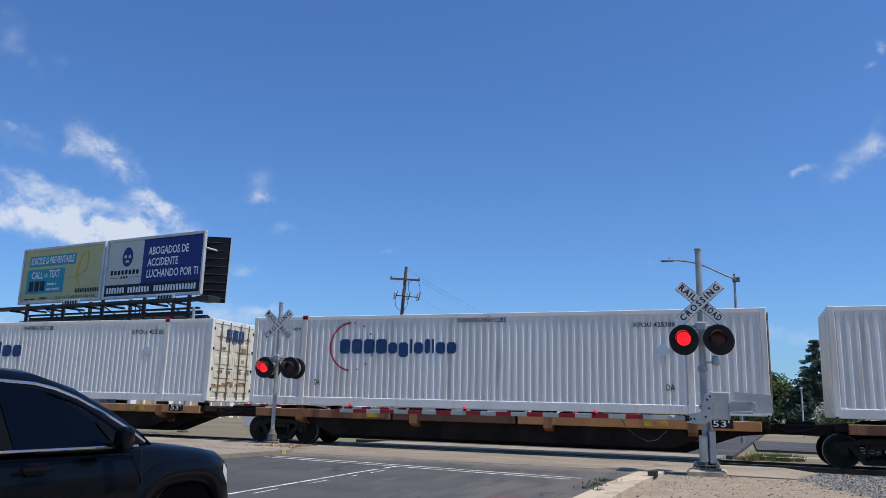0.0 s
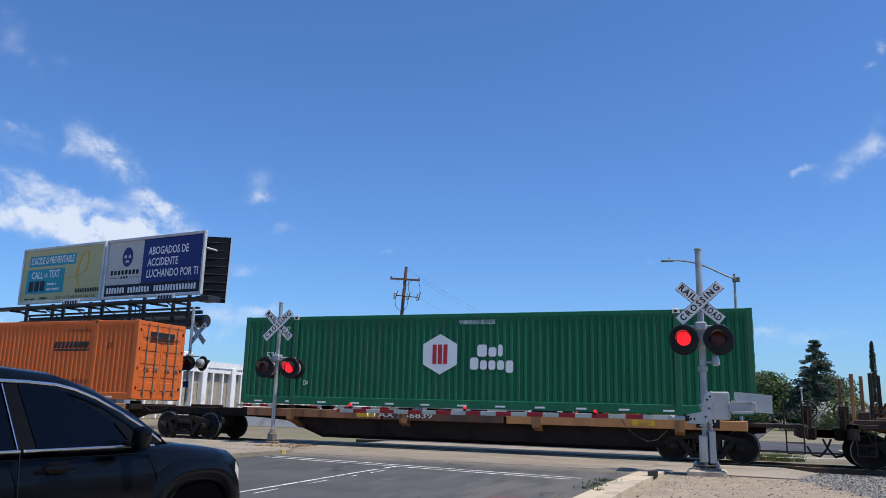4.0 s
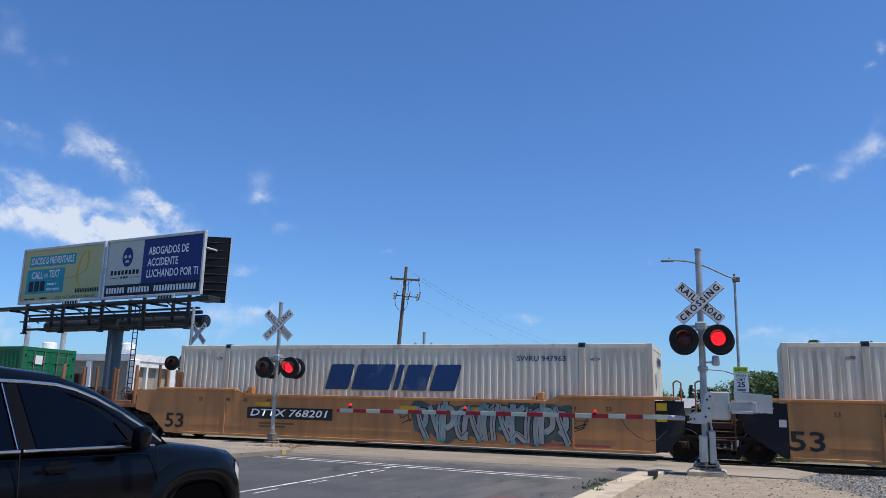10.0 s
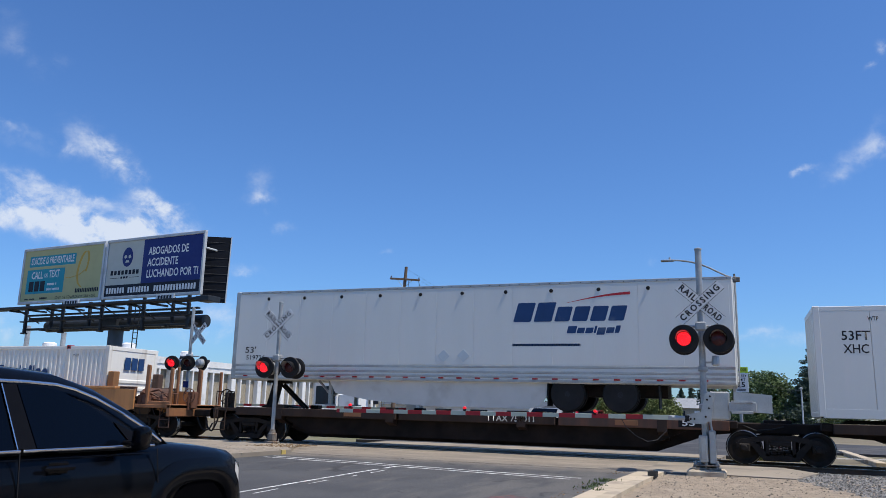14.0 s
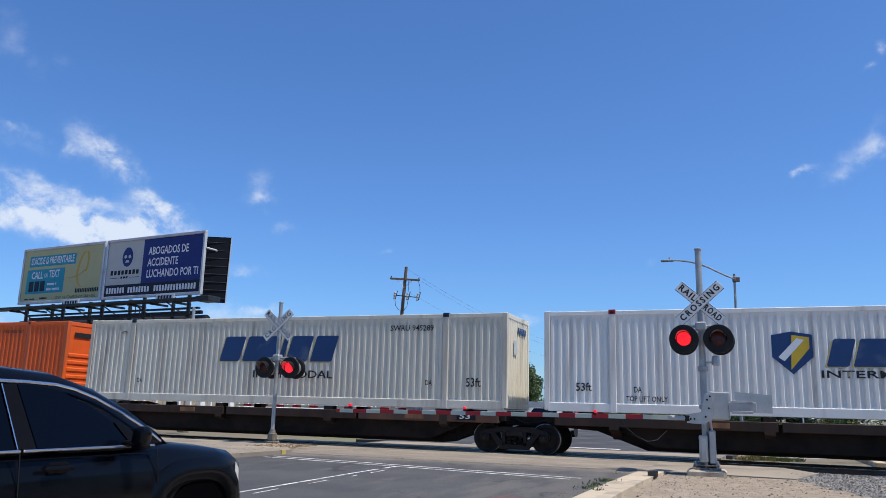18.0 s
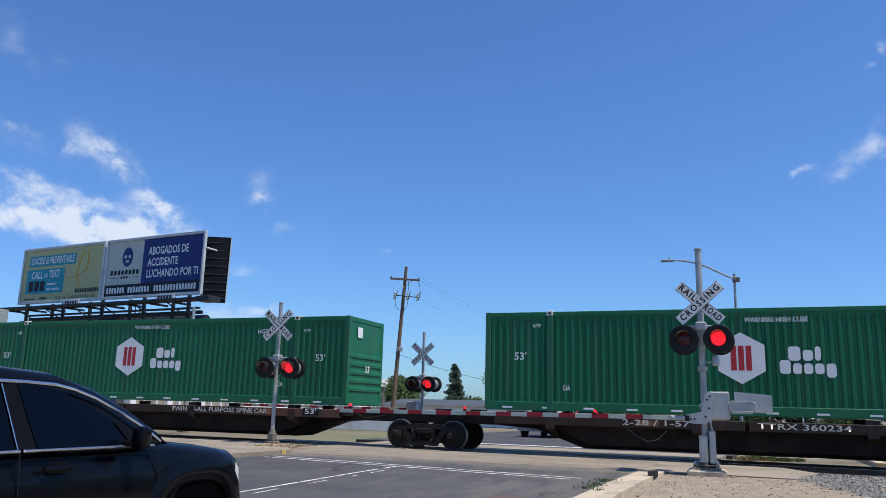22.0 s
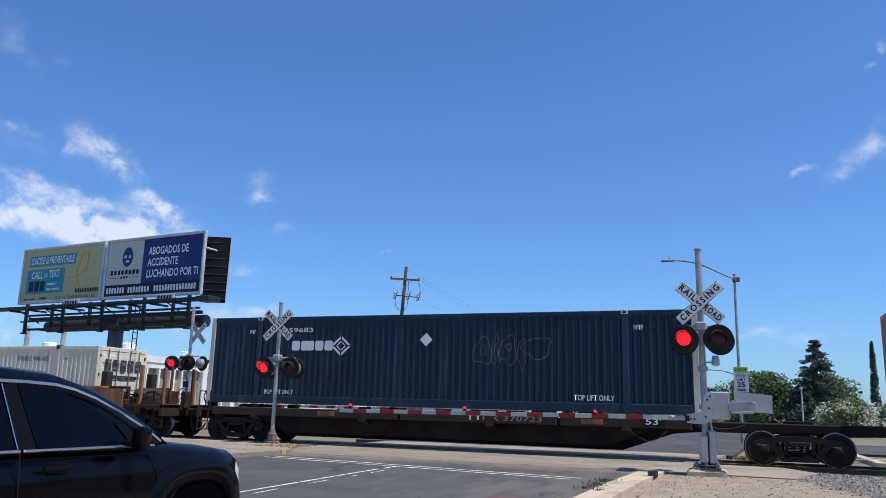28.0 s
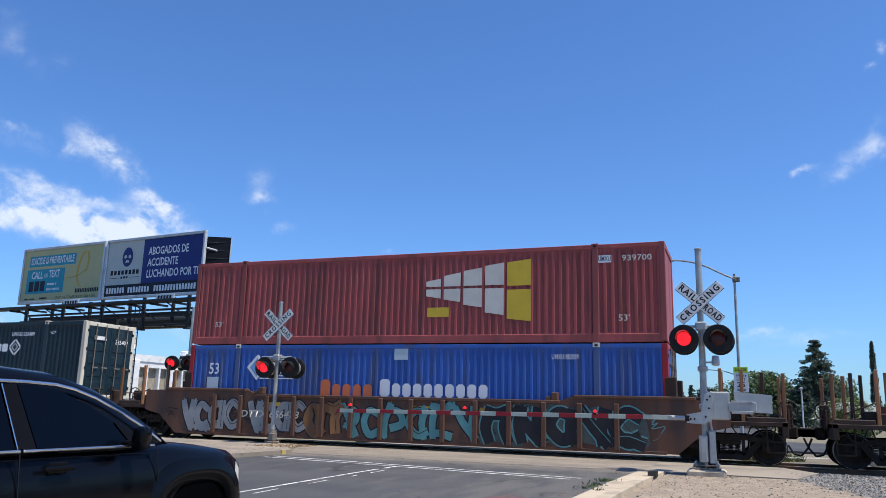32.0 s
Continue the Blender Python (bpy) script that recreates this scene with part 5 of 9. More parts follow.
CARS = {}
NONE = (None, 1)
spine_car(-34.0, [(-33.29, -17.14), (-15.42, 0.73), (2.21, 18.36), (19.78, 35.93), (40.57, 56.72)], [-31.6, -14.31, 3.24, 20.69, 38.14, 55.4], NONE, (57.9, 1), "Ochre and sooty articulated spine car carrying white and orange containers")
spine_car(183.0, [(184.21, 200.36), (202.29, 218.44), (219.63, 235.78), (236.95, 253.1), (254.23, 270.38)], [184.9, 201.34, 218.9, 235.9, 253.27, 269.7], (183.6, -1), (271.1, 1), "Sooty brown articulated spine car carrying trailer and containers", ((0.3, 6.2, "spine_brown"), (6.3, 11.2, "spine_brown"), (11.3, 15.9, "brown")))
spine_car(272.0, [(273.29, 289.44), (291.60, 307.75), (312.38, 328.53)], [273.95, 291.5, 310.36, 327.9], (272.5, -1), (329.3, 1), "Rusty brown articulated spine car with grey trailer, green containers", ((0.3, 7.2, "spine_brown"), (7.3, 12.2, "spine_brown"), (12.3, 15.9, "brown")))
spine_car(393.0, [(393.66, 409.81), (414.65, 430.8), (433.35, 449.5)], [394.8, 412.2, 431.43, 448.9], (393.3, -1), (450.3, 1), "Dark rusty articulated spine car under dark and orange containers", ((0.3, 7.2, "spine_brown"), (7.3, 12.2, "spine_brown"), (12.3, 15.9, "spine_brown")))


# ---- well cars ----
WELL = {}
SHEETS = {"F": (6.95, 15.8, "ochre"), "H": (0.25, 8.9, "ochre"), "U": (2.5, 8.0, "tan")}


def well_side(a, b, first, last, mat, rib=False):
    """The near side of one well between a and b, raised at both ends, cut away over the bogies."""
    z0, zm, ze = 0.20, 1.54, 1.70
    la, lb = (a - 1.55 if first else a + 0.06), (b + 1.55 if last else b + 0.04)
    p = [(la, ze if not first else 1.62), (a + 2.6, ze), (a + 3.0, zm), (b - 3.0, zm), (b - 2.6, ze), (lb, ze if not last else 1.62)]
    p += [(lb, 0.95), (b + 0.9, 0.80), (b + 0.2, z0)] if last else [(lb, z0)]
    p += [(a - 0.2, z0), (a - 0.9, 0.80), (la, 0.95)] if first else [(la, z0)]
    return p


def well_car(u0, units, mats, bogies, first, last, label, ribs=False):
    ob = thing("well_car", pose(u0, TRACK_Y, 0), label, "railcar", "railcars of the train")
    TRAIN.append((ob, u0, TRACK_Y, 0))
    n = len(units)
    ys = -1.52
    for i, ((k, a), mat) in enumerate(zip(units, mats)):
        a -= u0
        b = a + L53
        WELL[k] = (ob, a)
        fi, la = i == 0, i == n - 1
        for s in (-1, 1):
            pts = well_side(a, b, fi, la, mat)
            part("well_side", Geo().prism(pts, "y", s * 1.46, s * 1.52), mat, ob, "tall steel well side")
        if k in SHEETS:
            xa, xb, sheet_mat = SHEETS[k]
            part("side_sheet", Geo().box(a + xa, ys - 0.005, 0.27, a + xb, ys + 0.002, 1.455), sheet_mat, ob, "welded side sheet of another shade")
        gg = Geo()
        gg.soft(a + 3.0, ys - 0.05, 1.46, b - 3.0, ys + 0.2, 1.56, 0.015).soft(a - 0.7, ys - 0.05, 1.63, a + 2.6, ys + 0.2, 1.72, 0.015).soft(b - 2.6, ys - 0.05, 1.63, b + 0.7, ys + 0.2, 1.72, 0.015).soft(a + 0.1, ys - 0.012, 0.18, b - 0.1, ys + 0.15, 0.26, 0.01)
        part("top_chord", gg, mat, ob)
        if ribs:
            for j in range(14):
                x = a + 1.4 + j * (L53 - 2.8) / 13
                part("rib", cached(("rib", mat), lambda: Geo().soft(-0.07, ys - 0.11, 0.24, 0.07, ys - 0.002, 1.5, 0.02).mesh("rib", mats_of(mat))), None, ob, at=pose(x, 0, 0))
        else:
            part("fold", Geo().prism([(a + 1.0, 0.55), (b - 1.0, 0.55), (b - 1.0, 0.50), (a + 1.0, 0.50)], "y", ys - 0.008, ys), mat, ob)
            for x in (a + 2.2, b - 2.2):
                part("side_seam", Geo().soft(x - 0.03, ys - 0.02, 0.24, x + 0.03, ys + 0.01, 1.62, 0.008), mat, ob)
        for x in (a + 3.15, b - 3.15):
            part("guide", Geo().soft(x - 0.09, ys - 0.02, 1.56, x + 0.09, ys + 0.2, 1.78, 0.015).soft(x - 0.25, ys - 0.03, 1.56, x - 0.12, ys + 0.15, 1.66, 0.01), mat, ob, "container guide bracket")
        for x, lab in ((a + 1.2, "53"), (a + 2.3, "48"), (a + 3.0, "45"), (a + 3.9, "40"), (b - 1.2, "53"), (b - 2.2, "48"), (b - 2.9, "45"), (b - 3.9, "40")):
            words(lab, x, ys - 0.014, 1.34, 0.12, "ink_black", ob, name="lettering")
        for x in (a + 3.4, a + 8.6, b - 5.5):
            part("reflector", Geo().soft(x, ys - 0.016, 1.18, x + 0.55, ys - 0.004, 1.30, 0.003), "yellow", ob, "yellow reflective patch")
        part("floor_frame", Geo().soft(a + 0.3, -1.45, 0.2, b - 0.3, 1.45, 0.29, 0.01), "iron", ob)
        if not la:
            m = b + (units[i + 1][1] - u0 - b) / 2
            e0, e1, c0, c1 = b + 0.045, b + 0.80, 2 * m - b + 0.055, 2 * m - b - 1.02
            part("end_panel", Geo().prism([(e0, 0.24), (e0 + 0.3, 0.24), (e1, 0.80), (e1, 1.60), (e0, 1.60)], "y", ys + 0.01, ys + 0.07), "navy_black", ob, "black end panel over the bogie")
            part("end_panel", Geo().prism([(c0, 0.24), (c0 - 0.15, 0.24), (c1, 0.85), (c1, 1.60), (c0, 1.60)], "y", ys + 0.01, ys + 0.07), "navy_black", ob, "black end panel over the bogie")
            for zz in (1.04, 1.34):
                part("reflector", Geo().soft(e0 + 0.03, ys - 0.002, zz, e0 + 0.31, ys + 0.012, zz + 0.2, 0.003), "yellow", ob, "yellow reflective square")
            part("reflector", Geo().soft(c0 - 0.22, ys - 0.002, 1.0, c0 - 0.04, ys + 0.012, 1.19, 0.003), "skirt", ob, "pale reflective square")
            part("bulkhead", Geo().soft(b + 0.02, -1.44, 0.22, b + 0.10, 1.44, 1.4, 0.01), "spine", ob, "sooty well end bulkhead")
            part("bulkhead", Geo().soft(2 * m - b - 0.04, -1.44, 0.22, 2 * m - b + 0.03, 1.44, 1.4, 0.01), "spine", ob, "sooty well end bulkhead")
            words("125 T", 2 * m - b - 0.58, ys + 0.004, 1.40, 0.15, "ink_cream", ob, 0.58)
            part("end_beam", Geo().soft(b + 0.1, -0.7, 0.75, 2 * m - b - 0.1, 0.7, 1.15, 0.03).soft(m - 0.35, -1.3, 0.9, m + 0.35, 1.3, 1.1, 0.02), "spine_brown", ob)
            rung_mat = "spine_brown" if mat != "ochre" else "brown"
            for dx in (-0.42, 0.42):
                part("ladder_stile", Geo().tube((m + dx, -1.42, 0.35), (m + dx, -1.42, 1.30), 0.02, n=6), rung_mat, ob, "rust-stained ladder stile")
            for z in (0.4, 0.62, 0.84, 1.06):
                part("ladder_rung", Geo().tube((m - 0.42, -1.42, z), (m + 0.42, -1.42, z), 0.016, n=6), rung_mat, ob)
            for dx in (-1.12, -0.55):
                part("grab_rail", Geo().path([(m + dx, -1.35, 1.1), (m + dx, -1.35, 2.1), (m + dx + 0.1, -1.35, 2.16), (m + dx + 0.2, -1.35, 2.1), (m + dx + 0.2, -1.35, 1.1)], 0.022, 6), "rust_tan", ob, "tall rust-stained grab rail")
            for dx, ww, zt in ((-0.3, 0.16, 1.75), (0.25, 0.2, 1.55), (0.62, 0.12, 1.9)):
                part("bracket", Geo().prism([(m + dx, 1.0), (m + dx + ww, 1.0), (m + dx + ww * 0.7, zt), (m + dx + 0.02, zt)], "y", -1.05, -0.9), "rust_tan", ob, "rusty container stop bracket")
            part("side_pipe", Geo().path([(m - 0.9, -1.3, 0.72), (m - 0.3, -1.34, 0.66), (m + 0.4, -1.34, 0.68), (m + 0.95, -1.3, 0.74)], 0.03, 6), "iron", ob)
            for j in range(3):
                z = 1.25 + 0.1 * j
                part("brake_pipe", Geo().path([(m - 0.7, -0.9 + 0.1 * j, z), (m - 0.2, -1.0, z + 0.15), (m + 0.3, -0.95, z - 0.05), (m + 0.7, -0.8, z + 0.05)], 0.028, 6), "iron", ob, "bent brake pipe")
            # valves, hoses and rods crowd the joint over the bogie
            rr = random.Random(int(m * 10) + 9)
            for q in range(7):
                xa, za, yy = m + rr.uniform(-0.75, 0.6), rr.uniform(1.0, 1.5), rr.uniform(-1.35, -0.8)
                part("brake_rigging", Geo().path([(xa, yy, za), (xa + rr.uniform(-0.3, 0.3), yy - 0.04, za + rr.uniform(0.0, 0.35)), (xa + rr.uniform(-0.4, 0.5), yy, za + rr.uniform(-0.3, 0.1))], rr.uniform(0.014, 0.03), 6), ("iron", "rust_tan", "spine_brown")[q % 3], ob)
            for q in range(4):
                xa = m + rr.uniform(-0.7, 0.5)
                part("rigging_box", Geo().soft(xa, -1.32, 1.1, xa + rr.uniform(0.12, 0.28), -1.05, 1.12 + rr.uniform(0.12, 0.5), 0.02), ("spine_brown", "iron")[q % 2], ob)
            part("air_hose", Geo().path([(m - 0.35, -1.36, 1.35), (m - 0.28, -1.42, 1.62), (m - 0.08, -1.44, 1.70), (m + 0.08, -1.42, 1.55), (m + 0.06, -1.40, 1.25)], 0.022, 6), "tyre", ob, "black looped air hose")
            part("brake_cylinder", Geo().tube((m - 0.6, -0.6, 1.35), (m + 0.1, -0.6, 1.35), 0.17, n=12), "spine_brown", ob)
    for x in bogies:
        bogie(ob, x - u0, True)
    for (x, s), mat in ((first, mats[0]), (last, mats[-1])):
        if x is None:
            continue
        x -= u0
        a, b = sorted((x, x - s * 2.6))
        part("end_platform", Geo().soft(a, -1.45, 1.0, b, 1.45, 1.12, 0.015).soft(min(x, x - s * 0.16), -1.45, 0.72, max(x, x - s * 0.16), 1.45, 1.14, 0.02).soft(min(x - s * 0.05, x - s * 1.0), -1.44, 1.1, max(x - s * 0.05, x - s * 1.0), -1.28, 1.24, 0.02), "rust_tan" if mat == "ochre" else "spine_brown", ob, "end platform with a toe board")
        part("corner_box", Geo().soft(min(x - s * 2.68, x - s * 3.05), -1.46, 1.1, max(x - s * 2.68, x - s * 3.05), -1.24, 1.5, 0.03), "tan" if mat == "ochre" else "spine_brown", ob, "ochre steel corner box")
        end_mat = "brown" if mat == "ochre" else "spine_brown"
        for k, dx in enumerate((0.07, 0.57, 1.08, 1.63)):
            for side in (-1, 1):
                y_ = side * (1.38 - 0.55 * (k % 2))
                part("upright_post", Geo().soft(x - s * dx - 0.045, y_ - 0.045, 1.1, x - s * dx + 0.045, y_ + 0.045, 2.38 + 0.05 * k, 0.012), "rust_tan" if (k + side) % 3 else end_mat, ob, "slim upright steel post")
        for side in (-1, 1):
            part("container_stop", Geo().soft(x - s * 2.9 - 0.15, side * 1.17 - 0.14, 1.1, x - s * 2.9 + 0.15, side * 1.17 + 0.14, 2.26, 0.02), "tan" if mat == "ochre" and side < 0 else end_mat, ob, "stout container stop post")
            frame_ = Geo().soft(min(x - s * 1.85, x - s * 2.72), side * 1.1 - 0.05, 1.64, max(x - s * 1.85, x - s * 2.72), side * 1.1 + 0.05, 1.73, 0.012)
            for dx in (1.9, 2.25, 2.6):
                frame_.soft(x - s * dx - 0.05, side * 1.1 - 0.06, 1.1, x - s * dx + 0.05, side * 1.1 + 0.04, 1.66, 0.012)
            part("brake_frame", frame_, end_mat, ob, "brown rigging frame")
        part("air_tank", Geo().tube((x - s * 1.9, -0.5, 1.42), (x - s * 1.9, 0.6, 1.42), 0.28, n=16).turn([(0.12, -0.72), (0.24, -0.6), (0.28, -0.5)], (x - s * 1.9, 0, 1.42), "y", 16), end_mat, ob, "round air reservoir")
        part("brake_valve", Geo().soft(x - s * 1.2 - 0.2, -0.9, 1.1, x - s * 1.2 + 0.2, -0.4, 1.4, 0.04).tube((x - s * 1.2, -0.9, 1.3), (x - s * 0.5, -1.2, 1.25), 0.03).tube((x - s * 1.3, -0.8, 1.2), (x - s * 2.3, -1.1, 1.45), 0.03), end_mat, ob, "brake valve and pipes")
        face = (units[0][1] - u0 - 0.10) if s < 0 else (units[-1][1] - u0 + L53 + 0.03)
        part("bulkhead", Geo().soft(face, -1.44, 0.22, face + 0.07, 1.44, 1.4, 0.01), "spine", ob, "sooty well end bulkhead")
        # brake rigging, pipes and brackets crowd the end
        rr = random.Random(int(x * 10) + 3)
        for q in range(9):
            xa, za, yy = x - s * rr.uniform(0.2, 2.6), rr.uniform(1.12, 1.5), rr.uniform(-1.3, -0.3)
            part("brake_rigging", Geo().path([(xa, yy, za), (xa - s * rr.uniform(0.2, 0.7), yy - 0.05, za + rr.uniform(-0.1, 0.5)), (xa - s * rr.uniform(0.5, 1.2), yy, za + rr.uniform(-0.05, 0.3))], rr.uniform(0.015, 0.035), 6), "iron" if q % 2 else end_mat, ob)
        for q in range(5):
            xa = x - s * rr.uniform(0.2, 2.5)
            part("rigging_box", Geo().soft(xa - 0.12, -1.35, 1.1, xa + rr.uniform(0.05, 0.2), -1.1, 1.1 + rr.uniform(0.15, 0.4), 0.02), "iron" if q % 2 else end_mat, ob)
        for q in range(4):
            xa = x - s * (0.3 + 0.6 * q)
            part("hanging_pipe", Geo().path([(xa, -1.4, 1.0), (xa - s * 0.12, -1.4, rr.uniform(0.55, 0.75)), (xa - s * 0.35, -1.4, rr.uniform(0.6, 0.8)), (xa - s * 0.5, -1.4, 1.0)], 0.018, 6), "iron", ob)
        coupler(ob, x, s)
        end_rails(ob, x - s * 0.1, -s, end_mat, 0.5)
    return ob


well_car(58.5, [("F", 61.27), ("G", 80.68), ("H", 100.12)], ["rust_tan", "tan", "rust_tan"], [60.3, 79.13, 98.5, 118.1], (58.9, -1), (119.6, 1), "Ochre three-unit articulated well car covered in graffiti")
well_car(120.8, [("I", 123.77), ("J", 143.22), ("K", 162.64)], ["ochre", "ochre", "ochre"], [122.35, 141.6, 161.08, 180.4], (120.9, -1), (181.9, 1), "Clean ochre three-unit articulated well car")
well_car(330.5, [("T", 333.59), ("U", 353.05), ("V", 372.52)], ["rust_tan", "rust_tan", "rust_tan"], [332.05, 351.4, 370.9, 390.55], (330.6, -1), (392.0, 1), "Dull ochre three-unit articulated well car covered in graffiti")
well_car(451.4, [("Z", 454.4)], ["brown"], [452.95, 472.05], (451.5, -1), (473.5, 1), "Rusty ribbed well car covered in large graffiti letters", ribs=True)
well_car(474.3, [("END", 477.6)], ["brown"], [475.95, 495.2], (474.5, -1), (496.5, 1), "Rusty brown well car following at the rear", ribs=True)


# edge, fill, spots, backing, strokes' width, letters in a height
SPRAY = (("g_pale", "g_dark", "g_teal", "g_plum", 0.30, 0.62), ("g_dark", "g_sand", "g_dark", "tan", 0.30, 0.62), ("g_dark", "tan", "tan", None, 0.34, 0.95), ("g_pale", "g_slate", "g_dark", "g_dark", 0.22, 0.62),
         ("g_teal", "g_dark", "g_dark", "g_slate", 0.34, 0.75), ("g_dark", "g_grey", "g_teal", "g_slate", 0.15, 0.34), ("g_dark", "g_mint", "g_pale", "g_rose", 0.30, 0.85), ("g_pale", "g_blue", "g_dark", "g_blue", 0.26, 0.60),
         ("g_pale", "g_olive", "g_slate", None, 0.32, 0.62), ("g_pale", "g_olive", "g_dark", "g_slate", 0.26, 0.66), ("g_pale", "g_dark", "g_yellow", "g_dark", 0.24, 0.60), ("g_dark", "g_grey", "g_grey", None, 0.24, 0.50),
         ("g_dark", "g_teal", "g_teal", "brown", 0.22, 0.72))
# bends of a spray stroke in a letter's cell, never a true letter
BENDS = (((0.22, 0.02), (0.16, 0.5), (0.30, 0.98)), ((0.80, 0.02), (0.72, 0.45), (0.84, 0.96)), ((0.10, 0.90), (0.50, 0.80), (0.90, 0.94)), ((0.12, 0.12), (0.45, 0.20), (0.92, 0.06)),
         ((0.20, 0.80), (0.70, 0.78), (0.78, 0.45), (0.40, 0.30)), ((0.85, 0.70), (0.45, 0.86), (0.18, 0.50), (0.48, 0.14), (0.88, 0.28)), ((0.12, 0.95), (0.45, 0.50), (0.88, 0.04)), ((0.85, 0.95), (0.50, 0.55), (0.60, 0.10)))
LETTER_MIX = ((0, 4), (5, 3), (0, 1, 2), (6, 1), (5,), (2, 7), (0, 3, 2), (4, 6), (1, 5), (0, 6, 1))


def blob(x, z, w, h, r, n=14):
    """A wobbly closed outline, as of a spray-painted letter."""
    f1, f2, f3 = r.uniform(0, 6.28), r.uniform(0, 6.28), r.uniform(0, 6.28)
    n = n + 8
    k = [0.93 + 0.10 * math.sin(2 * 6.283 * i / n + f1) + 0.06 * math.sin(3 * 6.283 * i / n + f2) + 0.03 * math.sin(5 * 6.283 * i / n + f3) for i in range(n)]
    out = []
    for i in range(n):
        a = 2 * math.pi * i / n
        c, s = math.cos(a), math.sin(a)
        q = (abs(c) ** 3.5 + abs(s) ** 3.5) ** (-1 / 3.5) * k[i]
        out.append((x + c * q * w / 2, z + s * q * h / 2))
    return out


def ribbon(gg, pts, wide, y, mi):
    """A band of paint along a smooth line through pts, cut off square at its ends."""
    pts = [Vector((p[0], 0, p[1])) for p in pts]
    run = [pts[0] * 2 - pts[1]] + pts + [pts[-1] * 2 - pts[-2]]
    line = []
    for i in range(1, len(run) - 2):
        p0, p1, p2, p3 = run[i - 1:i + 3]
        for k in range(6):
            t = k / 6
            line.append(0.5 * (2 * p1 + (p2 - p0) * t + (2 * p0 - 5 * p1 + 4 * p2 - p3) * t * t + (3 * p1 - p0 - 3 * p2 + p3) * t ** 3))
    line.append(pts[-1])
    v = []
    for i, p in enumerate(line):
        d = (line[min(i + 1, len(line) - 1)] - line[max(i - 1, 0)]).normalized()
        side = Vector((-d.z, 0, d.x)) * wide / 2 * (0.86 + 0.22 * i / len(line))
        v += [(q.x, y, min(1.50, max(0.23, q.z))) for q in (p - side, p + side)]
    gg.add(v, [(2 * i, 2 * i + 2, 2 * i + 3, 2 * i + 1) for i in range(len(line) - 1)], mi)


def graffiti(car, x, z, w, h, style, y):
    """A spray-painted piece: a backing of cloudy colour, fat bent strokes with an outline, shines and spots."""
    r = random.Random(style * 13 + 5)
    edge, fill, spot, backing, fat, each = SPRAY[style % len(SPRAY)]
    gg = Geo()
    lift = 0.0004
    if backing:
        for i in range(int(w / 0.55)):
            pts = blob(x - w / 2 + w * (i + 0.5) / int(w / 0.55), z + r.uniform(-0.08, 0.08) * h, 0.9, h * r.uniform(0.75, 1.02), r)
            gg.add([(px, y - 0.001 - lift * (i % 3), min(1.50, max(0.23, pz))) for px, pz in pts], [tuple(range(len(pts)))], 3)
    n = max(2, round(w / (h * each)))
    step = w / n
    out = 0.045 if fat > 0.2 else 0.03
    for i in range(n):
        x0, z0 = x - w / 2 + step * i - 0.06 * step, z - h * 0.47 + r.uniform(-0.03, 0.03) * h
        ww, hh, lean = step * 1.12, h * r.uniform(0.86, 0.97), r.uniform(-0.10, 0.10)
        lines = [[(x0 + (bx + lean * (bz - 0.5) + r.uniform(-0.05, 0.05)) * ww, z0 + (bz + r.uniform(-0.03, 0.03)) * hh) for bx, bz in BENDS[k]] for k in LETTER_MIX[(style * 3 + i * 7 + r.randrange(3)) % len(LETTER_MIX)]]
        for lay, (more, mi) in enumerate(((2 * out, 0), (0.0, 1))):
            for q, pts in enumerate(lines):
                ribbon(gg, pts, fat * h * 0.9 + more, y - 0.0025 - 0.003 * lay - lift * q - 0.0013 * (i % 2), mi)
        for q, pts in enumerate(lines):
            if r.random() < 0.75:
                ribbon(gg, [(px + 0.05 * fat * h, pz + 0.22 * fat * h) for px, pz in pts], 0.02, y - 0.0085 - lift * q, 2 if r.random() < 0.6 else 0)
        for q in range(3):
            px0, pz0 = r.choice(r.choice(lines))
            pts = blob(px0 + r.uniform(-0.06, 0.06), min(1.4, max(0.32, pz0)), 0.11 * r.uniform(0.6, 1.3), 0.13 * r.uniform(0.6, 1.3), r, 6)
            gg.add([(px, y - 0.0105 - lift * q, min(1.50, max(0.23, pz))) for px, pz in pts], [tuple(range(len(pts)))], 2)
    # thin tags sprayed beside the piece
    for q in range(2):
        tx, tz = x + (w / 2 + 0.35) * (1 if q else -1), z + r.uniform(-0.25, 0.1)
        pts = [(tx + r.uniform(-0.25, 0.25), tz + 0.09 * (k % 2) + 0.045 * k - 0.15 + r.uniform(-0.03, 0.03)) for k in range(7)]
        ribbon(gg, pts, 0.022, y - 0.002, 0)
    return tagged(part("graffiti", gg, [edge, fill, spot, backing or edge], car, "large spray-painted graffiti letters"), kind="stuff")


def side_mark(k, kind, txt, x, z, w, h, ink):
    """A marking on the near side of a well car; x from the left end of the load."""
    car, a = WELL[k]
    y = -1.52 - 0.012
    if kind == "W":
        words(txt, a + x, y - 0.012, z, h * 0.95, ink, car, w, bold=0.015, shear=0.2 if "TTX" in txt else 0.0)
    elif kind == "K":
        flat("number_panel", [(a + x - w / 2, z - h / 2), (a + x + w / 2, z - h / 2), (a + x + w / 2, z + h / 2), (a + x - w / 2, z + h / 2)], ink, car, y - 0.006)
    else:
        graffiti(car, a + x, z, w, h, int(ink), y)


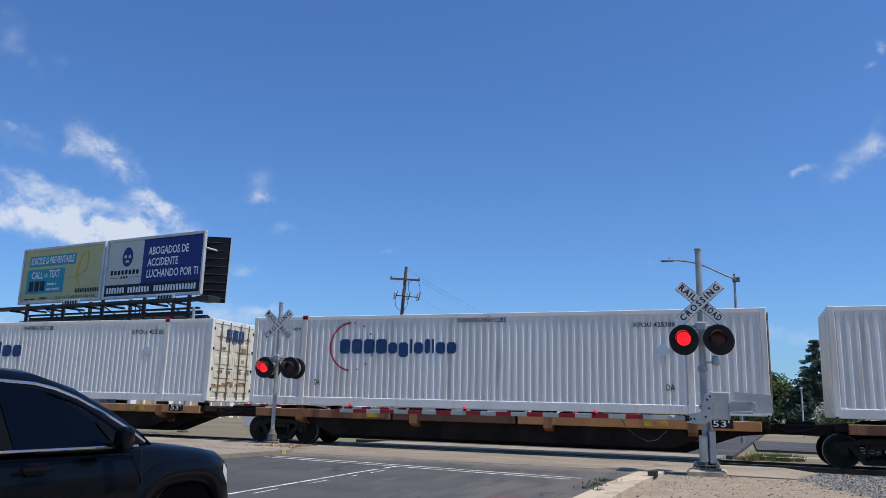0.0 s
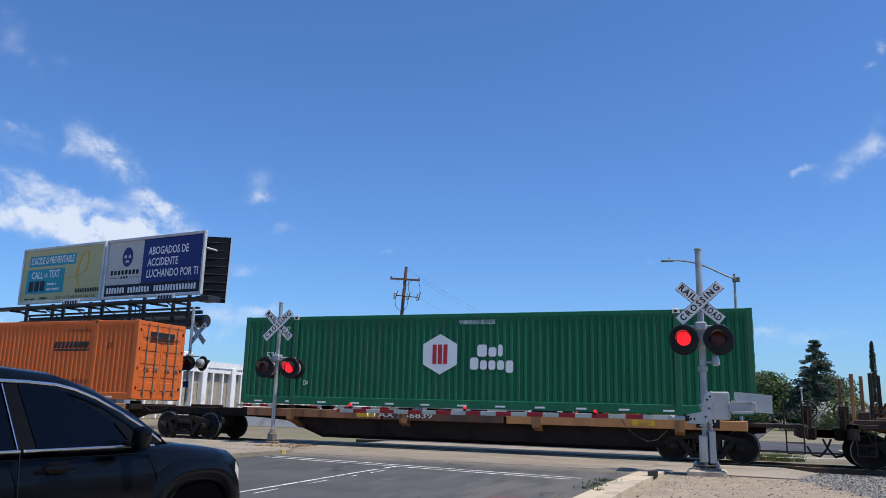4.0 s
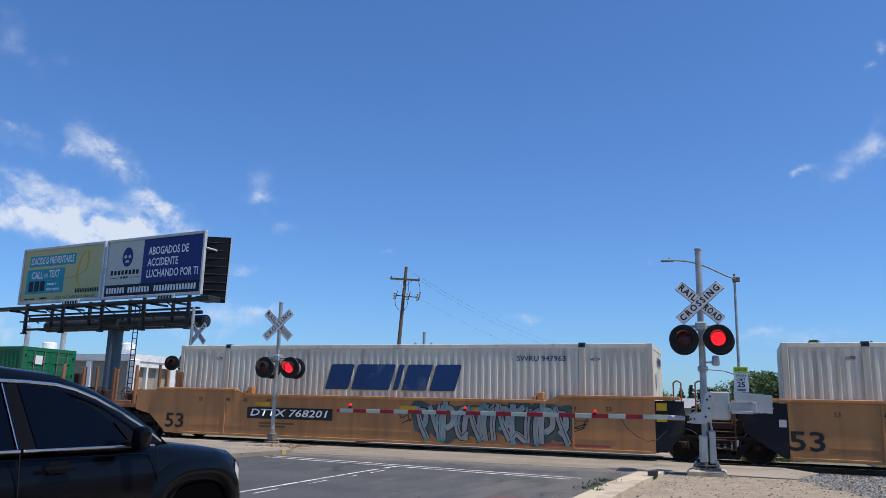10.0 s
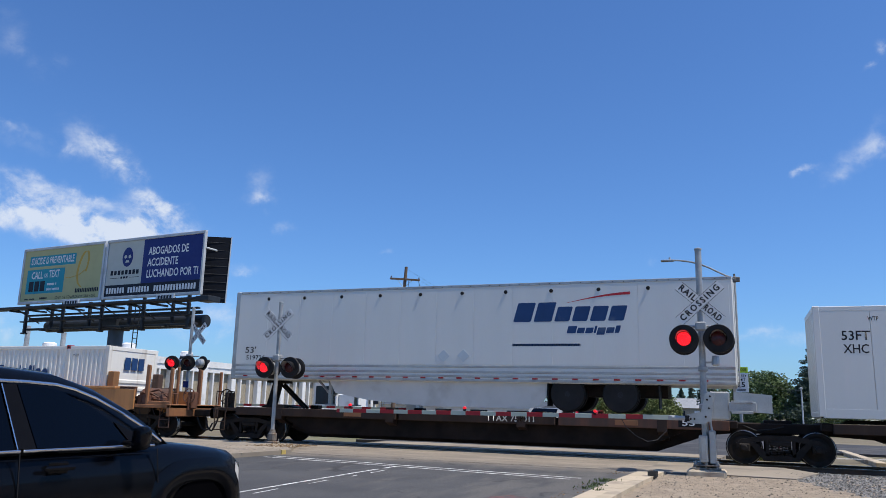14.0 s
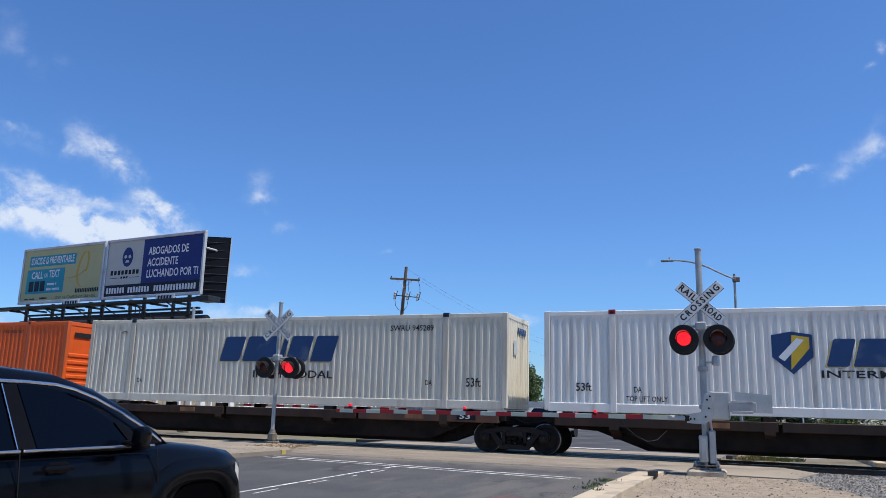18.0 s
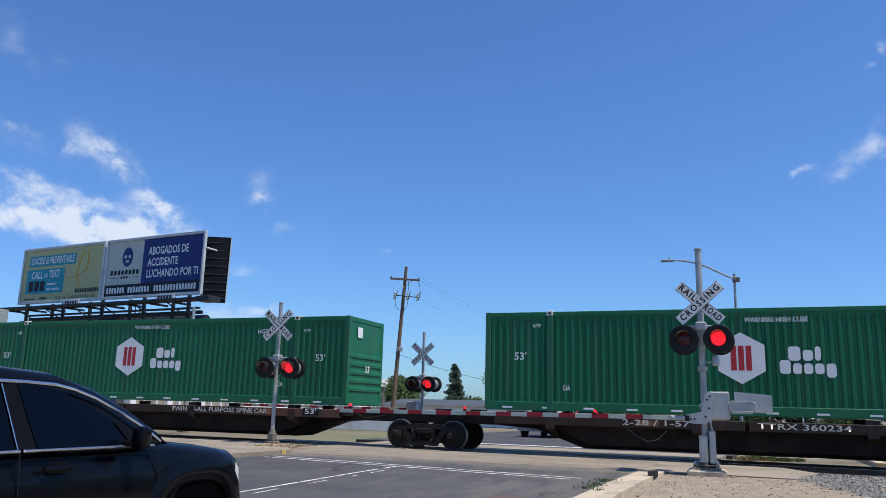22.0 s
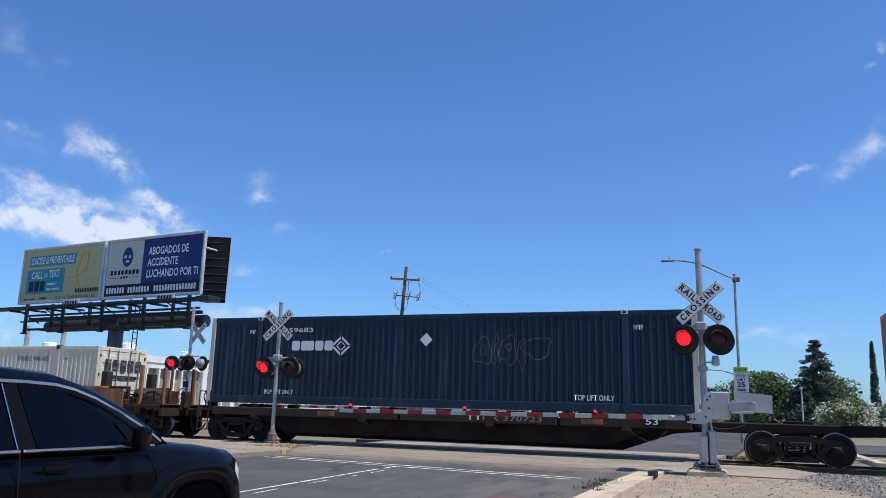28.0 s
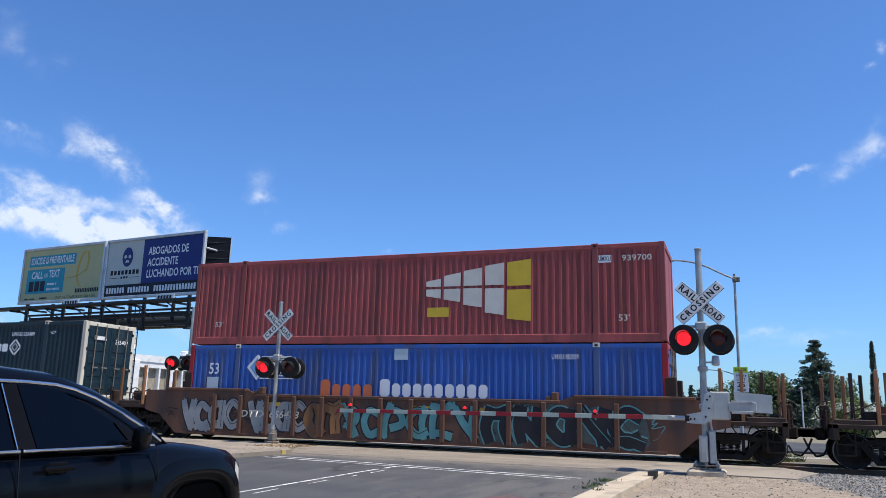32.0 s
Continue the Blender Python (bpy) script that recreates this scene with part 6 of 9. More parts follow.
# red slanted emblem, small print and top flange of the ochre wells
car, a = WELL["J"]
for i, (x, w) in enumerate(((8.92, 0.46), (9.44, 0.46), (10.0, 0.62))):
    flat("emblem_block", [(a + x - w / 2 - 0.05, 0.68), (a + x - w / 2 + 0.10, 0.68), (a + x - w / 2 + 0.16, 0.92), (a + x + w / 2 + 0.05, 0.92), (a + x + w / 2 + 0.07, 1.04), (a + x - w / 2, 1.04), (a + x - w / 2 - 0.02, 0.92)], "ink_red", car, -1.536)
for k in "GHIJKTUV":
    car, a = WELL[k]
    for i in range(2):
        flat("text_bar", [(a + 3.6, 0.60 - 0.10 * i), (a + 4.9 - 0.3 * i, 0.60 - 0.10 * i), (a + 4.9 - 0.3 * i, 0.65 - 0.10 * i), (a + 3.6, 0.65 - 0.10 * i)], "ink_dull", car, -1.534)
    for i in range(4):
        flat("text_bar", [(a + 13.0, 1.14 - 0.075 * i), (a + 14.3 - 0.25 * (i % 2), 1.14 - 0.075 * i), (a + 14.3 - 0.25 * (i % 2), 1.165 - 0.075 * i), (a + 13.0, 1.165 - 0.075 * i)], "ink_dull", car, -1.534)
    flat("text_bar", [(a + 12.2, 0.30), (a + 15.0, 0.30), (a + 15.0, 0.36), (a + 12.2, 0.36)], "maroon", car, -1.534)

# graffiti all along the ribbed car
for q, (x, w, st) in enumerate(((1.2, 2.4, 11), (3.8, 2.2, 11), (5.6, 1.4, 2), (8.4, 4.6, 12), (13.2, 4.6, 4))):
    side_mark("Z", "g", "", x, 0.85, w, 1.15, str(st))

# chalk scrawl on the navy container, a pane emblem on the maroon one
def scrawl(box, loops, mat, r=0.008):
    for x, z, w, h, n in loops:
        gg = Geo()
        for i in range(n):
            q = 2 * math.pi * i / n
            k = 1 + 0.16 * math.sin(3 * q + x) + 0.07 * math.sin(5 * q + 2 * x)
            for grow in (-r, r):
                gg.v.append((x + math.cos(q) * (w / 2 * k + grow), NEAR + 0.004, z + math.sin(q) * (h / 2 * k + grow)))
        gg.add([], [(2 * i - len(gg.v), (2 * i + 2) % (2 * n) - len(gg.v), (2 * i + 3) % (2 * n) - len(gg.v), 2 * i + 1 - len(gg.v)) for i in range(n)])
        part("chalk_scrawl", gg, mat, box, "thin pale spray-painted scrawl")


scrawl(BOX["W"], ((9.95, 1.72, 0.60, 0.76, 30), (10.36, 1.70, 0.26, 0.92, 24), (10.74, 1.75, 0.52, 0.82, 30), (11.16, 1.66, 0.24, 0.84, 24), (11.62, 1.82, 0.84, 0.62, 34), (9.97, 1.75, 0.16, 0.28, 16), (10.76, 1.85, 0.17, 0.2, 16), (10.36, 1.7, 0.1, 0.5, 16)), "ink_dim", 0.007)
for i, (xa, xb, za, zb, zc, zd, ink) in enumerate(((8.85, 9.35, 1.40, 1.70, 1.78, 1.95, "ink_cream"), (9.45, 10.0, 1.28, 1.70, 1.78, 2.12, "ink_cream"), (10.1, 10.7, 1.10, 1.70, 1.78, 2.25, "ink_cream"), (10.8, 11.4, 0.85, 1.68, 1.78, 2.38, "ink_cream"), (11.5, 12.25, 0.65, 1.62, 1.74, 2.46, "ink_yellow"))):
    sl = 0.09
    flat("emblem_block", [(xa, za + sl), (xb, za), (xb, zb), (xa, zb)], ink, BOX["Z"], NEAR + 0.008)
    flat("emblem_block", [(xa, zc), (xb, zc), (xb, zd + sl), (xa, zd)], ink, BOX["Z"], NEAR + 0.008)
# refrigeration unit on the end of the smooth container
ob = BOX["M"]
part("cooling_unit", Geo().soft(L53, -1.05, 0.55, L53 + 0.42, 1.05, 2.75, 0.06), "wall_white", ob, "white cooling unit")
part("cooling_grille", Geo().soft(L53 + 0.415, -0.8, 1.9, L53 + 0.43, 0.8, 2.6, 0.01), "black", ob)
part("cooling_hatch", Geo().soft(L53 + 0.06, -1.065, 1.0, L53 + 0.34, -1.045, 1.7, 0.01), "black", ob)
# fifth-wheel stands under the trailers' noses
for key, car in (("L", "Sooty183.0"), ("Q", "Rusty272.0")):
    a = BOX[key].location.x - CARS[car].location.x
    part("hitch_stand", Geo().prism([(a + 0.70, 1.1), (a + 0.98, 1.1), (a + 1.20, FLAT_Z + 0.79), (a + 0.96, FLAT_Z + 0.79)], "y", -0.14, 0.14).soft(a + 0.85, -0.4, FLAT_Z + 0.72, a + 1.4, 0.4, FLAT_Z + 0.795, 0.02), "iron", CARS[car], "black trailer hitch stand")
    for y_ in (-0.12, 0.12):
        part("hitch_brace", Geo().tube((a + 1.25, y_, FLAT_Z + 0.70), (a + 2.25, y_, 1.12), 0.045, n=8), "iron", CARS[car], "sloping hitch brace")


def sill_words(car, u, txt, w, ink="ink_cream", h=0.15):
    words(txt, u - CARS[car].location.x, NEAR - 0.03, 1.0, h, ink, CARS[car], w, bold=0.01)


sill_words("Ochre-34.0", 46.4, "TTAX 556839", 2.3)
sill_words("Sooty183.0", 194.1, "TTAX 753011", 1.45, "ink_cream", 0.17)
sill_words("Rusty272.0", 302.9, "TWIN 28-ALL PURPOSE SPINE CAR", 3.9)
sill_words("Rusty272.0", 317.3, "2-28 / 1-57", 1.8)
sill_words("Rusty272.0", 321.0, "TTRX 360234", 2.2)
sill_words("Rusty272.0", 286.0, "2-28 / 1-57", 1.8)
sill_words("Rusty272.0", 281.5, "TTRX 360234", 2.2)
sill_words("Dark 393.0", 404.3, "TTRX 370723", 2.3, "ink_dim")
sill_words("Dark 393.0", 439.4, "TTRX 370723", 2.3, "ink_dim")
sill_words("Dark 393.0", 436.6, "2-28 / 1-57", 1.6, "ink_dim")


def end_words(key, txt, y, z, h, ink, w=None):
    """Letters on the right-hand end wall, facing +x."""
    box = BOX[key]
    me = text_mesh(txt, ink, 0.015, 0.0, 1.0)
    ob = new("lettering", me)
    ob.parent = box
    cap = h / 0.7
    ob.matrix_basis = pose(L53 + 0.022, y, z, 0, 0, 90) @ Matrix.Diagonal(((w / me["wide"]) if w else cap, 1, cap, 1))


def end_block(key, y, z, w, h, ink, x=0.02):
    g_ = Geo().box(L53 + x - 0.004, y - w / 2, z - h / 2, L53 + x, y + w / 2, z + h / 2)
    part("end_marking", g_, ink, BOX[key])


for key in "ABCFK":
    for i in range(3):
        end_block(key, -0.34 + 0.36 * i, 2.38 if key in "ABC" else 2.28, 0.30, 0.42 if key in "ABC" else 0.46, "ink_blue", 0.03)
r = random.Random(77)
for key in "ABC":
    for i in range(16):
        end_block(key, r.uniform(-1.0, 1.0), r.choice((0.62, 0.68, 1.5, 1.9)) + r.uniform(-0.05, 0.05), r.uniform(0.10, 0.40), r.uniform(0.04, 0.14), "rust_stain", 0.008 + 0.0004 * i)
for key in "EGHNRSU":
    end_block(key, -0.55, 2.4, 0.34 if key in "EHRS" else 0.8, 0.34 if key in "EHRS" else 0.18, "ink_white" if key in "EHRS" else "ink_black")
    end_words(key, "53'", 0.1, 1.2, 0.22, "ink_white" if key in "EHRS" else "ink_black")
for key in "DX":
    end_block(key, 0.0, 2.42, 1.3, 0.2, "ink_black", 0.03)
    end_block(key, 0.0, 2.22, 1.3, 0.08, "ink_black", 0.03)
for key in "OPIJTV":
    for i in range(5):
        if key == "V":
            end_block(key, -0.78 + 0.39 * i, 2.22, 0.30, 0.42, "ink_dark", 0.032)
        else:
            end_block(key, -0.1 + 0.2 * i, 2.45, 0.15, 0.2, "ink_blue")
    if key == "V":
        end_block(key, 0.1, 1.78, 1.3, 0.12, "ink_dark", 0.032)
    end_block(key, -0.45, 1.9, 0.35, 0.45, "placard")
for key in "WY":
    end_block(key, -0.55, 2.3, 0.6, 0.14, "ink_white", 0.03)
    end_words(key, "259683" if key == "W" else "235409", 0.55, 2.2, 0.16, "ink_white")
end_words("P", "53ft", 0.1, 1.25, 0.25, "ink_black")


# ---- markings on the containers: kind, words, middle from the left end, height above the rail, width, height, colour ----
mark(BOX["A"], "W", 'WARNING HIGH CUBE', 8.01, 3.87, 1.52, 0.15, "ink_black")
mark(BOX["A"], "W", 'XPOU 425353', 13.37, 3.67, 1.59, 0.16, "ink_black")
mark(BOX["A"], "P", '', 13.38, 2.98, 0.51, 0.4, "placard")
mark(BOX["A"], "B", '11', 4.28, 3.08, 6.03, 0.59, "ink_blue")
mark(BOX["B"], "W", 'WARNING HIGH CUBE', 8.13, 3.91, 1.56, 0.14, "ink_black")
mark(BOX["B"], "W", 'XPOU 425308', 13.22, 3.7, 1.17, 0.14, "ink_black")
mark(BOX["B"], "P", '', 13.46, 2.99, 0.43, 0.44, "placard")
mark(BOX["B"], "W", 'DA', 13.62, 1.96, 0.22, 0.18, "ink_black")
mark(BOX["B"], "W", 'DA', 2.54, 1.97, 0.21, 0.18, "ink_black")
mark(BOX["B"], "W", 'WTP', 1.67, 3.7, 0.3, 0.11, "ink_black")
mark(BOX["B"], "C", '', 3.75, 3.13, 1.59, 1.42, "ink_red")
mark(BOX["B"], "B", '11', 5.33, 3.13, 4.07, 0.46, "ink_blue")
mark(BOX["C"], "W", 'WARNING HIGH CUBE', 8.07, 3.84, 1.56, 0.13, "ink_black")
mark(BOX["C"], "W", 'STTU 433085', 13.2, 3.64, 1.17, 0.15, "ink_black")
mark(BOX["C"], "P", '', 13.48, 2.96, 0.4, 0.44, "placard")
mark(BOX["C"], "W", 'DA', 2.54, 1.94, 0.21, 0.19, "ink_black")
mark(BOX["C"], "W", 'DA', 13.6, 1.93, 0.2, 0.19, "ink_black")
mark(BOX["C"], "W", 'WTP', 1.64, 3.7, 0.26, 0.11, "ink_black")
mark(BOX["C"], "W", 'WTP', 14.51, 3.68, 0.26, 0.1, "ink_black")
mark(BOX["C"], "C", '', 3.66, 3.12, 1.59, 1.48, "ink_red")
mark(BOX["C"], "B", '11', 5.37, 3.12, 4.21, 0.47, "ink_blue")
mark(BOX["D"], "B", '9s', 13.02, 3.23, 1.72, 0.23, "ink_black")
mark(BOX["D"], "K", '', 13.03, 3.04, 1.72, 0.07, "ink_black")
mark(BOX["D"], "W", "53'", 14.9, 3.19, 0.25, 0.21, "ink_black")
mark(BOX["D"], "W", 'TOP LIFT ONLY', 2.9, 1.78, 1.25, 0.16, "ink_black")
mark(BOX["D"], "W", 'TOP LIFT ONLY', 13.41, 1.86, 1.24, 0.15, "ink_black")
mark(BOX["D"], "W", 'STACK 3 HIGH ONLY', 2.9, 3.73, 1.06, 0.12, "ink_black")
mark(BOX["D"], "W", 'STACK 3 HIGH ONLY', 13.38, 3.76, 1.1, 0.11, "ink_black")
mark(BOX["D"], "P", '', 8.66, 3.31, 0.26, 0.23, "placard")
mark(BOX["E"], "H", '', 7.15, 2.88, 1.12, 1.24, "ink_white")
mark(BOX["E"], "B", '3', 8.76, 2.99, 0.85, 0.36, "ink_white")
mark(BOX["E"], "B", '5', 8.81, 2.6, 1.41, 0.36, "ink_white")
mark(BOX["E"], "W", "53'", 1.08, 2.83, 0.36, 0.22, "ink_white")
mark(BOX["E"], "W", 'WTP', 1.62, 3.73, 0.27, 0.12, "ink_white")
mark(BOX["E"], "W", 'DA', 2.47, 1.95, 0.19, 0.16, "ink_white")
mark(BOX["E"], "W", 'WARNING HIGH CUBE', 8.34, 3.85, 1.16, 0.14, "ink_white")
mark(BOX["F"], "C", '', 9.56, 2.17, 1.9, 1.62, "ink_red")
mark(BOX["F"], "B", '11', 11.16, 2.12, 3.59, 0.47, "ink_blue")
mark(BOX["F"], "W", 'WARNING HIGH CUBE', 8.08, 2.86, 1.54, 0.13, "ink_black")
mark(BOX["F"], "W", 'WTP', 14.53, 2.79, 0.26, 0.1, "ink_black")
mark(BOX["F"], "W", 'WTP', 1.56, 2.73, 0.27, 0.12, "ink_black")
mark(BOX["F"], "W", 'XPOU 425648', 2.97, 2.65, 1.19, 0.14, "ink_black")
mark(BOX["G"], "B", '9s', 3.29, 2.24, 1.74, 0.26, "ink_black")
mark(BOX["G"], "K", '', 3.28, 2.0, 1.74, 0.11, "ink_black")
mark(BOX["G"], "W", "53'", 1.17, 2.21, 0.25, 0.19, "ink_black")
mark(BOX["G"], "P", '', 8.1, 2.0, 0.39, 0.42, "placard")
mark(BOX["H"], "H", '', 7.21, 1.84, 1.28, 1.23, "ink_white")
mark(BOX["H"], "B", '3', 8.88, 1.87, 0.91, 0.32, "ink_white")
mark(BOX["H"], "B", '5', 8.87, 1.55, 1.54, 0.32, "ink_white")
mark(BOX["H"], "W", 'HGIU 527630', 2.95, 2.58, 1.21, 0.16, "ink_white")
mark(BOX["H"], "W", 'WARNING HIGH CUBE', 8.11, 2.7, 1.54, 0.13, "ink_white")
mark(BOX["H"], "W", 'WTP', 1.63, 2.57, 0.26, 0.11, "ink_white")
mark(BOX["H"], "W", 'WTP', 14.53, 2.52, 0.27, 0.1, "ink_white")
mark(BOX["I"], "B", '5s', 8.17, 2.16, 4.58, 0.8, "ink_blue")
mark(BOX["I"], "W", 'SWRU 947963', 12.97, 2.75, 1.46, 0.16, "ink_blue")
mark(BOX["I"], "W", 'WTP', 1.64, 2.72, 0.26, 0.12, "ink_black")
mark(BOX["I"], "W", 'WTP', 14.54, 2.72, 0.29, 0.11, "ink_black")
mark(BOX["J"], "B", '5s', 8.16, 2.16, 4.5, 0.78, "ink_blue")
mark(BOX["J"], "W", 'SWRU 950845', 12.94, 2.73, 1.5, 0.17, "ink_blue")
mark(BOX["J"], "W", 'WTP', 1.62, 2.77, 0.25, 0.11, "ink_black")
mark(BOX["J"], "W", 'WTP', 14.51, 2.72, 0.27, 0.1, "ink_black")
mark(BOX["K"], "C", '', 9.71, 2.18, 1.79, 1.54, "ink_red")
mark(BOX["K"], "B", '11', 11.34, 2.21, 3.87, 0.5, "ink_blue")
mark(BOX["K"], "W", 'WARNING HIGH CUBE', 8.01, 2.92, 1.48, 0.13, "ink_black")
mark(BOX["K"], "W", 'STTU 433912', 2.92, 2.78, 1.18, 0.16, "ink_black")
mark(BOX["K"], "W", 'WTP', 1.62, 2.79, 0.26, 0.12, "ink_black")
mark(BOX["K"], "W", 'WTP', 14.56, 2.83, 0.28, 0.1, "ink_black")
mark(BOX["K"], "P", '', 2.71, 2.05, 0.46, 0.36, "placard")
mark(BOX["L"], "B", '6s', 11.65, 4.12, 3.34, 0.57, "ink_blue")
mark(BOX["L"], "S", '', 12.48, 4.49, 1.83, 0.23, "ink_red")
mark(BOX["L"], "B", '7s', 12.34, 3.59, 1.54, 0.21, "ink_blue")
mark(BOX["L"], "K", '', 10.94, 3.15, 2.03, 0.07, "ink_blue")
mark(BOX["L"], "W", "53'", 0.72, 3.01, 0.41, 0.21, "ink_black")
mark(BOX["L"], "W", '519726', 0.93, 2.76, 0.74, 0.15, "ink_black")
mark(BOX["L"], "P", '', 7.74, 2.83, 0.41, 0.38, "placard")
mark(BOX["L"], "P", '', 8.38, 2.83, 0.4, 0.38, "placard")
mark(BOX["M"], "W", '53FT', 0.97, 3.35, 0.66, 0.25, "ink_black")
mark(BOX["M"], "W", 'XHC', 0.97, 3.01, 0.59, 0.24, "ink_black")
mark(BOX["M"], "W", 'STACK LIMIT 3 HIGH', 3.11, 3.82, 1.09, 0.11, "ink_black")
mark(BOX["M"], "W", 'WTP', 1.4, 3.79, 0.25, 0.11, "ink_black")
mark(BOX["M"], "W", 'TOP LIFT ONLY', 3.15, 1.53, 1.18, 0.15, "ink_black")
mark(BOX["M"], "B", '7', 7.73, 3.25, 3.04, 0.76, "ink_black")
mark(BOX["M"], "W", 'INTERMODAL', 8.07, 2.45, 4.73, 0.37, "ink_blue")
mark(BOX["M"], "S", '', 13.04, 2.26, 1.12, 0.29, "g_mint")
mark(BOX["M"], "W", 'PRIU 82307', 14.86, 3.24, 0.97, 0.16, "ink_black")
mark(BOX["M"], "W", 'STACK LIMIT 3 HIGH', 13.03, 3.79, 1.13, 0.13, "ink_black")
mark(BOX["N"], "B", '9s', 3.12, 3.13, 1.77, 0.25, "ink_black")
mark(BOX["N"], "K", '', 3.15, 2.94, 1.77, 0.08, "ink_black")
mark(BOX["N"], "P", '', 8.08, 3.31, 0.52, 0.47, "placard")
mark(BOX["N"], "P", '', 8.07, 2.09, 0.47, 0.42, "placard")
mark(BOX["N"], "W", 'TOP LIFT ONLY', 13.36, 1.84, 1.3, 0.16, "ink_black")
mark(BOX["N"], "W", 'STACK 3 HIGH ONLY', 13.34, 3.75, 1.07, 0.11, "ink_black")
mark(BOX["N"], "W", 'TOP LIFT ONLY', 3.11, 1.75, 1.06, 0.14, "ink_black")
mark(BOX["O"], "B", '5s', 8.15, 3.06, 4.5, 0.84, "ink_blue")
mark(BOX["O"], "W", 'INTERMODAL', 8.76, 2.21, 3.03, 0.26, "ink_black")
mark(BOX["O"], "W", 'DA', 2.48, 1.95, 0.22, 0.16, "ink_black")
mark(BOX["O"], "W", 'WTP', 1.57, 3.65, 0.24, 0.12, "ink_black")
mark(BOX["O"], "W", '53ft', 15.09, 2.02, 0.47, 0.27, "ink_black")
mark(BOX["O"], "W", 'SWRU 945289', 13.03, 3.69, 1.47, 0.18, "ink_black")
mark(BOX["O"], "W", 'DA', 13.64, 2.0, 0.22, 0.17, "ink_black")
mark(BOX["P"], "V", '', 6.65, 2.92, 0.99, 1.12, "ink_blue")
mark(BOX["P"], "B", '5s', 9.0, 2.92, 3.02, 0.72, "ink_blue")
mark(BOX["P"], "W", 'INTERMODAL', 8.81, 2.36, 3.03, 0.2, "ink_black")
mark(BOX["P"], "W", 'SWRU 591160', 15.11, 3.28, 1.21, 0.17, "ink_black")
mark(BOX["P"], "W", 'TOP LIFT ONLY', 2.89, 1.64, 1.13, 0.15, "ink_black")
mark(BOX["P"], "W", 'TOP LIFT ONLY', 13.32, 1.66, 1.12, 0.17, "ink_black")
mark(BOX["P"], "W", '53ft', 1.14, 1.94, 0.45, 0.24, "ink_black")
mark(BOX["P"], "P", '', 13.24, 3.3, 0.39, 0.44, "placard")
mark(BOX["P"], "W", 'DA', 2.65, 1.89, 0.21, 0.17, "ink_black")
mark(BOX["P"], "W", 'DA', 13.52, 1.9, 0.21, 0.17, "ink_black")
mark(BOX["Q"], "B", '6s', 1.45, 4.01, 0.97, 0.17, "ink_blue")
mark(BOX["Q"], "K", '', 1.67, 3.82, 0.48, 0.09, "ink_blue")
mark(BOX["Q"], "W", '53', 0.44, 2.71, 0.32, 0.17, "ink_black")
mark(BOX["Q"], "P", '', 7.72, 2.9, 0.45, 0.41, "red")
mark(BOX["Q"], "P", '', 8.26, 2.91, 0.48, 0.45, "placard")
mark(BOX["R"], "H", '', 7.23, 2.8, 1.23, 1.39, "ink_white")
mark(BOX["R"], "B", '3', 8.83, 2.93, 0.84, 0.36, "ink_white")
mark(BOX["R"], "B", '5', 8.87, 2.56, 1.39, 0.35, "ink_white")
mark(BOX["R"], "W", "53'", 1.18, 2.83, 0.37, 0.23, "ink_white")
mark(BOX["R"], "W", "53'", 15.12, 2.75, 0.34, 0.23, "ink_white")
mark(BOX["R"], "W", 'WARNING HIGH CUBE', 8.13, 3.84, 1.57, 0.13, "ink_white")
mark(BOX["R"], "W", 'HGIU 510169', 13.23, 3.64, 1.16, 0.17, "ink_white")
mark(BOX["R"], "W", 'WTP', 1.7, 3.69, 0.26, 0.11, "ink_white")
mark(BOX["R"], "W", 'WTP', 14.57, 3.65, 0.26, 0.1, "ink_white")
mark(BOX["R"], "W", 'DA', 2.58, 1.95, 0.19, 0.17, "ink_white")
mark(BOX["R"], "W", 'DA', 13.64, 1.89, 0.21, 0.18, "ink_white")
mark(BOX["S"], "H", '', 7.2, 2.78, 1.19, 1.38, "ink_white")
mark(BOX["S"], "B", '3', 8.75, 2.9, 0.83, 0.37, "ink_white")
mark(BOX["S"], "B", '5', 8.81, 2.55, 1.39, 0.36, "ink_white")
mark(BOX["S"], "W", "53'", 1.09, 2.81, 0.36, 0.23, "ink_white")
mark(BOX["S"], "W", 'WTP', 1.59, 3.71, 0.26, 0.12, "ink_white")
mark(BOX["S"], "W", 'WARNING HIGH CUBE', 8.11, 3.8, 1.57, 0.14, "ink_white")
mark(BOX["S"], "W", 'DA', 2.47, 1.91, 0.2, 0.16, "ink_white")
mark(BOX["S"], "W", 'HGIU 510500', 13.25, 3.69, 1.14, 0.16, "ink_white")
mark(BOX["S"], "W", "53'", 15.13, 2.8, 0.36, 0.24, "ink_white")
mark(BOX["S"], "W", 'WTP', 14.58, 3.69, 0.24, 0.1, "ink_white")
mark(BOX["S"], "W", 'DA', 13.64, 1.94, 0.22, 0.17, "ink_white")
mark(BOX["T"], "B", '5s', 8.16, 2.1, 4.47, 0.81, "ink_cream")
mark(BOX["T"], "W", 'SWRU 102120', 12.94, 2.69, 1.55, 0.17, "ink_blue")
mark(BOX["U"], "B", '9s', 3.23, 2.28, 1.75, 0.22, "ink_black")
mark(BOX["U"], "K", '', 3.24, 2.07, 1.75, 0.07, "ink_black")
mark(BOX["U"], "W", "53'", 1.32, 2.22, 0.28, 0.19, "ink_black")
mark(BOX["U"], "P", '', 8.04, 2.35, 0.45, 0.45, "placard")
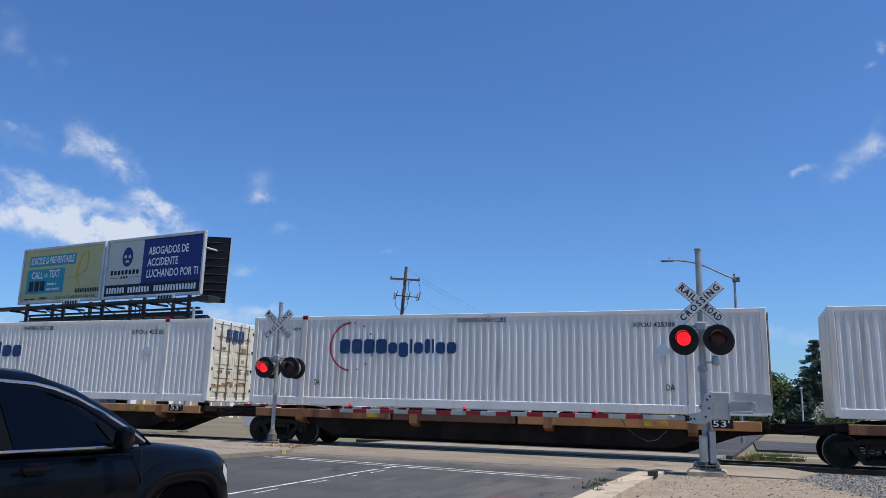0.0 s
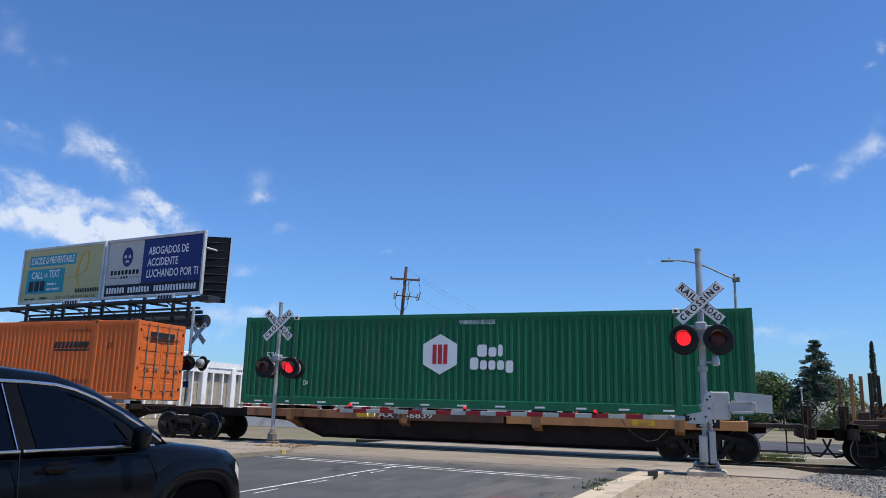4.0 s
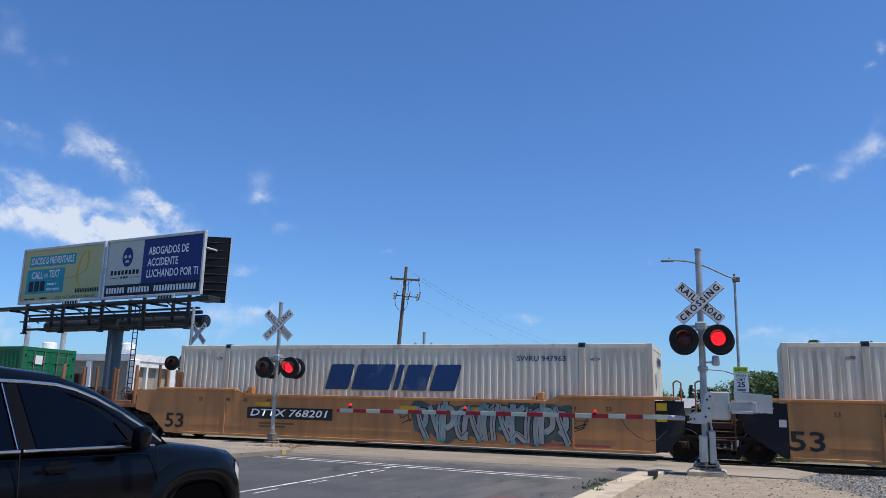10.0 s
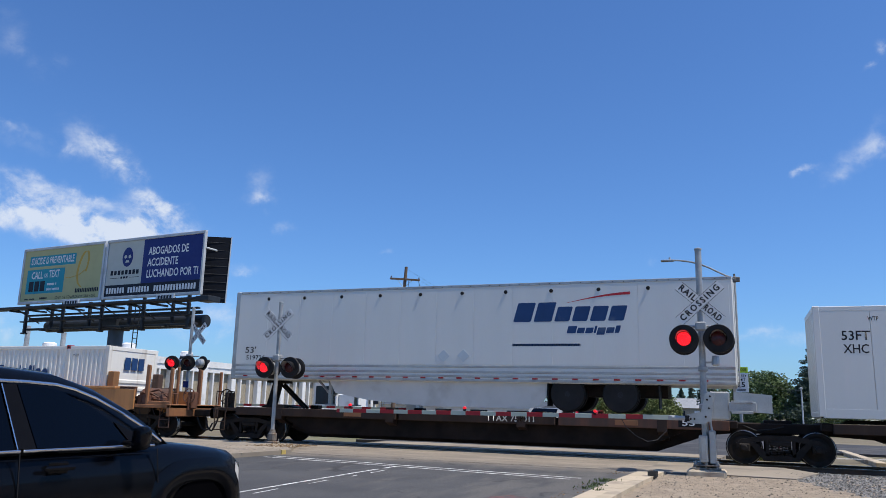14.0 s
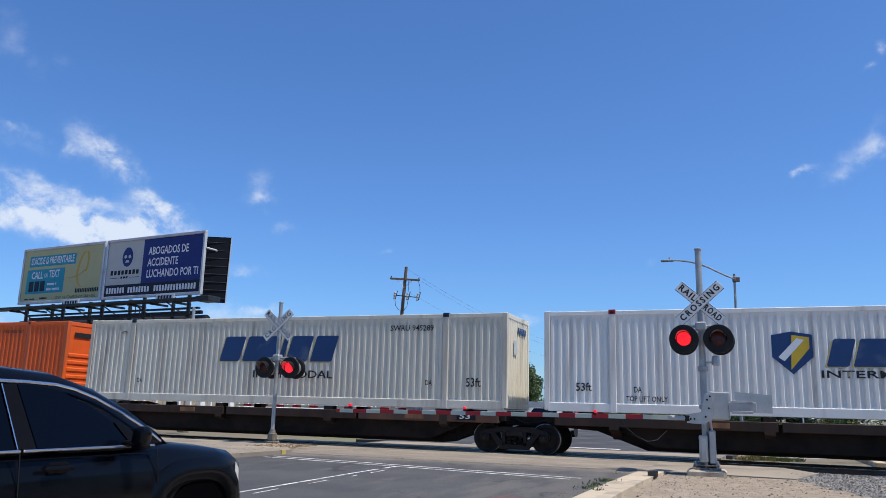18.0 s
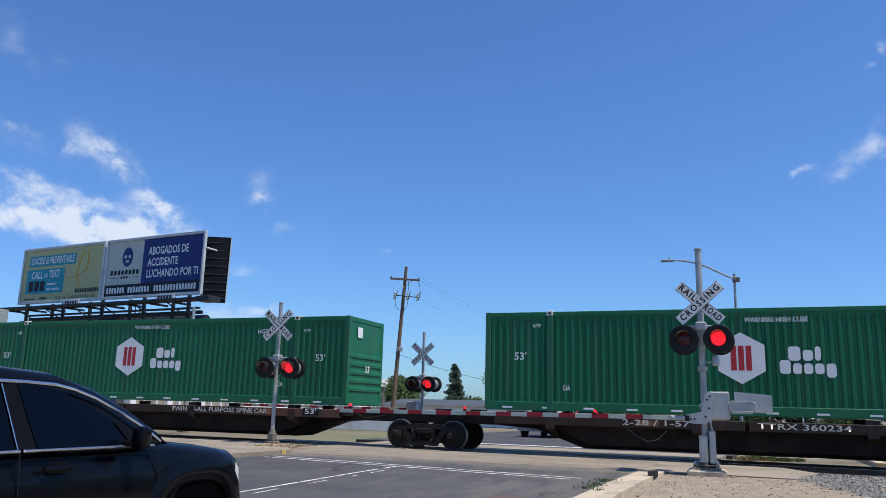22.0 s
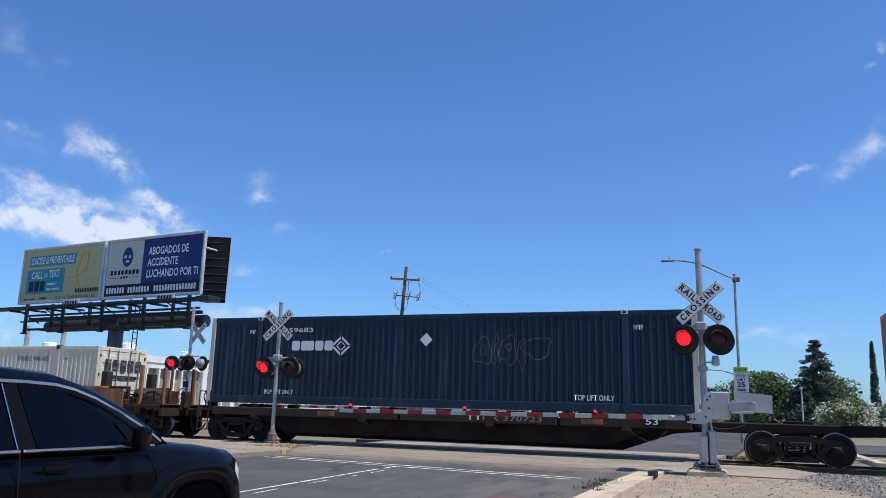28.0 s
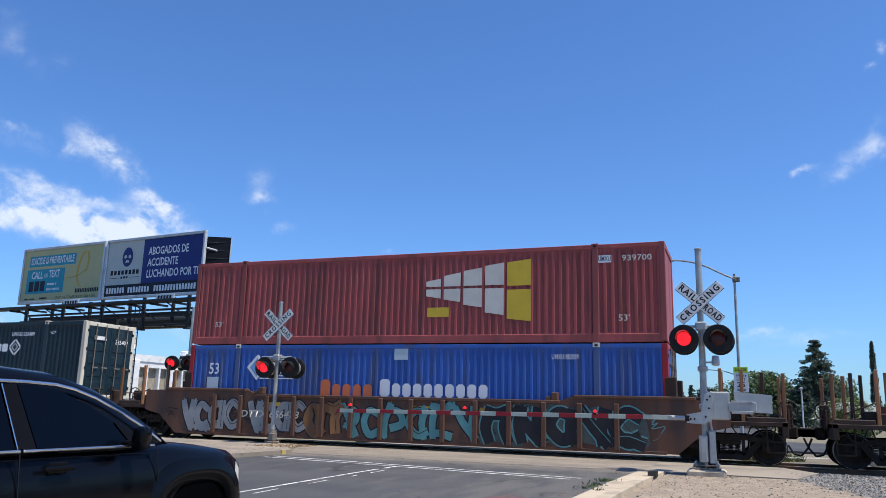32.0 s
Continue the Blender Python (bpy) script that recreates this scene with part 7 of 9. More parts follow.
mark(BOX["U"], "W", 'STACK 3 HIGH ONLY', 2.9, 2.79, 1.1, 0.1, "ink_black")
mark(BOX["U"], "W", 'STACK 3 HIGH ONLY', 13.32, 2.74, 1.08, 0.1, "ink_black")
mark(BOX["V"], "B", '5s', 8.16, 2.07, 4.45, 0.86, "ink_blue")
mark(BOX["V"], "W", 'SWRU 946145', 12.94, 2.7, 1.54, 0.18, "ink_blue")
mark(BOX["V"], "W", 'WTP', 14.56, 2.69, 0.25, 0.11, "ink_black")
mark(BOX["W"], "B", '4', 4.04, 3.16, 1.58, 0.32, "ink_white")
mark(BOX["W"], "N", '', 5.11, 3.15, 0.7, 0.62, "ink_white")
mark(BOX["W"], "W", '259683', 3.49, 3.67, 1.13, 0.15, "ink_white")
mark(BOX["W"], "P", '', 8.09, 3.33, 0.42, 0.42, "ink_white")
mark(BOX["W"], "W", 'TOP LIFT ONLY', 2.86, 1.63, 1.13, 0.15, "ink_white")
mark(BOX["W"], "W", 'TOP LIFT ONLY', 13.28, 1.64, 1.15, 0.16, "ink_white")
mark(BOX["W"], "W", 'WTP', 1.69, 3.63, 0.25, 0.14, "ink_white")
mark(BOX["W"], "W", 'WTP', 14.55, 3.63, 0.27, 0.14, "ink_white")
mark(BOX["X"], "P", '', 7.77, 3.28, 0.42, 0.45, "placard")
mark(BOX["X"], "P", '', 7.76, 2.04, 0.41, 0.44, "placard")
mark(BOX["X"], "W", 'TOP LIFT ONLY', 2.54, 1.85, 1.23, 0.14, "ink_black")
mark(BOX["X"], "W", 'TOP LIFT ONLY', 12.97, 1.79, 1.23, 0.14, "ink_black")
mark(BOX["X"], "W", 'STACK 3 HIGH ONLY', 2.55, 3.74, 1.08, 0.11, "ink_black")
mark(BOX["X"], "W", 'STACK 3 HIGH ONLY', 13.02, 3.68, 1.09, 0.1, "ink_black")
mark(BOX["X"], "B", '9s', 12.65, 3.12, 1.73, 0.24, "ink_black")
mark(BOX["X"], "K", '', 12.64, 2.91, 1.72, 0.07, "ink_black")
mark(BOX["X"], "W", "53'", 14.56, 3.11, 0.28, 0.19, "ink_black")
mark(BOX["Y"], "B", '4', 11.52, 3.13, 1.53, 0.31, "ink_white")
mark(BOX["Y"], "N", '', 12.64, 3.15, 0.64, 0.65, "ink_white")
mark(BOX["Y"], "W", 'UMXU 235409', 12.99, 3.65, 1.19, 0.16, "ink_white")
mark(BOX["Y"], "W", 'TOP LIFT ONLY', 2.75, 1.58, 1.11, 0.16, "ink_white")
mark(BOX["Y"], "W", 'TOP LIFT ONLY', 13.28, 1.65, 1.11, 0.16, "ink_white")
mark(BOX["Y"], "W", 'WTP', 1.58, 3.65, 0.24, 0.17, "ink_white")
mark(BOX["Y"], "W", 'WTP', 14.53, 3.69, 0.27, 0.14, "ink_white")
mark(BOX["Z"], "K", '', 14.45, 5.65, 0.39, 0.22, "ink_white")
mark(BOX["Z"], "W", 'UMXU', 14.45, 5.65, 0.36, 0.15, "ink_black")
mark(BOX["Z"], "W", '939700', 15.37, 5.65, 0.84, 0.18, "ink_cream")
mark(BOX["Z"], "W", "53'", 14.98, 3.91, 0.32, 0.19, "ink_cream")
mark(BOX["Z"], "W", "53'", 1.1, 3.9, 0.33, 0.18, "ink_cream")
mark(BOX["Z"], "K", '', 9.27, 4.18, 0.72, 0.3, "ink_yellow")
mark(BOX["Z_LOW"], "K", '', 1.02, 1.91, 0.47, 0.38, "placard")
mark(BOX["Z_LOW"], "K", '', 8.07, 2.88, 0.47, 0.35, "placard")
mark(BOX["Z_LOW"], "W", '53', 1.05, 2.37, 0.4, 0.39, "ink_white")
mark(BOX["Z_LOW"], "W", 'UMXU 982339', 13.27, 2.8, 0.79, 0.15, "ink_white")
mark(BOX["Z_LOW"], "B", '5', 6.18, 1.78, 1.93, 0.57, "ink_orange")
mark(BOX["Z_LOW"], "B", '10', 9.15, 1.83, 3.63, 0.55, "ink_white")
mark(BOX["Z_LOW"], "P", '', 2.78, 2.44, 0.80, 0.86, "ink_white")
flat("emblem_block", [(2.50, 2.44 - WELL_Z), (2.78, 2.14 - WELL_Z), (3.06, 2.44 - WELL_Z), (2.78, 2.74 - WELL_Z)], "placard_blue", BOX["Z_LOW"], NEAR + 0.001, "pale blue diamond print")
for i in range(9):
    zz = 2.06 + 0.09 * i - WELL_Z
    xa = 2.86 + 0.40 * min(1.0, abs(zz + WELL_Z - 2.44) / -0.43 + 1.0)
    flat("emblem_stripe", [(xa, zz), (4.35 - 0.12 * (i % 3), zz), (4.35 - 0.12 * (i % 3), zz + 0.035), (xa, zz + 0.035)], "ink_white", BOX["Z_LOW"], NEAR + 0.008)
side_mark("F", "K", '', 4.46, 0.86, 3.2, 0.38, "soot_panel")
side_mark("H", "K", '', 11.41, 0.91, 3.2, 0.40, "soot_panel")
side_mark("F", "W", 'DTTX 724557', 4.46, 0.85, 2.82, 0.25, "ink_white")
side_mark("G", "W", '53', 0.5, 0.72, 0.56, 0.43, "ink_black")
side_mark("H", "W", '53', 0.44, 0.69, 0.7, 0.57, "ink_black")
side_mark("H", "W", 'DTTX 724557', 11.41, 0.9, 2.74, 0.3, "ink_white")
side_mark("I", "W", '53', 0.19, 0.59, 0.77, 0.49, "ink_black")
side_mark("I", "K", '', 4.7, 0.95, 3.19, 0.36, "ink_black")
side_mark("I", "W", 'DTTX 768201', 4.68, 0.95, 2.89, 0.23, "ink_white")
side_mark("J", "W", '53', 0.48, 0.64, 0.83, 0.5, "ink_black")
side_mark("K", "W", '53', 0.54, 0.64, 0.83, 0.49, "ink_black")
side_mark("K", "K", '', 11.35, 0.95, 3.22, 0.35, "ink_black")
side_mark("K", "W", 'DTTX 768201', 11.35, 0.95, 2.92, 0.23, "ink_white")
side_mark("T", "W", '53', 0.45, 0.7, 0.76, 0.52, "ink_black")
side_mark("T", "K", '', 4.61, 0.91, 3.2, 0.38, "ink_black")
side_mark("T", "W", 'DTTX 727219', 4.57, 0.92, 2.81, 0.23, "ink_white")
side_mark("U", "W", '53', 0.5, 0.75, 0.76, 0.49, "ink_black")
side_mark("V", "W", '53', 0.57, 0.7, 0.77, 0.46, "ink_black")
side_mark("V", "W", 'DTTX 727219', 11.13, 0.9, 2.73, 0.27, "ink_white")
side_mark("Z", "W", 'DTTX 656478', 3.54, 0.9, 2.22, 0.23, "ink_cream")
side_mark("F", "g", '', 11.29, 0.78, 4.79, 1.32, "0")
side_mark("G", "g", '', 4.42, 0.9, 4.55, 1.23, "1")
side_mark("G", "g", '', 10.73, 0.82, 4.28, 1.15, "2")
side_mark("H", "g", '', 4.44, 0.83, 3.97, 1.31, "3")
side_mark("H", "g", '', 8.35, 0.75, 3.76, 1.1, "4")
side_mark("I", "g", '', 11.49, 0.89, 4.71, 1.22, "5")
side_mark("K", "g", '', 6.73, 0.83, 3.43, 1.27, "6")
side_mark("T", "g", '', 11.64, 0.89, 6.17, 1.33, "7")
side_mark("U", "g", '', 4.32, 0.9, 3.92, 1.4, "8")
side_mark("U", "g", '', 12.17, 0.96, 5.82, 1.31, "9")
side_mark("V", "g", '', 14.46, 0.93, 3.53, 1.49, "10")


# ---- crossing signals ----
FLASHERS = []             # (lamp disc, its place on the mast, True if it is lit first)


def lamp_meshes():
    r, b = 0.155, 0.305
    back = Geo().turn([(r, -0.02), (b, -0.02), (b + 0.012, 0.0), (b + 0.012, 0.03), (b - 0.02, 0.05), (0.205, 0.06)], (0, 0, 0), "y", 32, caps=False).turn([(0.2, 0.058), (0.19, 0.24), (0.1, 0.30), (0.02, 0.30)], (0, 0, 0), "y", 32, 1)
    hood = Geo()
    n = 20
    for i in range(n):
        a, c = math.radians(-25 + 230 * i / n), math.radians(-25 + 230 * (i + 1) / n)
        def deep(q):
            return 0.03 + 0.30 * max(0.0, math.sin(q) * 0.6 + 0.4)
        for ri, rr in ((1, r + 0.012), (0, r + 0.026)):
            hood.add([(math.cos(a) * rr, -0.02, math.sin(a) * rr), (math.cos(c) * rr, -0.02, math.sin(c) * rr), (math.cos(c) * rr, -deep(c), math.sin(c) * rr), (math.cos(a) * rr, -deep(a), math.sin(a) * rr)], [(0, 1, 2, 3)], ri)
    disc = Geo()
    disc.turn([(r, 0.002), (r, 0.008), (0.05, 0.02), (0.01, 0.022)], (0, 0, 0), "y", 24, 0)
    disc.turn([(r, -0.002), (r, -0.008), (0.05, -0.02), (0.01, -0.022)], (0, 0, 0), "y", 24, 1)
    # small beads of the lit cluster
    for k in range(5):
        for j in range(max(1, k * 6)):
            a = 2 * math.pi * j / max(1, k * 6) + k * 0.3
            x, z = math.cos(a) * k * 0.033, math.sin(a) * k * 0.033
            disc.turn([(0.011, -0.012), (0.008, -0.026), (0.002, -0.028)], (x, 0, z), "y", 6, 2)
    return back.mesh("background_disc", mats_of(["black", "alu"])), hood.mesh("hood", mats_of(["black", "alu"])), disc.mesh("lamp", mats_of(["lamp_off", "lamp_on", "lamp_bead"]))


LAMP_BACK, LAMP_HOOD, LAMP_DISC = lamp_meshes()


def lamp_unit(mast, x, y, z, rz, first, tilt=0):
    """One flashing lamp: black disc with hood, and the lamp disc that turns in it."""
    m = pose(x, y, z, 0, 0, rz)
    back = part("background_disc", LAMP_BACK, None, mast, "black round lamp background", at=m)
    part("hood", LAMP_HOOD, None, back)
    lamp = part("lamp", LAMP_DISC, None, back, "round red flashing lamp")
    FLASHERS.append((lamp, first))
    return back


BLADE_WORDS = (("RAIL", -0.37), ("ROAD", 0.37))


def crossbuck(mast, x, y, z, rz, size=1.22):
    """Two crossed white boards with black capitals."""
    wd = 0.245 * size / 1.22
    hub = part("crossbuck", Geo().soft(-0.05, 0.0, -0.05, 0.05, 0.03, 0.05, 0.01), "galv", mast, "crossed railroad sign boards", at=pose(x, y, z, 0, 0, rz))
    for k, (ang, halves) in enumerate(((-42, ("RAIL", "ROAD")), (42, ("CROSSING",)))):
        off = -0.012 if k else -0.004
        board = part("board", Geo().soft(-size / 2, off - 0.003, -wd / 2, size / 2, off + 0.003, wd / 2, 0.002), "sign_white", hub, at=pose(0, 0, 0, 0, -ang, 0))
        part("border", Geo().box(-size / 2, off - 0.0045, wd / 2 - 0.012, size / 2, off - 0.003, wd / 2 - 0.003).box(-size / 2, off - 0.0045, -wd / 2 + 0.003, size / 2, off - 0.003, -wd / 2 + 0.012), "sign_black", hub, at=pose(0, 0, 0, 0, -ang, 0))
        for h, txt in enumerate(halves):
            if len(halves) == 2:
                w = size * 0.36
                xx = (-1 if h == 0 else 1) * size * 0.285
            else:
                w, xx = size * 0.9, 0
            ob = words(txt, 0, 0, 0, 0.135, "sign_black", hub, w, bold=0.032, gap=1.35 if len(halves) == 1 else 1.2)
            ob.matrix_basis = pose(0, off - 0.006, 0, 0, -ang, 0) @ pose(xx, 0, 0) @ Matrix.Diagonal((w / ob.data["wide"], 1, 0.138 / 0.7, 1))
    return hub


def signal_mast(x, y, zb, high, cb, lamp_z, face, label, back=True, bell=False, arms=((-0.36, -0.28), (0.36, -0.28)), rad=0.062, lean=(0.0, 0.0), second=None, cbx=0.0, lamp_face=None):
    ob = thing("crossing_signal", pose(x, y, zb, lean[0], lean[1], 0), label, "crossing signal", "level crossing signals")
    part("mast", Geo().tube((0, 0, 0.1), (0, 0, high), rad, n=18).turn([(rad + 0.012, high), (rad + 0.012, high + 0.03), (rad * 0.6, high + 0.05)], (0, 0, 0), "z", 18), "galv", ob, "round galvanised mast")
    base = Geo().soft(-0.17, -0.17, -0.02, 0.17, 0.17, 0.06, 0.015).soft(-0.11, -0.11, 0.05, 0.11, 0.11, 0.30, 0.03).turn([(0.10, 0.28), (0.085, 0.36), (0.08, 0.40)], (0, 0, 0), "z", 14)
    for a in (-0.135, 0.135):
        for b in (-0.135, 0.135):
            base.tube((a, b, 0.04), (a, b, 0.12), 0.02, n=8)
    part("base", base, "cast_grey", ob, "rust-stained bolted cast base")
    crossbuck(ob, cbx, -rad - 0.02, cb, face)
    part("cross_arm", Geo().tube((-0.5, 0, lamp_z + 0.3), (0.5, 0, lamp_z + 0.3), 0.03, n=10).soft(-0.12, -0.12, lamp_z + 0.2, 0.12, 0.12, lamp_z + 0.4, 0.03), "galv", ob)
    for i, (ax, ay) in enumerate(arms):
        u = lamp_unit(ob, ax, ay, lamp_z, face if lamp_face is None else lamp_face, i == 0)
        part("bracket", Geo().tube((ax, ay + 0.1, lamp_z + 0.2), (ax, 0, lamp_z + 0.3), 0.025, n=8), "galv", ob)
    if back:
        for i, (ax, ay) in enumerate(((0.42, 0.3), (-0.34, 0.3)) if second is None else second):
            lamp_unit(ob, ax, ay, lamp_z, face + 180, i == 0)
    if bell:
        part("bell", Geo().turn([(0.02, 0.20), (0.07, 0.19), (0.085, 0.1), (0.09, 0.0), (0.05, -0.03)], (0.28, -0.05, lamp_z - 0.55), "z", 16).tube((0.0, 0.0, lamp_z - 0.5), (0.28, -0.05, lamp_z - 0.5), 0.02, n=8), "alu", ob, "aluminium warning bell")
    return ob


right_mast = signal_mast(-0.76, 18.2, -0.02, 4.97, 3.74, 2.92, 0, "Galvanised railroad crossing signal mast with gate on dirt", back=True, bell=True, rad=0.072, second=((0.38, 0.34), (-0.40, 0.34)))
left_mast = signal_mast(-13.15, 20.35, 0.10, 4.20, 3.52, 2.22, 0, "Galvanised railroad crossing signal mast on pavement", back=True, second=((0.50, 0.30), (-0.35, 0.30)), lamp_face=2, arms=((-0.26, -0.28), (0.62, -0.28)), rad=0.058)
far_mast = signal_mast(-12.3, 30.0, -0.02, 4.35, 3.45, 2.22, 0, "Galvanised railroad crossing signal mast beyond the tracks", back=True, rad=0.06)
far_left = signal_mast(-22.2, 27.5, -0.02, 5.25, 4.15, 2.88, -12, "Galvanised railroad crossing signal mast by the billboard", back=True, rad=0.07, arms=((-0.75, -0.2), (0.1, -0.2)), second=((0.62, 0.12), (-0.6, 0.3)), cbx=0.42, lamp_face=20)
part("notice_plate", Geo().soft(-0.13, -0.11, 1.85, 0.13, -0.09, 2.12, 0.005), "bb_blue", far_left, "small blue notice plate")
part("foundation", Geo().soft(-0.40, -0.38, -0.12, 0.40, 0.38, 0.13, 0.04), "concrete", right_mast, "concrete foundation block")
part("base_plate", Geo().soft(-0.30, -0.28, 0.126, 0.30, 0.28, 0.17, 0.01).soft(-0.27, -0.25, 0.20, 0.27, 0.25, 0.235, 0.01), "cast_grey", right_mast, "stained steel base plate")
for bx in (-0.22, 0.0, 0.22):
    for by in (-0.2, 0.2):
        part("anchor_bolt", Geo().tube((bx, by, 0.16), (bx, by, 0.30), 0.018, n=8).tube((bx, by, 0.236), (bx, by, 0.262), 0.035, n=6), "galv", right_mast)
part("junction_box", Geo().soft(-0.13, -0.26, 0.28, 0.05, -0.08, 0.85, 0.02).soft(-0.09, -0.28, 0.35, 0.02, -0.25, 0.8, 0.01).soft(0.07, -0.2, 0.25, 0.21, 0.1, 0.95, 0.02).tube((0.14, -0.05, 0.95), (0.1, -0.05, 1.25), 0.025, n=8), "alu", right_mast, "aluminium junction box")
part("clamp", Geo().turn([(0.09, 2.22), (0.11, 2.24), (0.11, 2.32), (0.09, 2.34)], (0, 0, 0), "z", 18).turn([(0.09, 1.40), (0.11, 1.42), (0.11, 1.50), (0.09, 1.52)], (0, 0, 0), "z", 18), "galv", right_mast)

# gate mechanism, counterweight and arm
arm_y0 = -0.43
gate = thing("crossing_gate", pose(-0.75, 18.2, 0.10), "Lowered red and white striped crossing gate arm", "crossing gate")
part("mechanism_box", Geo().soft(0.10, -0.30, 1.06, 0.52, 0.16, 1.66, 0.03).prism([(-0.02, 1.04), (0.14, 1.0), (0.22, 1.62), (0.08, 1.66), (0.0, 1.3)], "y", -0.40, -0.31), "alu", gate, "grey gate mechanism housing")
part("arm_bracket", Geo().prism([(-0.36, 0.98), (0.0, 0.96), (0.16, 1.10), (0.18, 1.56), (0.04, 1.62), (-0.06, 1.22), (-0.36, 1.16)], "y", -0.46, -0.40), "alu", gate, "bent arm bracket")
part("arm_joint", Geo().soft(-0.40, arm_y0 - 0.05, 1.02, -0.30, arm_y0 + 0.05, 1.14, 0.012).tube((-0.34, arm_y0 - 0.08, 1.08), (-0.34, arm_y0 + 0.06, 1.08), 0.035, n=10), "black", gate, "black arm joint")
for bx, bz in ((0.03, 1.12), (0.10, 1.30), (0.07, 1.48), (0.13, 1.55), (-0.2, 1.07), (-0.28, 1.07)):
    part("bolt", Geo().turn([(0.022, 0.0), (0.022, -0.02), (0.012, -0.026)], (bx, -0.46, bz), "y", 8), "iron", gate)
part("counterweight_arm", Geo().soft(0.5, -0.42, 1.24, 1.05, -0.34, 1.44, 0.01).soft(0.55, -0.44, 1.20, 0.98, -0.40, 1.26, 0.006).soft(0.55, -0.44, 1.42, 0.98, -0.40, 1.47, 0.006), "galv", gate)
part("counterweight", Geo().prism([(0.62, 1.66), (1.36, 1.60), (1.36, 1.22), (0.9, 1.24), (0.62, 1.5)], "y", -0.32, -0.24), "alu", gate, "flat steel counterweight plate")
arm_y = -0.43
x = -0.36
tip = -8.87
part("arm_tube", Geo().soft(-0.74, arm_y - 0.03, 1.03, -0.3, arm_y + 0.03, 1.13, 0.008).tube((-0.66, arm_y, 1.08), (-0.3, arm_y, 1.08), 0.05, n=10), "galv", gate, "aluminium arm stub")
k = 0
xa = -0.55
while xa > tip + 0.01:
    xb = max(tip, xa - (0.375 if k else 0.73))
    part("arm_stripe", Geo().soft(xb, arm_y - 0.018, 1.035 - 0.0025 * k, xa, arm_y + 0.018, 1.135 - 0.0030 * k, 0.004), "arm_white" if k % 2 == 0 else "red", gate, "reflective white stripe" if k % 2 == 0 else "reflective red stripe")
    xa = xb
    k += 1
for xx in (-2.33, -5.43, -8.50):
    part("arm_lamp", Geo().turn([(0.03, -0.045), (0.036, 0.0), (0.03, 0.045)], (xx, arm_y, 1.175), "y", 12), "bead", gate, "small red arm lamp")
    part("lamp_socket", Geo().soft(xx - 0.03, arm_y - 0.03, 1.10, xx + 0.03, arm_y + 0.03, 1.15, 0.005), "black", gate)
part("cable", Geo().path([(-1.75, arm_y, 1.03), (-1.65, arm_y, 0.85), (-1.45, arm_y, 0.68), (-1.2, arm_y, 0.56), (-1.0, arm_y + 0.1, 0.6), (-0.8, arm_y + 0.2, 0.8)], 0.008, 5), "wire", gate, "loose thin cable")

fargate = thing("crossing_gate", pose(-12.6, 29.7, 0.0), "Lowered striped crossing gate arm beyond the tracks", "crossing gate")
part("mechanism_box", Geo().soft(-0.2, -0.2, 0.9, 0.25, 0.25, 1.5, 0.03), "alu", fargate)
for k in range(20):
    part("arm_stripe", Geo().soft(-0.2 - 0.42 * (k + 1), -0.02, 1.12, -0.2 - 0.42 * k, 0.02, 1.22, 0.004), "arm_white" if k % 2 else "red", fargate)
part("gate_post", Geo().tube((0, 0, 0), (0, 0, 1.3), 0.07, n=12), "galv", fargate)

# ---- black sport utility vehicle ----
SUV = thing("suv", pose(-4.3, 6.19, -0.17), "Glossy black sport utility vehicle waiting at the crossing", "car")
# x: 0 at the near side, negative to the far side; y: 0 at the nose, negative to the tail


def suv_body():
    bm_ = Geo()
    # lower body: shell in cross sections along the car
    secs = []
    for y, hood, inset in ((0.12, 0.82, 0.22), (0.11, 0.91, 0.15), (0.06, 0.975, 0.085), (-0.06, 1.01, 0.05), (-0.28, 1.04, 0.025), (-0.67, 1.075, 0.01), (-0.97, 1.095, 0.0), (-1.2, 1.09, 0.0), (-1.6, 1.095, 0.0), (-2.6, 1.10, 0.0), (-3.6, 1.12, 0.0), (-4.3, 1.13, 0.04), (-4.6, 1.05, 0.16)):
        w = 1.86
        pts = []
        half = [(inset + 0.05, 0.28), (inset, 0.42), (inset - 0.015, 0.70), (inset + 0.0, hood - 0.22), (inset + 0.025, hood - 0.07), (inset + 0.10, hood - 0.012), (inset + 0.35, hood + 0.012), (0.93, hood + 0.03)]
        for x, z in half:
            pts.append((-x, y, z))
        for x, z in reversed(half[:-1]):
            pts.append((-(w - x), y, z))
        secs.append(pts)
    n = len(secs[0])
    v = [p for s in secs for p in s]
    f = []
    for i in range(len(secs) - 1):
        for j in range(n):
            f.append((i * n + j, i * n + (j + 1) % n, (i + 1) * n + (j + 1) % n, (i + 1) * n + j))
    f += [tuple(range(n)), tuple(range((len(secs) - 1) * n, len(secs) * n))]
    bm_.add(v, f)
    return bm_


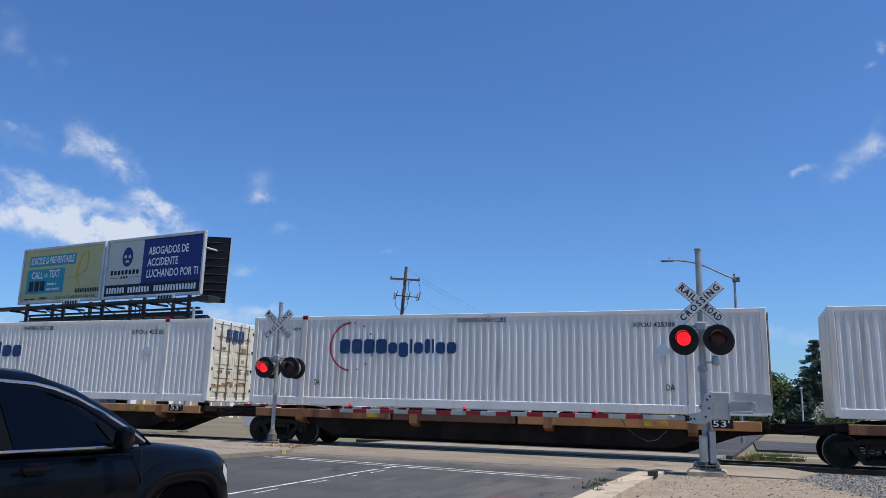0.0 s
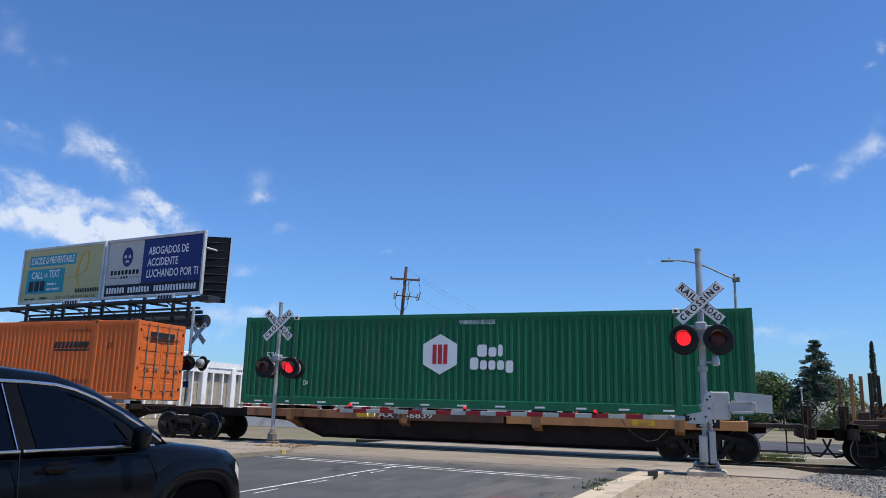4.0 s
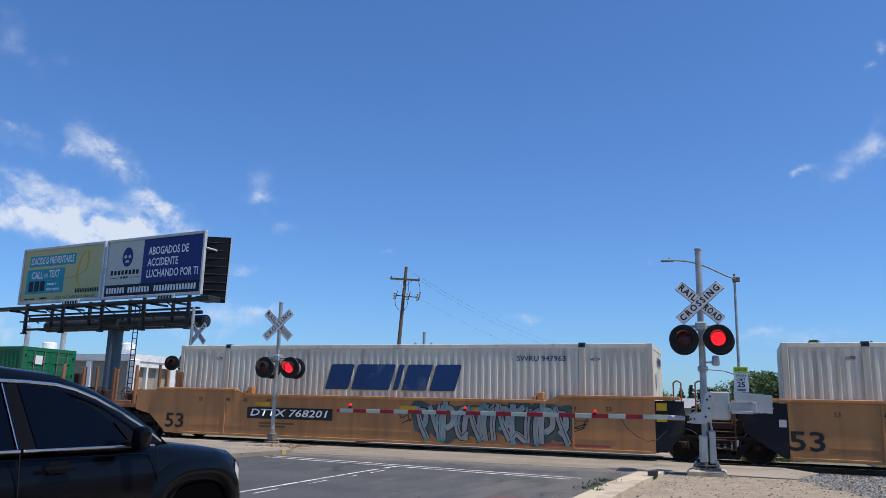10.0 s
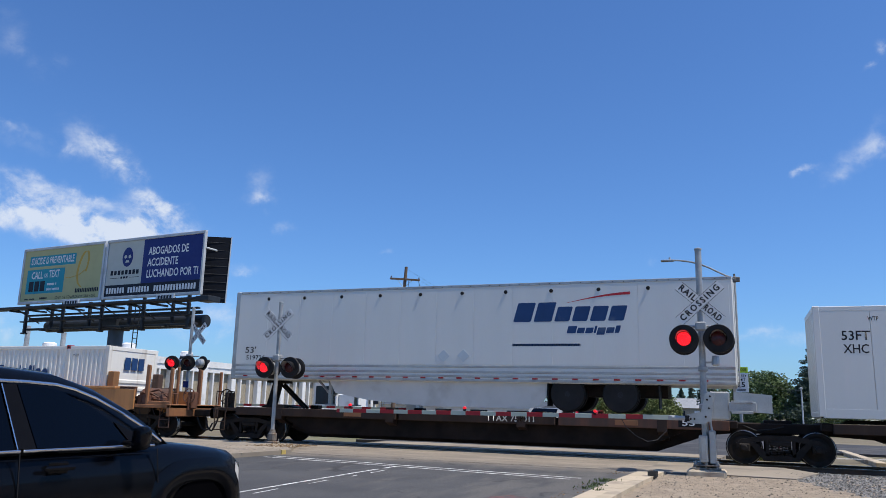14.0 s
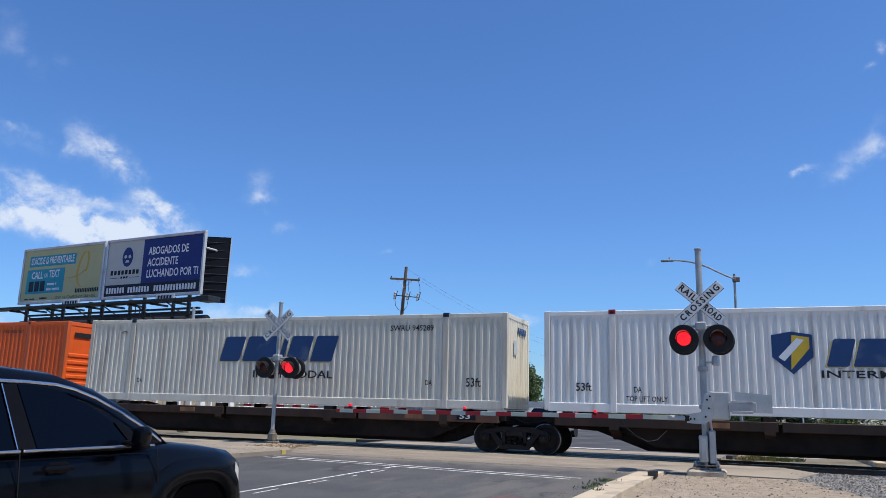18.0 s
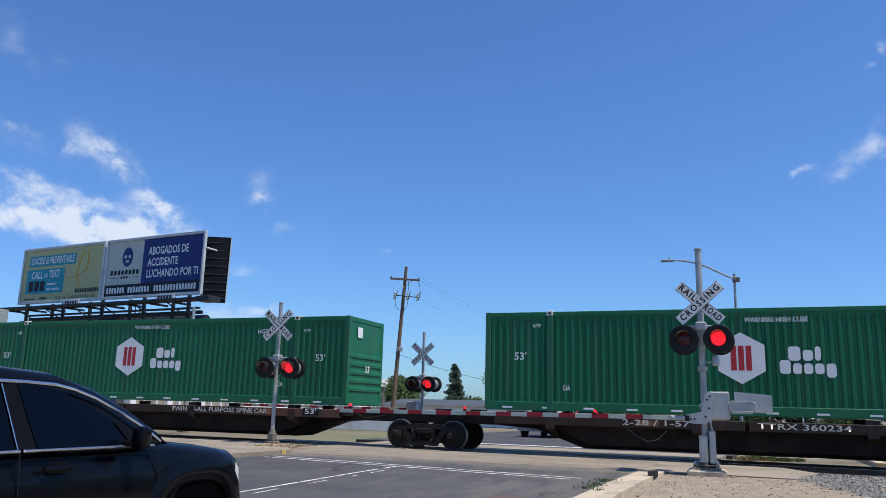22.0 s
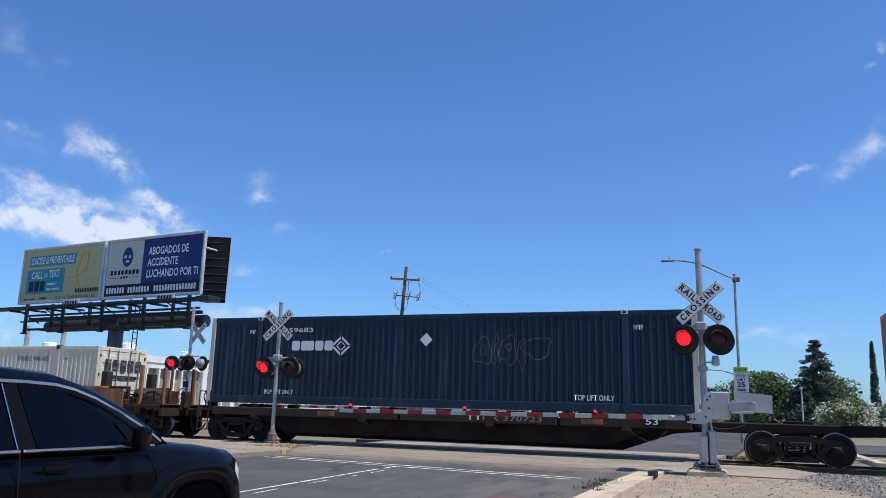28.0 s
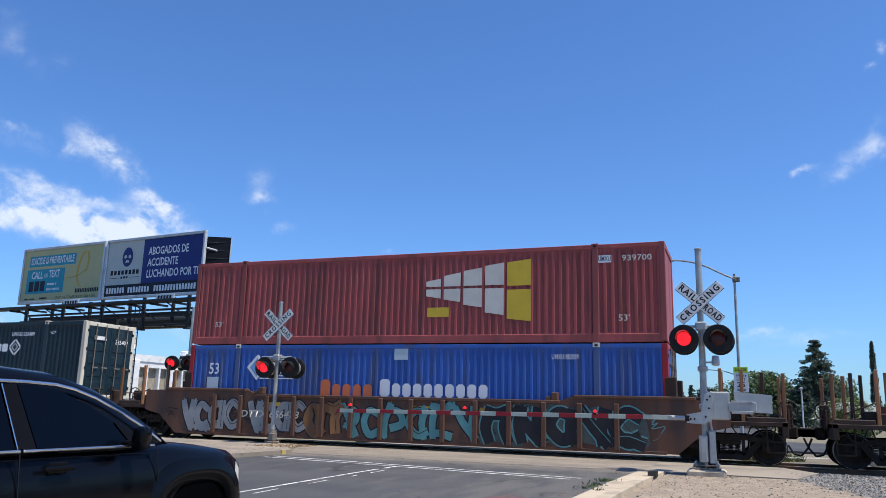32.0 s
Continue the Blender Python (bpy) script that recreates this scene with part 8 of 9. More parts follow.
def suv_cabin():
    gg = Geo()
    secs = []
    for y, top, xin in ((-0.88, 1.085, 0.12), (-1.04, 1.205, 0.17), (-1.30, 1.37, 0.23), (-1.62, 1.52, 0.26), (-1.95, 1.60, 0.27), (-2.5, 1.63, 0.28), (-3.4, 1.64, 0.28), (-4.1, 1.59, 0.27), (-4.45, 1.30, 0.2)):
        w = 1.86
        base = 1.06
        k = (top - base) / 0.57
        low = 0.02 + 0.11 * max(0.0, (y + 1.45) / 0.57)
        half = [(low, base), (low + (xin - 0.06) * 0.5 * k, base + (top - base) * 0.5), (low + (xin - 0.05) * k, top - 0.085 * k), (xin, top - 0.02), (xin + 0.14, top + 0.012), (0.93, top + 0.035)]
        secs.append([(-x, y, z) for x, z in half] + [(-(w - x), y, z) for x, z in reversed(half[:-1])])
    n = len(secs[0])
    v = [p for s in secs for p in s]
    f = [(i * n + j, i * n + (j + 1) % n, (i + 1) * n + (j + 1) % n, (i + 1) * n + j) for i in range(len(secs) - 1) for j in range(n)]
    f += [tuple(range(n)), tuple(range((len(secs) - 1) * n, len(secs) * n))]
    gg.add(v, f)
    return gg


part("body", suv_body(), "car_black", SUV, "glossy black lower body", smooth=True)
part("cabin", suv_cabin(), "car_black", SUV, "glossy black roof and pillars", smooth=True)


def side_x(z):
    """How far the side glass leans in at a height."""
    return -0.015 - 0.215 * max(0.0, (z - 1.06) / 0.5)


WINDOW_EDGE = ((-1.11, 1.115), (-1.27, 1.225), (-1.48, 1.336), (-1.69, 1.433), (-1.87, 1.49), (-2.03, 1.518), (-2.27, 1.528), (-2.6, 1.53), (-3.0, 1.525), (-3.5, 1.50))


def glass_pane(name, pts, mat, lift, label=""):
    gg = Geo()
    n = len(pts)
    v = [(side_x(z) + lift, y, z) for y, z in pts] + [(side_x(z) + lift - 0.012, y, z) for y, z in pts]
    gg.add(v, [tuple(range(n)), tuple(range(2 * n - 1, n - 1, -1))] + [(i, (i + 1) % n, n + (i + 1) % n, n + i) for i in range(n)])
    return part(name, gg, mat, SUV, label)


glass_pane("front_window", [(-1.44, 1.10), (-1.58, 1.27), (-1.75, 1.375), (-2.0, 1.48), (-2.20, 1.505), (-2.335, 1.508), (-2.27, 1.10)], "tint", 0.022, "dark tinted front side window")
glass_pane("quarter_window", [(-1.16, 1.10), (-1.42, 1.10), (-1.55, 1.262)], "car_trim", 0.022)
glass_pane("pillar", [(-2.28, 1.10), (-2.345, 1.508), (-2.46, 1.515), (-2.42, 1.10)], "car_trim", 0.024, "black door pillar")
glass_pane("rear_window", [(-2.44, 1.10), (-2.475, 1.515), (-2.9, 1.515), (-3.4, 1.49), (-3.45, 1.10)], "tint", 0.022, "dark tinted rear side window")
for (ya, za), (yb, zb) in zip(WINDOW_EDGE, WINDOW_EDGE[1:]):
    va, vb = Vector((side_x(za) + 0.03, ya, za)), Vector((side_x(zb) + 0.03, yb, zb))
    part("window_strip", Geo().tube(va, vb, 0.012, n=8), "chrome", SUV, "bright metal window surround")
part("pillar_strip", Geo().tube((side_x(1.1) + 0.034, -2.43, 1.1), (side_x(1.51) + 0.034, -2.465, 1.51), 0.004, n=6), "chrome", SUV)
for ya, yb in ((-1.20, -2.40), (-2.42, -3.6)):
    part("belt_strip", Geo().soft(0.005, yb, 1.078, 0.026, ya, 1.098, 0.006), "chrome", SUV, "bright metal belt strip")
# door seams, handles, mirror, wheel arch, lamp
part("door_seam", Geo().prism([(-2.425, 1.075), (-2.417, 1.075), (-2.36, 0.40), (-2.368, 0.40)], "x", 0.010, 0.016), "black", SUV)
part("door_seam", Geo().prism([(-1.165, 1.06), (-1.157, 1.06), (-1.05, 0.40), (-1.058, 0.40)], "x", 0.010, 0.016), "black", SUV)
hd = part("door_handle", Geo().soft(0.02, -2.23, 0.95, 0.05, -1.98, 0.985, 0.012).soft(0.0, -2.18, 0.93, 0.02, -2.02, 1.01, 0.008), "car_black", SUV, "black door handle with bright edge")
shell = Geo().turn([(0.40, 0.5), (0.86, 0.46), (0.98, 0.25), (1.0, -0.1), (0.96, -0.38), (0.80, -0.48), (0.2, -0.5)], (0, 0, 0), "y", 28)
for i, (x, y, z) in enumerate(shell.v):
    d = math.hypot(x, z) or 1.0
    k = (abs(x / d) ** 4 + abs(z / d) ** 4) ** -0.25
    shell.v[i] = (x * k + 0.10 * z, y, z * k)
mir = part("wing_mirror", shell, "car_black", SUV, "black door mirror", at=pose(0.115, -1.46, 1.150, 0, 0, 10) @ Matrix.Diagonal((0.058, 0.105, 0.088, 1)), smooth=True)
part("mirror_stalk", Geo().soft(-0.02, -1.52, 1.09, 0.08, -1.46, 1.13, 0.012), "car_trim", SUV)
g = Geo()
c = (-0.62, 0.38)
n = 22
ring_pts = []
for i in range(n + 1):
    q = math.radians(180 * i / n)
    cc, ss = math.cos(q), math.sin(q)
    k = (abs(cc) ** 3 + abs(ss) ** 3) ** (-1 / 3)
    ring_pts.append([(xx, c[0] + cc * k * rx, c[1] + ss * k * rz) for rx, rz, xx in ((0.44, 0.40, -0.02), (0.44, 0.40, 0.034), (0.54, 0.50, 0.042), (0.63, 0.585, 0.002))])
g.v = [p for rp in ring_pts for p in rp]
g.f = [(i * 4 + j, i * 4 + j + 1, i * 4 + j + 5, i * 4 + j + 4) for i in range(n) for j in range(3)]
g.m = [0] * len(g.f)
part("wheel_arch", g, "car_black", SUV, "flared black wheel arch", smooth=True)
# flat disc proud of the body; its black colour paints the arch's inner shade
part("wheel_well", Geo().turn([(0.415, 0.0), (0.415, -0.02), (0.41, -0.02)], (0.022, c[0], c[1]), "x", 28), "hollow", SUV, "flat near-black disc painted as the shaded wheel opening")
for y in (-0.62, -3.40):
    for s_, xx in ((1, -0.02), (-1, -1.84)):
        wh = part("wheel", Geo().turn([(0.24, -0.1), (0.34, -0.1), (0.365, -0.07), (0.365, 0.07), (0.34, 0.1), (0.24, 0.1)], (0, 0, 0), "x", 26), "tyre", SUV, "black tyre", at=pose(xx - s_ * 0.06, y, 0.365))
        part("rim", Geo().turn([(0.24, -0.06), (0.24, 0.06), (0.1, 0.08), (0.04, 0.09)], (0, 0, 0), "x", 20), "alu", wh, "alloy wheel rim")
lens = Geo()
nose = ((-0.02, 0.066), (0.055, 0.080), (0.108, 0.145), (0.118, 0.215))
for (ya, ia), (yb, ib) in zip(nose, nose[1:]):
    lens.add([(-ia + 0.012, ya + 0.006, 0.70), (-ib + 0.012, yb + 0.006, 0.70), (-ib + 0.004, yb + 0.004, 0.84), (-ia + 0.004, ya + 0.004, 0.90)], [(0, 1, 2, 3)])
part("headlamp", lens, "lens", SUV, "clear headlamp lens")
part("bumper", Geo().soft(-1.74, -0.12, 0.32, -0.12, 0.10, 0.62, 0.05), "car_trim", SUV)
part("grille", Geo().soft(-1.42, -0.05, 0.62, -0.44, 0.10, 0.84, 0.03), "chrome", SUV)

# ---- billboard ----
BL, BR = Vector((-40.15, 33.85, 0)), Vector((-25.55, 32.15, 0))
bdir = (BR - BL).normalized()
bang = math.degrees(math.atan2(bdir.y, bdir.x))
blen = 17.9
# local x along the face from its left end, y into the board, z up; the face leans a little in height from end to end
board = thing("billboard", pose(BL.x, BL.y, 0, 0, 0, bang) @ Matrix.Diagonal(((BR - BL).length / blen, 1, 1, 1)), "Double steel billboard on a slate blue column", "billboard")
Z0b, Z1b = 6.63, 10.0
for i, (xa, xb) in enumerate(((0.0, blen * 0.487), (blen * 0.497, blen))):
    drop = -0.28 * (xa + xb) / 2 / blen
    fr = Geo().soft(xa, -0.12, Z0b, xb, 0.06, Z0b + 0.16, 0.02).soft(xa, -0.12, Z1b - 0.16, xb, 0.06, Z1b, 0.02).soft(xa, -0.12, Z0b + 0.14, xa + 0.16, 0.06, Z1b - 0.14, 0.02).soft(xb - 0.16, -0.12, Z0b + 0.14, xb, 0.06, Z1b - 0.14, 0.02)
    part("frame", fr, "frame", board, "pale grey billboard frame")
    part("poster", Geo().box(xa + 0.15, -0.05, Z0b + 0.14, xb - 0.15, 0.0, Z1b - 0.14), "bb_cream" if i == 0 else "bb_grey", board, "olive poster with teal speech boxes" if i == 0 else "grey and blue advertising poster")


def on_board(name, xa, za, xb, zb, mat, y=-0.056, lab=""):
    return part(name, Geo().box(xa, y, za, xb, -0.05, zb), mat, board, lab)


def letter_bars(n, xa, za, xb, zb, mat, y, skip=()):
    """An unreadable or private line of print: one plain bar for each letter."""
    step = (xb - xa) / n
    for i in range(n):
        if i not in skip:
            high = zb - (zb - za) * (0.0, 0.05, 0.02, 0.08)[i % 4]
            on_board("text_bar", xa + step * (i + 0.12), za, xa + step * (i + 0.78), high, mat, y)


P1, P2 = blen * 0.487, blen * 0.497
ph = Z1b - Z0b
on_board("speech_box", 0.75, Z0b + ph * 0.66, P1 * 0.66, Z0b + ph * 0.85, "bb_teal")
words("SUICIDE IS PREVENTABLE", 0.75 + (P1 * 0.66 - 0.75) / 2, -0.06, Z0b + ph * 0.755, 0.40, "ink_white", board, P1 * 0.66 - 1.1, bold=0.02)
on_board("speech_box", 0.62, Z0b + ph * 0.18, P1 * 0.54, Z0b + ph * 0.61, "bb_teal")
words("CALL", 1.75, -0.06, Z0b + ph * 0.50, 0.42, "ink_white", board, 1.25, bold=0.02)
words("OR", 2.72, -0.06, Z0b + ph * 0.49, 0.24, "ink_white", board, 0.42)
words("TEXT", 3.62, -0.06, Z0b + ph * 0.51, 0.42, "ink_white", board, 1.15, bold=0.02)
for i in range(3):
    on_board("text_bar", 0.95 + 0.62 * i, Z0b + ph * 0.22, 1.45 + 0.62 * i, Z0b + ph * 0.40, "bb_navy", -0.06)
for i in range(2):
    letter_bars((9, 15)[i], 2.95, Z0b + ph * (0.315 - 0.09 * i), (3.95, 4.35)[i], Z0b + ph * (0.355 - 0.09 * i), "ink_white", -0.06, ((7,), (6,))[i])
letter_bars(14, P1 * 0.69, Z0b + ph * 0.155, P1 - 0.3, Z0b + ph * 0.225, "bb_navy", -0.06)
letter_bars(10, 0.62, Z0b + ph * 0.075, 1.75, Z0b + ph * 0.10, "bb_navy", -0.06, (4,))
letter_bars(8, 2.3, Z0b + ph * 0.075, 3.1, Z0b + ph * 0.11, "bb_navy", -0.06)
words("START THE CONVERSATION. SAVE A LIFE.", P1 * 0.70, -0.06, Z0b + ph * 0.085, 0.17, "ink_black", board, P1 * 0.48)
g = Geo()
def poster_band(pts, wide):
    for i, ((xa, fa), (xb, fb)) in enumerate(zip(pts, pts[1:])):
        wa, wb = wide * (1.0 - 0.6 * abs(i / len(pts) - 0.5)), wide * (1.0 - 0.6 * abs((i + 1) / len(pts) - 0.5))
        g.add([(xa - wa, -0.058, Z0b + ph * fa), (xb - wb, -0.058, Z0b + ph * fb), (xb + wb, -0.058, Z0b + ph * fb), (xa + wa, -0.058, Z0b + ph * fa)], [(0, 1, 2, 3)])


loop = [(P1 * (0.755 + 0.052 * math.cos(q)) + 0.25 * math.sin(q), 0.60 + 0.27 * math.sin(q)) for q in [radians(-20 + 20 * k) for k in range(12)]]
poster_band(loop + [(P1 * 0.70, 0.42), (P1 * 0.715, 0.31), (P1 * 0.76, 0.24)], 0.12)
for (xa, fa), (xb, fb) in zip(((P1 * 0.80, 0.56), (P1 * 0.72, 0.46), (P1 * 0.60, 0.42)), ((P1 * 0.72, 0.46), (P1 * 0.60, 0.42), (P1 * 0.56, 0.43))):
    g.tube((xa, -0.056, Z0b + ph * fa), (xb, -0.056, Z0b + ph * fb), 0.02, n=5)
part("ribbon", g, "bb_gold", board, "gold awareness ribbon print")
PR = blen - 0.16
on_board("blue_panel", P2 + (PR - P2) * 0.40, Z0b + ph * 0.235, PR, Z0b + ph * 0.96, "bb_blue")
on_board("contact_strip", P2 + 0.15, Z0b + ph * 0.045, PR, Z0b + ph * 0.235, "bb_navy", -0.057)
for i, txt in enumerate(("ABOGADOS DE", "ACCIDENTE", "LUCHANDO POR TI")):
    w = (3.6, 2.75, 4.55)[i]
    words(txt, P2 + (PR - P2) * 0.455 + w / 2, -0.063, Z0b + ph * (0.745 - 0.185 * i), 0.42, "ink_white", board, w, bold=0.02)
for n, a, b in ((16, 0.035, 0.50), (15, 0.54, 0.965)):
    letter_bars(n, P2 + (PR - P2) * a, Z0b + ph * 0.095, P2 + (PR - P2) * b, Z0b + ph * 0.19, "ink_white", -0.063, (7,) if n == 16 else ())
letter_bars(8, P2 + (PR - P2) * 0.06, Z0b + ph * 0.40, P2 + (PR - P2) * 0.375, Z0b + ph * 0.475, "bb_navy", -0.06)
letter_bars(3, P2 + (PR - P2) * 0.175, Z0b + ph * 0.335, P2 + (PR - P2) * 0.26, Z0b + ph * 0.37, "bb_navy", -0.06)
for fa, fb in ((0.06, 0.165), (0.27, 0.375)):
    on_board("rule", P2 + (PR - P2) * fa, Z0b + ph * 0.345, P2 + (PR - P2) * fb, Z0b + ph * 0.352, "bb_navy", -0.06)
gx, gz = P2 + (PR - P2) * 0.235, Z0b + ph * 0.68
g = Geo()
g.add([(gx + math.cos(a) * 0.5, -0.058, gz + math.sin(a) * (0.58 if math.sin(a) > 0 else 0.52)) for a in [2 * math.pi * i / 20 for i in range(20)]], [tuple(range(20))])
for sx in (-1, 1):
    g.add([(gx + sx * (0.2 + math.cos(a) * 0.13), -0.062, gz + 0.05 + math.sin(a) * 0.1) for a in [2 * math.pi * i / 10 for i in range(10)]], [tuple(range(10))], 1)
g.add([(gx + a, -0.062, gz + b) for a, b in ((-0.2, -0.28), (0.2, -0.28), (0.12, -0.15), (-0.12, -0.15))], [(0, 1, 2, 3)], 1)
part("emblem", g, ["bb_blue", "bb_grey"], board, "blue oval emblem")
# second board turned away behind, walkway, beams, column
BX, BY = blen + 0.75, 1.1
part("back_board", Geo().add([(blen - 0.5, 0.35, Z0b - 0.32), (BX, BY, Z0b - 0.32), (BX + 0.1, BY, Z1b - 0.22), (blen - 0.5, 0.35, Z1b - 0.22), (blen - 0.62, 0.42, Z0b - 0.32), (BX - 0.12, BY + 0.07, Z0b - 0.32), (BX - 0.02, BY + 0.07, Z1b - 0.22), (blen - 0.62, 0.42, Z1b - 0.22)], [(0, 1, 2, 3), (7, 6, 5, 4), (0, 4, 5, 1), (1, 5, 6, 2), (2, 6, 7, 3), (3, 7, 4, 0)]), "bb_back", board, "dark back of a second board")
for i in range(8):
    z = Z0b - 0.1 + i * 0.42
    part("back_slat", Geo().tube((blen - 0.42, 0.34, z), (BX + 0.02, BY - 0.02, z), 0.014, n=5), "dark_steel", board)
part("back_edge", Geo().tube((BX, BY - 0.02, Z0b - 0.32), (BX + 0.1, BY - 0.02, Z1b - 0.2), 0.035, n=8), "frame", board)
part("stay", Geo().tube((blen - 0.05, 0.0, Z1b - 0.9), (blen + 0.55, 0.35, Z1b - 1.05), 0.05, n=8), "frame", board, "pale bracing stay")
part("walkway", Geo().soft(-1.6, -1.1, Z0b - 0.42, blen + 1.9, -0.35, Z0b - 0.36, 0.02).soft(-1.6, -1.12, Z0b - 0.42, blen + 1.9, -1.06, Z0b - 0.30, 0.01), "dark_steel", board, "steel grating walkway")
part("walkway_end", Geo().soft(blen + 0.9, -1.14, Z0b - 0.52, blen + 1.95, -0.3, Z0b - 0.26, 0.02), "dark_steel", board)
for zz, ya, hh in ((Z0b - 0.62, 0.3, 0.05), (Z0b - 0.82, 0.5, 0.09), (Z0b - 1.02, -0.05, 0.035), (Z0b - 1.46, 0.2, 0.06)):
    part("beam", Geo().soft(0.4, ya, zz - hh, blen - 0.6, ya + 0.2, zz + hh, 0.02), "dark_steel", board, "horizontal steel beam")
for i in range(9):
    x = 0.9 + i * (blen - 2.0) / 8
    low_ = Z0b - (1.72 if i % 2 == 0 else 1.56)
    part("hanger", Geo().soft(x - 0.09, -0.02 + 0.5 * (i % 2), low_, x + 0.09, 0.15 + 0.5 * (i % 2), Z0b + 0.05, 0.02).soft(x - 0.17, -0.08, low_ - 0.03, x + 0.17, 0.2, low_ + 0.06, 0.015).soft(x - 0.05, -1.0, Z0b - 0.55, x + 0.05, 0.2, Z0b - 0.44, 0.01), "dark_steel", board, "steel hanger post")
for i in range(6):
    x = 1.6 + i * (blen - 3.4) / 5
    part("strut", Geo().tube((x, -0.9, Z0b - 0.45), (x + 0.25, 0.4, Z0b - 1.1), 0.04, n=6), "dark_steel", board)
part("torsion_tube", Geo().tube((1.4, 1.3, Z0b - 1.2), (blen - 1.0, 1.3, Z0b - 1.2), 0.34, n=18), "dark_steel", board, "thick horizontal steel tube")
part("column", Geo().tube((blen * 0.482, 1.3, -0.1), (blen * 0.482, 1.3, Z0b - 1.2), 0.44, n=28), "column", board, "slate blue steel column")
part("column_head", Geo().soft(blen * 0.482 - 0.7, 0.8, Z0b - 1.55, blen * 0.482 + 0.7, 1.8, Z0b - 0.8, 0.04), "dark_steel", board)
g = Geo()
for dx in (0, 0.42):
    g.tube((blen * 0.655 + dx, 0.3, 1.6), (blen * 0.655 + dx, 0.3, Z0b - 0.4), 0.03, n=6)
for i in range(15):
    g.tube((blen * 0.655, 0.3, 1.8 + i * 0.3), (blen * 0.655 + 0.42, 0.3, 1.8 + i * 0.3), 0.02, n=6)
part("ladder", g, "dark_steel", board, "steel access ladder")
for i, xx in enumerate((P1 * 0.68, P2 + (PR - P2) * 0.68)):
    on_board("tag_plate", xx - 0.8, Z0b - 0.22, xx + 0.8, Z0b + 0.1, "ink_white", -0.16)
    for j in range(5):
        on_board("text_bar", xx - 0.62 + j * 0.26, Z0b - 0.15, xx - 0.44 + j * 0.26, Z0b + 0.04, "ink_black", -0.165)

# ---- poles, wires, street lamp ----
def utility_pole(x, y, high, arm, label, lean=0.0, gear=True, rz=12):
    ob = thing("utility_pole", pose(x, y, -0.1, 0, lean, rz), label, "utility pole", "utility poles")
    part("pole", Geo().tube((0, 0, 0), (0, 0, high), 0.17, 0.11, n=12), "wood", ob, "weathered round timber pole")
    part("crossarm", Geo().soft(-arm, -0.16, high - 1.02, arm, -0.06, high - 0.88, 0.01), "wood", ob)
    part("brace", Geo().tube((-arm * 0.5, -0.12, high - 1.0), (0, -0.12, high - 1.6), 0.02, n=6).tube((arm * 0.5, -0.12, high - 1.0), (0, -0.12, high - 1.6), 0.02, n=6), "galv", ob)
    for xx in (-arm * 0.93, arm * 0.93):
        part("insulator", Geo().turn([(0.025, 0), (0.05, 0.04), (0.03, 0.07), (0.05, 0.10), (0.02, 0.13)], (xx, -0.11, high - 0.88), "z", 10), "porcelain", ob)
    if gear:
        part("gear_arm", Geo().tube((-0.66, -0.16, high - 2.18), (1.14, -0.16, high - 2.24), 0.035, n=8), "dark_steel", ob, "thin steel equipment arm")
        for xx in (-0.62, 0.34, 1.10):
            part("cutout", Geo().turn([(0.05, -0.34), (0.09, -0.28), (0.06, -0.16), (0.10, -0.06), (0.06, 0.06), (0.09, 0.14), (0.04, 0.24)], (xx, -0.24, high - 2.16), "z", 10), "insulator_grey", ob, "grey fused cut-out")
            part("cutout_fuse", Geo().tube((xx + 0.10, -0.30, high - 2.46), (xx + 0.20, -0.30, high - 1.86), 0.03, n=7), "dark_steel", ob)
        for pts in ([(-0.56, -0.25, high - 2.5), (-0.48, -0.25, high - 2.95), (-0.28, -0.22, high - 3.2), (0.0, -0.18, high - 3.32)], [(0.42, -0.25, high - 2.5), (0.38, -0.25, high - 2.95), (0.2, -0.22, high - 3.22), (0.0, -0.18, high - 3.32)],
                    [(1.02, -0.12, high - 0.98), (1.2, -0.14, high - 1.5), (1.22, -0.16, high - 1.85), (1.12, -0.2, high - 2.0)], [(0.36, -0.2, high - 1.9), (0.34, -0.15, high - 1.4), (0.3, -0.12, high - 0.95)]):
            part("jumper", Geo().path(pts, 0.018, 5), "wire", ob, "looped black jumper wire")
    part("bracket", Geo().soft(-0.1, -0.35, high * 0.46, 0.35, -0.12, high * 0.46 + 0.3, 0.03), "galv", ob)
    return ob


utility_pole(-23.4, 51.4, 11.55, 1.12, "Leaning weathered timber utility pole with crossarm and cut-outs", lean=3.4)
utility_pole(-21.7, 142.5, 10.0, 1.3, "Distant timber utility pole with crossarm", gear=False)
utility_pole(-30.5, 259.5, 10.0, 1.6, "Distant timber utility pole with crossarm", gear=False)
utility_pole(-25.9, 293.0, 10.0, 1.6, "Distant timber utility pole with crossarm", gear=False)


def cable(pa, pb, sag, r, label):
    gg = Geo()
    pa, pb = Vector(pa), Vector(pb)
    pts = []
    for i in range(17):
        q = i / 16
        p = pa.lerp(pb, q)
        p.z -= sag * 4 * q * (1 - q)
        pts.append(p)
    gg.path(pts, r, 5)
    return thing("overhead_cable", pose(0, 0, 0), label, "cable", "overhead cables", geo=gg, mat="wire")


